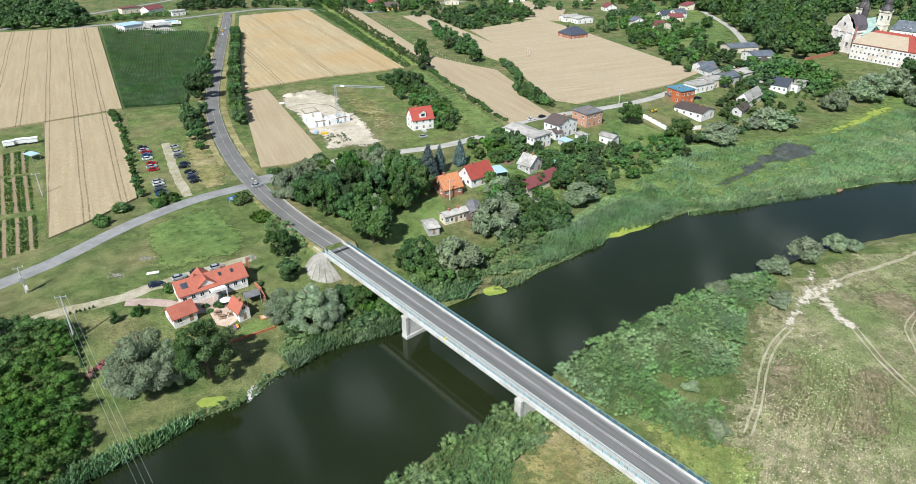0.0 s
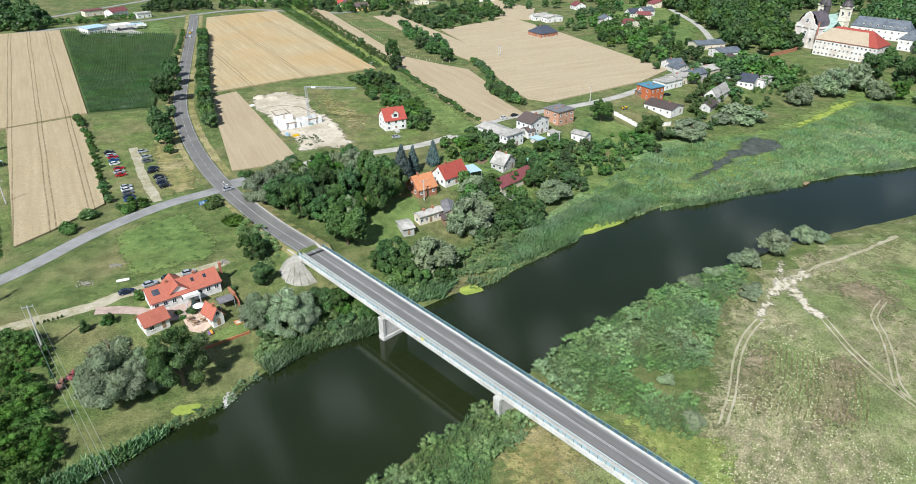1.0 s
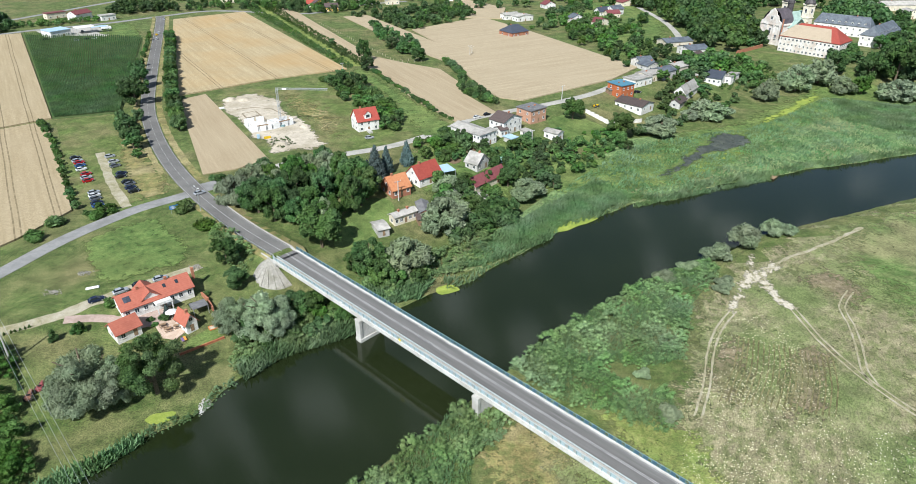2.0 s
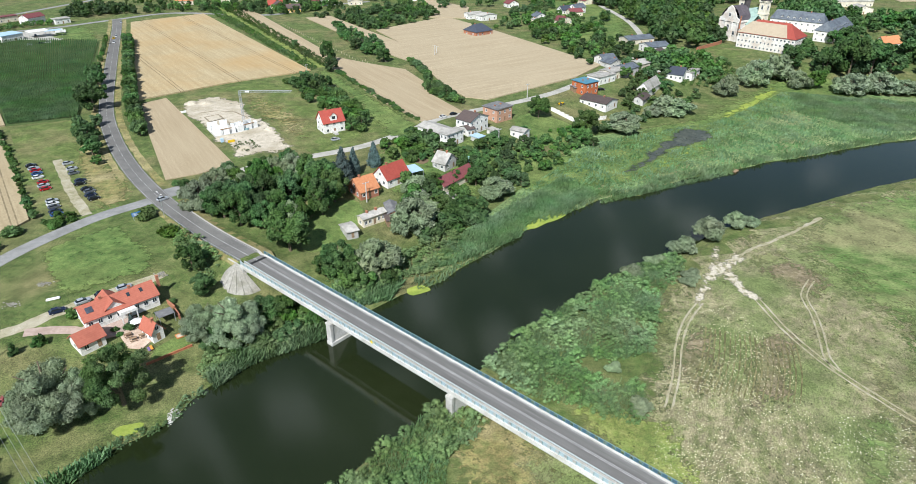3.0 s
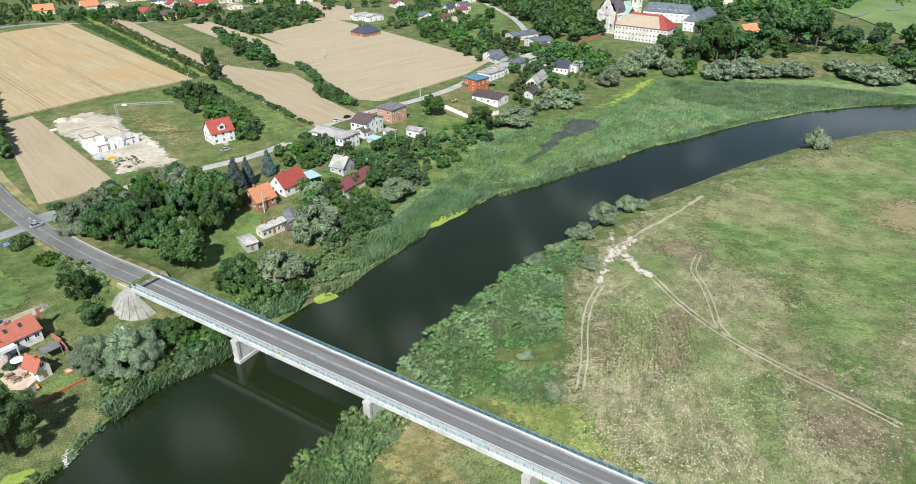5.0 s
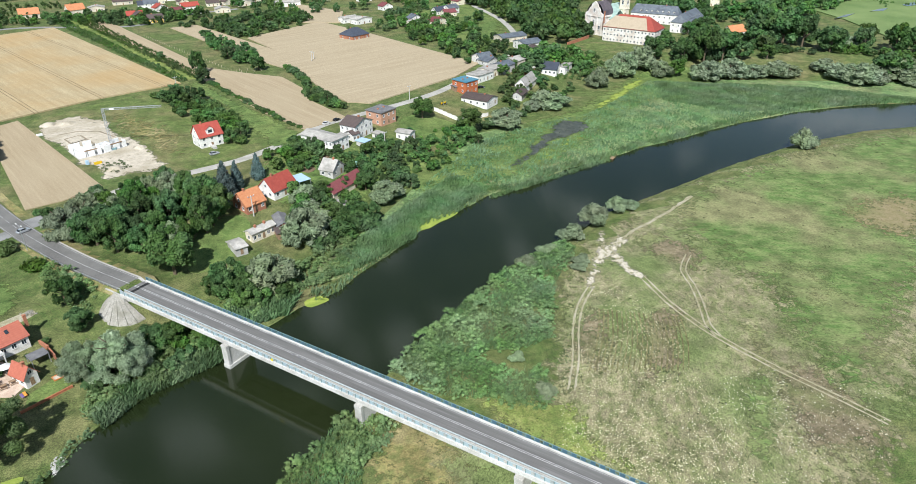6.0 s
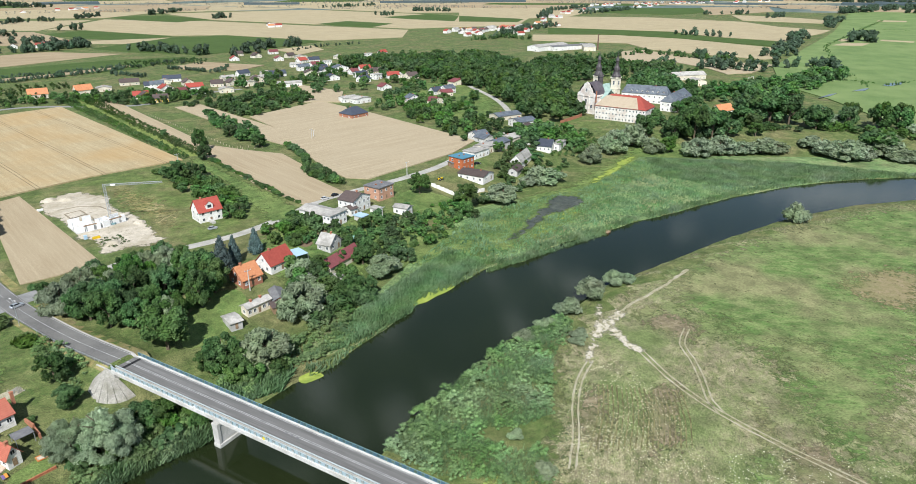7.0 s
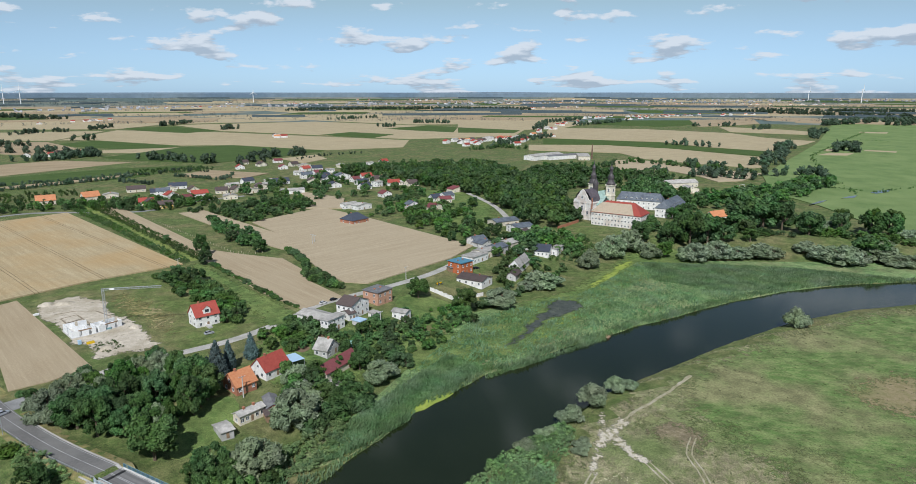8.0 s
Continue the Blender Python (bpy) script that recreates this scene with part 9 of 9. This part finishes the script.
patch("garden", [(-227.4, 289.4), (-200.3, 303.7), (-156.8, 227.6), (-133.0, 186.4), (-140.2, 173.4), (-145.3, 164.9)], LAWN, 0.05, 0, "mown garden plot with vegetable beds", "garden")
SOIL = surface("garden soil", (0.24, 0.18, 0.11), (0.30, 0.24, 0.15), 1.0, bump=0.1)
for n, (p0, p1, q0, q1) in enumerate((((-201.3, 265.1), (-188.4, 272.2), (-186.6, 241.5), (-173.5, 247.0)), ((-184.7, 238.6), (-171.6, 244.6), (-164.7, 206.7), (-151.5, 212.4)), ((-161.8, 202.1), (-148.9, 208.6), (-144.9, 175.1), (-134.6, 184.4)))):
    for k in range(11):
        u = (k + 0.5) / 11
        a = (p0[0] + (p1[0] - p0[0]) * u, p0[1] + (p1[1] - p0[1]) * u)
        b = (q0[0] + (q1[0] - q0[0]) * u, q0[1] + (q1[1] - q0[1]) * u)
        if k % 3 == 0:
            ribbon("garden_bed", [a, b], 1.1, SOIL, 0.12, "bare soil bed in the garden", "garden bed", smooth=0, kind="structure")
        else:
            reeds("garden_row", [(a[0] - 0.5, a[1]), (a[0] + 0.5, a[1]), (b[0] + 0.5, b[1]), (b[0] - 0.5, b[1])], 300 + 20 * n + k, 5, 0.4, 0.8, LEAF_MID, "row of green vegetables", 0.3)


# ---- maize ----
def maize():
    a, b, c, d = [np.array(q) for q in ((-174.0, 334.0), (-144.8, 342.5), (-195.3, 531.5), (-289.1, 549.2))]
    rng = np.random.default_rng(5)
    rows, v = 58, []
    for k in range(rows):
        u = (k + 0.5) / rows
        p, q = a + (b - a) * u, d + (c - d) * u
        n = int(np.linalg.norm(q - p) / 0.5)
        s = (np.arange(n) + rng.uniform(0, 1, n))[:, None] / n
        at = p + (q - p) * s
        z = height(at[:, 0], at[:, 1])
        h = rng.uniform(1.9, 2.5, n)
        ang = rng.uniform(0, math.pi, n)
        dx, dy = np.cos(ang) * 0.42, np.sin(ang) * 0.42
        mid = np.stack([at[:, 0], at[:, 1], z], -1)
        v.append(np.stack([mid + np.stack([-dx, -dy, 0.2 * h], -1), mid + np.stack([dx * 0.3, -dy * 0.3, 0.5 * h], -1), mid + np.stack([dx, dy, h], -1), mid + np.stack([-dx * 0.3, dy * 0.3, 0.9 * h], -1)], 1).reshape(-1, 3))
    v = np.concatenate(v)
    tagged(new("maize", mesh_of("maize", v.tolist(), quads(v), LEAF_CORN)), "tall dark green maize in drilled rows", "maize", kind="stuff")


maize()
# soil below the maize: the shade between rows is painted as dark green
patch("field", [(-291.2, 551.7), (-195.1, 533.8), (-156.4, 400.8), (-144.1, 340.4), (-173.7, 331.9)], surface("shaded maize soil", (0.06, 0.10, 0.03), (0.09, 0.12, 0.04), 0.5, bump=0.1), 0.15, 0, "green maize field beside the road")


# ---- the building site ----
BLOCK = surface("white building block", (0.74, 0.74, 0.72), (0.80, 0.80, 0.78), 1.2, rough=0.9)
def shell(corner, a, b, turn):
    x, y = corner
    s = thing("house_shell", x, y, ground_at(x, y) + 0.1, turn, "unfinished roofless house of white blocks", "building shell")
    part("floor_slab", boxes(((-0.5, -0.5, -0.3), (a + 0.5, b + 0.5, 0.12))), CONCRETE, s)
    for p, q in (((0, 0), (a * 0.3, 0.3)), ((a * 0.42, 0), (a * 0.7, 0.3)), ((a * 0.82, 0), (a, 0.3)), ((0, 0.3), (0.3, b * 0.4)), ((0, b * 0.55), (0.3, b)), ((0.3, b - 0.3), (a * 0.5, b)), ((a * 0.62, b - 0.3), (a, b)), ((a - 0.3, 0.3), (a, b * 0.5)), ((a * 0.35, 0.3), (a * 0.35 + 0.3, b - 0.3)), ((a * 0.66, 0.3), (a * 0.66 + 0.3, b * 0.6)), ((a * 0.35 + 0.3, b * 0.5), (a * 0.66, b * 0.5 + 0.3))):
        part("block_wall", boxes(((*p, 0.12), (*q, 2.9))), BLOCK, s)
    part("lintel", boxes(((a * 0.28, -0.02, 2.5), (a * 0.84, 0.32, 2.92))), WOOD, s, "timber shuttering over the openings")


shell((-70.9, 303.5), 9.5, 13.5, 26, )
shell((-61.4, 308.3), 10.4, 6.0, 38, )
# dug trenches of the next foundation, and weeds that have come up since
DUG = surface("damp dug sand", (0.22, 0.18, 0.125), (0.30, 0.25, 0.175), 0.8, bump=0.1)
for run in ([(-81.7, 333.7), (-75.8, 337.9), (-72.0, 330.8), (-77.6, 325.8), (-81.7, 333.7)], [(-77.6, 325.8), (-72.0, 330.8), (-66.9, 321.1), (-72.3, 315.4), (-77.6, 325.8)], [(-86.0, 341.0), (-78.0, 344.0), (-68.0, 341.0), (-60.0, 330.0)]):
    ribbon("trench", run, 0.8, DUG, 0.13, "dark dug foundation trench in the sand", "trench", smooth=0, ragged=0.5, drop=0.1)
thicket("weeds", [(-60.8, 293.0), (-53.2, 296.4), (-49.0, 286.7), (-53.6, 282.1), (-59.7, 286.7)], 301, 1.6, 0.5, 1.4, LEAF_MID, "green weeds on the building site", 1.4, 0.06, 120)
cx, cy = (-58.8, 312.1)
crane = thing("crane", cx, cy, ground_at(cx, cy), 0, "slim self-erecting building crane with lattice jib", "crane")
TIPS = ((-55.9, 302.8), (-36.5, 296.5))
CRANE_TURN = math.degrees(math.atan2(TIPS[1][1] - TIPS[0][1], TIPS[1][0] - TIPS[0][0]))
CRANE_LONG = 26.0


def lattice(n, long_, w, material_r=0.06):
    bm = bmesh.new()
    for y in (-w, w):
        for z in (-w, w):
            rod(bm, (0, y, z), (long_, y, z), material_r, n=5)
    for k in range(n):
        a, b = long_ * k / n, long_ * (k + 1) / n
        for y in (-w, w):
            rod(bm, (a, y, -w), (b, y, w), material_r * 0.6, n=4)
            rod(bm, (a, y, -w), (a, y, w), material_r * 0.6, n=4)
        rod(bm, (a, -w, w), (b, w, w), material_r * 0.6, n=4)
    return bm


part("mast", lattice(14, 18.0, 0.45), STEEL, crane, "grey lattice mast").matrix_basis = pose(0, 0, 0.8, 0, -90, 0)
part("jib", lattice(18, CRANE_LONG, 0.35), STEEL, crane, "pale lattice jib").matrix_basis = pose(0, 0, 18.4, 0, -3, CRANE_TURN)
part("sign_board", boxes(((3.2, -0.45, -0.35), (5.2, -0.4, 0.4))), WHITE, crane, "white board on the jib").matrix_basis = pose(0, 0, 18.4, 0, -3, CRANE_TURN)
part("base", boxes(((-1.8, -1.3, 0.1), (1.8, 1.3, 1.0)), bevel=0.1), TEAL, crane, "teal crane base")
part("ballast", boxes(((-2.6, -1.1, 0.9), (-1.2, 1.1, 2.4)), bevel=0.05), CONCRETE, crane)
for q, m_, s in (((-62.5, 295.0), CAR_PAINT["yellow"], (3.0, 1.2, 1.0)), ((-66.6, 295.6), BLUE_ROOF, (1.3, 1.1, 1.8)), ((-93.7, 343.0), WHITE, (2.5, 1.0, 1.0))):
    o = thing("site_container", *q, ground_at(*q), 25, "small box of materials on the building site", "container")
    part("body", boxes(((-s[0] / 2, -s[1] / 2, 0), (s[0] / 2, s[1] / 2, s[2])), bevel=0.06), m_, o)
for q, r in (((-54.8, 286.2), 3.2), ((-85.2, 358.6), 4.0), ((-93.0, 359.3), 3.4), ((-47.2, 310.5), 2.5)):
    h = thing("sand_heap", *q, ground_at(*q), 0, "heap of dug sand on the building site", "heap", "sand heaps")
    bm = lathe(bmesh.new(), [(r * 1.3, -0.1), (r, 0.25), (r * 0.65, 0.9), (r * 0.25, 1.3), (0.01, 1.4)], 0, 0, 14)
    for v in bm.verts:
        v.co += Vector((noise.noise(v.co * 0.5), noise.noise(v.co * 0.5 + Vector((7, 0, 0))), 0.4 * noise.noise(v.co * 0.8 + Vector((0, 5, 0))))) * 0.6
    part("sand", bm, SAND, h)

# ---- the pasture ----
ribbon("track", [(153.0, 191.6), (138.0, 184.1), (124.9, 178.4), (113.1, 169.9), (109.4, 161.6), (110.5, 151.0)], 1.1, TRACK, 0.13, "bare sandy track in the pasture", "track", ragged=0.9, step_=1.2)
for k, (line, w) in enumerate((([(120.2, 175.2), (111.3, 168.3), (109.3, 158.9), (111.3, 149.0)], 4.6), ([(113.8, 182.6), (108.7, 171.2), (101.3, 161.2), (92.1, 149.4)], 3.4), ([(114.4, 170.8), (107.1, 167.1), (100.7, 161.0)], 5.0))):
    patch("sand_patch", band(line, w), WORN_SAND, 0.19 + 0.015 * k, 1.5, "bare pale sand where the tracks meet", "bare ground", 0, 0.6, soft=2.2)
for shift in (-0.8, 0.8):
    ribbon("wheel_track", [(111.3, 150.7), (110.8, 135.6), (111.9, 124.5), (113.4, 117.1), (115.5, 110.6), (119.4, 100.1), (122.9, 92.3), (126.7, 83.8), (129.9, 76.0)], 0.5, TRACK, 0.16, "sandy wheel track across the pasture", "track", ragged=0.9, shift=shift, step_=1.2)
    ribbon("wheel_track", [(133.8, 157.6), (126.3, 150.0), (123.1, 140.2), (119.4, 131.4), (115.0, 122.2), (114.0, 116.3)], 0.45, TRACK, 0.16, "sandy wheel track across the pasture", "track", ragged=0.9, shift=shift, step_=1.2)
    ribbon("wheel_track", [(93.6, 150.6), (86.0, 142.9), (79.0, 132.8), (71.7, 119.0), (65.5, 109.2)], 0.5, TRACK, 0.16, "sandy wheel track across the pasture", "track", ragged=0.9, shift=shift, step_=1.2)
ribbon("wheel_track", [(153.0, 191.6), (163.9, 197.8)], 1.4, TRACK, 0.16, "sandy wheel track across the pasture", "track", ragged=0.9, step_=1.2)
# green strips left by wet hollows
for line, w in (([(127.5, 118.5), (119.1, 105.0), (108.5, 94.4), (101.1, 84.5), (92.9, 76.4)], 5.0), ([(138.6, 107.0), (131.8, 94.1), (127.8, 86.6)], 4.0), ([(142.3, 172.3), (138.4, 160.3), (127.4, 147.8)], 2.6)):
    patch("green_strip", band(line, w * 1.5), PASTURE_GREEN, 0.15, 2.5, "lush green strip in the dry pasture", "meadow", 0, 0.8, soft=5.0)
patch("green_strip", [(148.7, 141.6), (166.2, 146.0), (172.4, 130.9), (157.9, 118.5), (141.6, 118.7), (138.8, 127.3)], PASTURE_GREEN, 0.17, 6, "lush green hollow in the pasture", "meadow", 3, 2.5, soft=12.0)
patch("green_strip", [(118.6, 170.5), (125.4, 175.9), (134.2, 177.2), (135.0, 172.9), (127.6, 168.2), (119.2, 167.1)], PASTURE_GREEN, 0.17, 2.5, "lush green hollow in the pasture", "meadow", 3, 1.0, soft=4.0)
patch("dry_patch", [(208.0, 170.5), (234.4, 175.4), (251.0, 164.0), (218.8, 140.7), (205.7, 151.8)], surface("brown dry grass", (0.22, 0.19, 0.09), (0.28, 0.23, 0.13), 0.5, (0.17, 0.18, 0.07), 0.05, bump=0.1), 0.18, 6, "brown dry patch in the pasture", "meadow", 3, 2.5, soft=12.0)


def tufts(name, outline, seed, n, size, material, label, flat=0.5):
    """Small loose tufts or stones over an area, one mesh."""
    rng = np.random.default_rng(seed)
    ico = bmesh.new()
    bmesh.ops.create_icosphere(ico, subdivisions=1, radius=1)
    tips, tris = np.array([w.co[:] for w in ico.verts]), np.array([[w.index for w in f.verts] for f in ico.faces])
    ico.free()
    spots = []
    lo, hi = np.min(outline, 0), np.max(outline, 0)
    while len(spots) < n:
        x, y = rng.uniform(lo, hi)
        if inside(x, y, outline) and rng.uniform() < 0.25 + 1.2 * max(0, noise.noise((x * 0.08, y * 0.08, seed)) + 0.2):
            spots.append((x, y))
    p = np.array(spots)
    c = np.stack([p[:, 0], p[:, 1], height(p[:, 0], p[:, 1]) + 0.1], -1)
    s = size * rng.uniform(0.5, 1.4, (n, 1, 1)) * np.array([1, 1, flat]) * rng.uniform(0.7, 1.3, (n, 1, 3))
    v = (tips[None] * s * rng.uniform(0.75, 1.2, (n, len(tips), 1)) + c[:, None]).reshape(-1, 3)
    faces = (tris[None] + (np.arange(n) * len(tips))[:, None, None]).reshape(-1, 3).tolist()
    return tagged(new(name, mesh_of(name, v.tolist(), faces, material)), label, "tufts", kind="stuff")


PASTURE_AREA = [(66.9, 120.4), (87.4, 145.7), (102.5, 148.0), (104.0, 125.4), (95.8, 93.9), (89.9, 72.7), (79.6, 65.2), (47.2, 74.8)]
tufts("pale_tufts", PASTURE_AREA, 81, 3000, 0.125, surface("pale flower heads", (0.60, 0.56, 0.36), (0.68, 0.64, 0.46), 2.0), "pale yellow flower tufts in the pasture")
tufts("pale_tufts", [(103.8, 104.7), (118.4, 89.3), (126.9, 73.3), (108.6, 56.7), (79.6, 65.2)], 82, 520, 0.125, surface("dry flower heads", (0.55, 0.50, 0.36), (0.62, 0.57, 0.44), 2.0), "pale dry tufts in the pasture")
BROWN_GRASS = surface("brown mown grass", (0.15, 0.128, 0.07), (0.235, 0.195, 0.125), 0.7, (0.135, 0.145, 0.06), 0.08, bump=0.1, speckle=0.4)
for outline in ([(96.2, 129.7), (113.7, 134.1), (98.2, 106.4), (84.6, 106.7)], [(118.0, 100.5), (129.3, 97.2), (132.1, 79.2), (120.2, 68.3), (104.8, 74.5)], [(70.0, 122.0), (84.0, 139.0), (91.0, 133.0), (80.0, 112.0)], [(120.0, 165.0), (133.0, 172.0), (141.0, 160.0), (131.0, 146.0)]):
    patch("dry_patch", outline, BROWN_GRASS, 0.1, 4, "brown mown patch in the pasture", "meadow", 3, 1.5, soft=7.0)
tufts("pale_tufts", [(108.1, 103.4), (123.7, 98.9), (137.1, 83.8), (120.2, 68.3), (88.1, 77.8), (83.4, 89.7)], 83, 480, 0.13, surface("bleached flower heads", (0.60, 0.57, 0.44), (0.68, 0.65, 0.52), 2.0), "bleached tufts in the brown pasture")
# dark furrows of the mower
FURROW = surface("furrow", (0.10, 0.095, 0.04), (0.19, 0.175, 0.08), 0.5, cut=(0.45, 0.55))
FA, FB, FC, FD = (72.7, 113.9), (97.5, 106.6), (89.5, 138.7), (109.7, 128.1)
for k in range(19):
    u = k / 18
    a = (FA[0] + (FB[0] - FA[0]) * u, FA[1] + (FB[1] - FA[1]) * u)
    b = (FC[0] + (FD[0] - FC[0]) * u, FC[1] + (FD[1] - FC[1]) * u)
    m_ = ((a[0] + b[0]) / 2 + 1.2, (a[1] + b[1]) / 2)
    ribbon("furrow", [a, m_, b], 0.34, FURROW, 0.13, "dark mown furrow in the pasture", "furrow", ragged=1.3, step_=0.9)

# ---- marsh details ----
POND = surface("pond weed", (0.05, 0.058, 0.045), (0.10, 0.108, 0.08), 0.5, (0.04, 0.047, 0.04), 0.12, rough=0.5, speckle=0.4)
DUCKWEED = surface("duckweed", (0.25, 0.31, 0.05), (0.32, 0.37, 0.08), 0.7, (0.20, 0.27, 0.05), 0.1, rough=0.8)
patch("pond", POND_AT, POND, 0.12, 2, "dark weedy pond in the marsh", "pond", 4, 2.4, soft=3.0)
patch("duckweed", CHANNEL_AT, DUCKWEED, 0.12, 2, "yellow-green duckweed channel", "duckweed", 4, 1.8, soft=3.0)
patch("duckweed", [(119.7, 256.2), (134.0, 267.4), (147.7, 275.9), (158.1, 277.0), (139.3, 265.6), (122.0, 251.7)], DUCKWEED, 0.13, 5, "yellow-green duckweed beside the pond", "duckweed", 4, 1.8, soft=3.0)
patch("water_lilies", [(50.9, 205.0), (54.4, 209.9), (62.2, 214.2), (68.9, 217.6), (71.4, 215.0), (62.9, 210.0), (55.0, 205.4)], DUCKWEED, 0.14, 2, "yellow-green lily pads at the bank", "water lilies", 3, 0.5, afloat=True)
patch("water_lilies", [(8.3, 171.0), (12.9, 173.0), (15.5, 170.3), (9.6, 168.1)], DUCKWEED, 0.08, 1, "yellow-green lily pads on the river", "water lilies", 3, 0.3, afloat=True)
patch("water_lilies", [(-62.7, 120.0), (-61.2, 121.7), (-56.2, 121.7), (-56.9, 119.2), (-59.9, 118.0)], DUCKWEED, 0.15, 3, "yellow-green weed at the bank", "water lilies", 3, 0.5)
jx, jy = (154.9, 245.1)
jetty = thing("fishing_jetty", jx, jy, 0.0, 40, "small wooden fishing jetty in the river", "jetty")
part("planks", boxes(*[((0.32 * k, -0.9, 0.55), (0.32 * k + 0.27, 0.9, 0.62)) for k in range(12)]), WOOD, jetty)
for px in (0.2, 3.6):
    for py in (-0.8, 0.8):
        part("post", rods(((px, py, -1.2), (px, py, 1.0), 0.09)), WOOD, jetty)

ribbon("track", [(-132.1, 282.3), (-121.5, 260.9), (-111.3, 242.0), (-101.1, 224.7)], 3.4, TRACK, 0.09, "bare dirt lane through the car park", "track", ragged=0.5)


PALE_WOOD = surface("pale bare wood", (0.50, 0.42, 0.30), (0.58, 0.50, 0.38), 3.0)


# ---- meadow fence between the far fields ----
def post_fence(line, gap, high, label):
    f = thing("fence", *line[0], ground_at(*line[0]), 0, label, "fence")
    o, m = f.matrix_basis.translation.copy(), None
    for (ax, ay), (bx, by) in zip(line, line[1:]):
        n = max(1, round(math.hypot(bx - ax, by - ay) / gap))
        for k in range(n + 1):
            x, y = ax + (bx - ax) * k / n, ay + (by - ay) * k / n
            spot = pose(x - o.x, y - o.y, ground_at(x, y) - o.z)
            if m:
                share("post", m, f, spot)
            else:
                p = part("post", boxes(((-0.09, -0.09, -0.2), (0.09, 0.09, high)), bevel=0.02), PALE_WOOD, f)
                p.matrix_basis, m = spot, p.data


post_fence([(-66.3, 580.0), (-32.5, 505.1), (-4.6, 442.9), (10.1, 441.4)], 4.5, 1.4, "pale wooden post fence along the meadow")
post_fence([(-4.6, 442.9), (4.4, 434.9), (13.5, 436.8)], 4.5, 1.4, "pale wooden post fence along the field corner")

tufts("bank_stones", [(-50.5, 120.8), (-51.6, 123.9), (-50.8, 126.4), (-48.8, 126.0), (-48.8, 122.6)], 84, 130, 0.2, CONCRETE, "pale stones piled on the river bank")
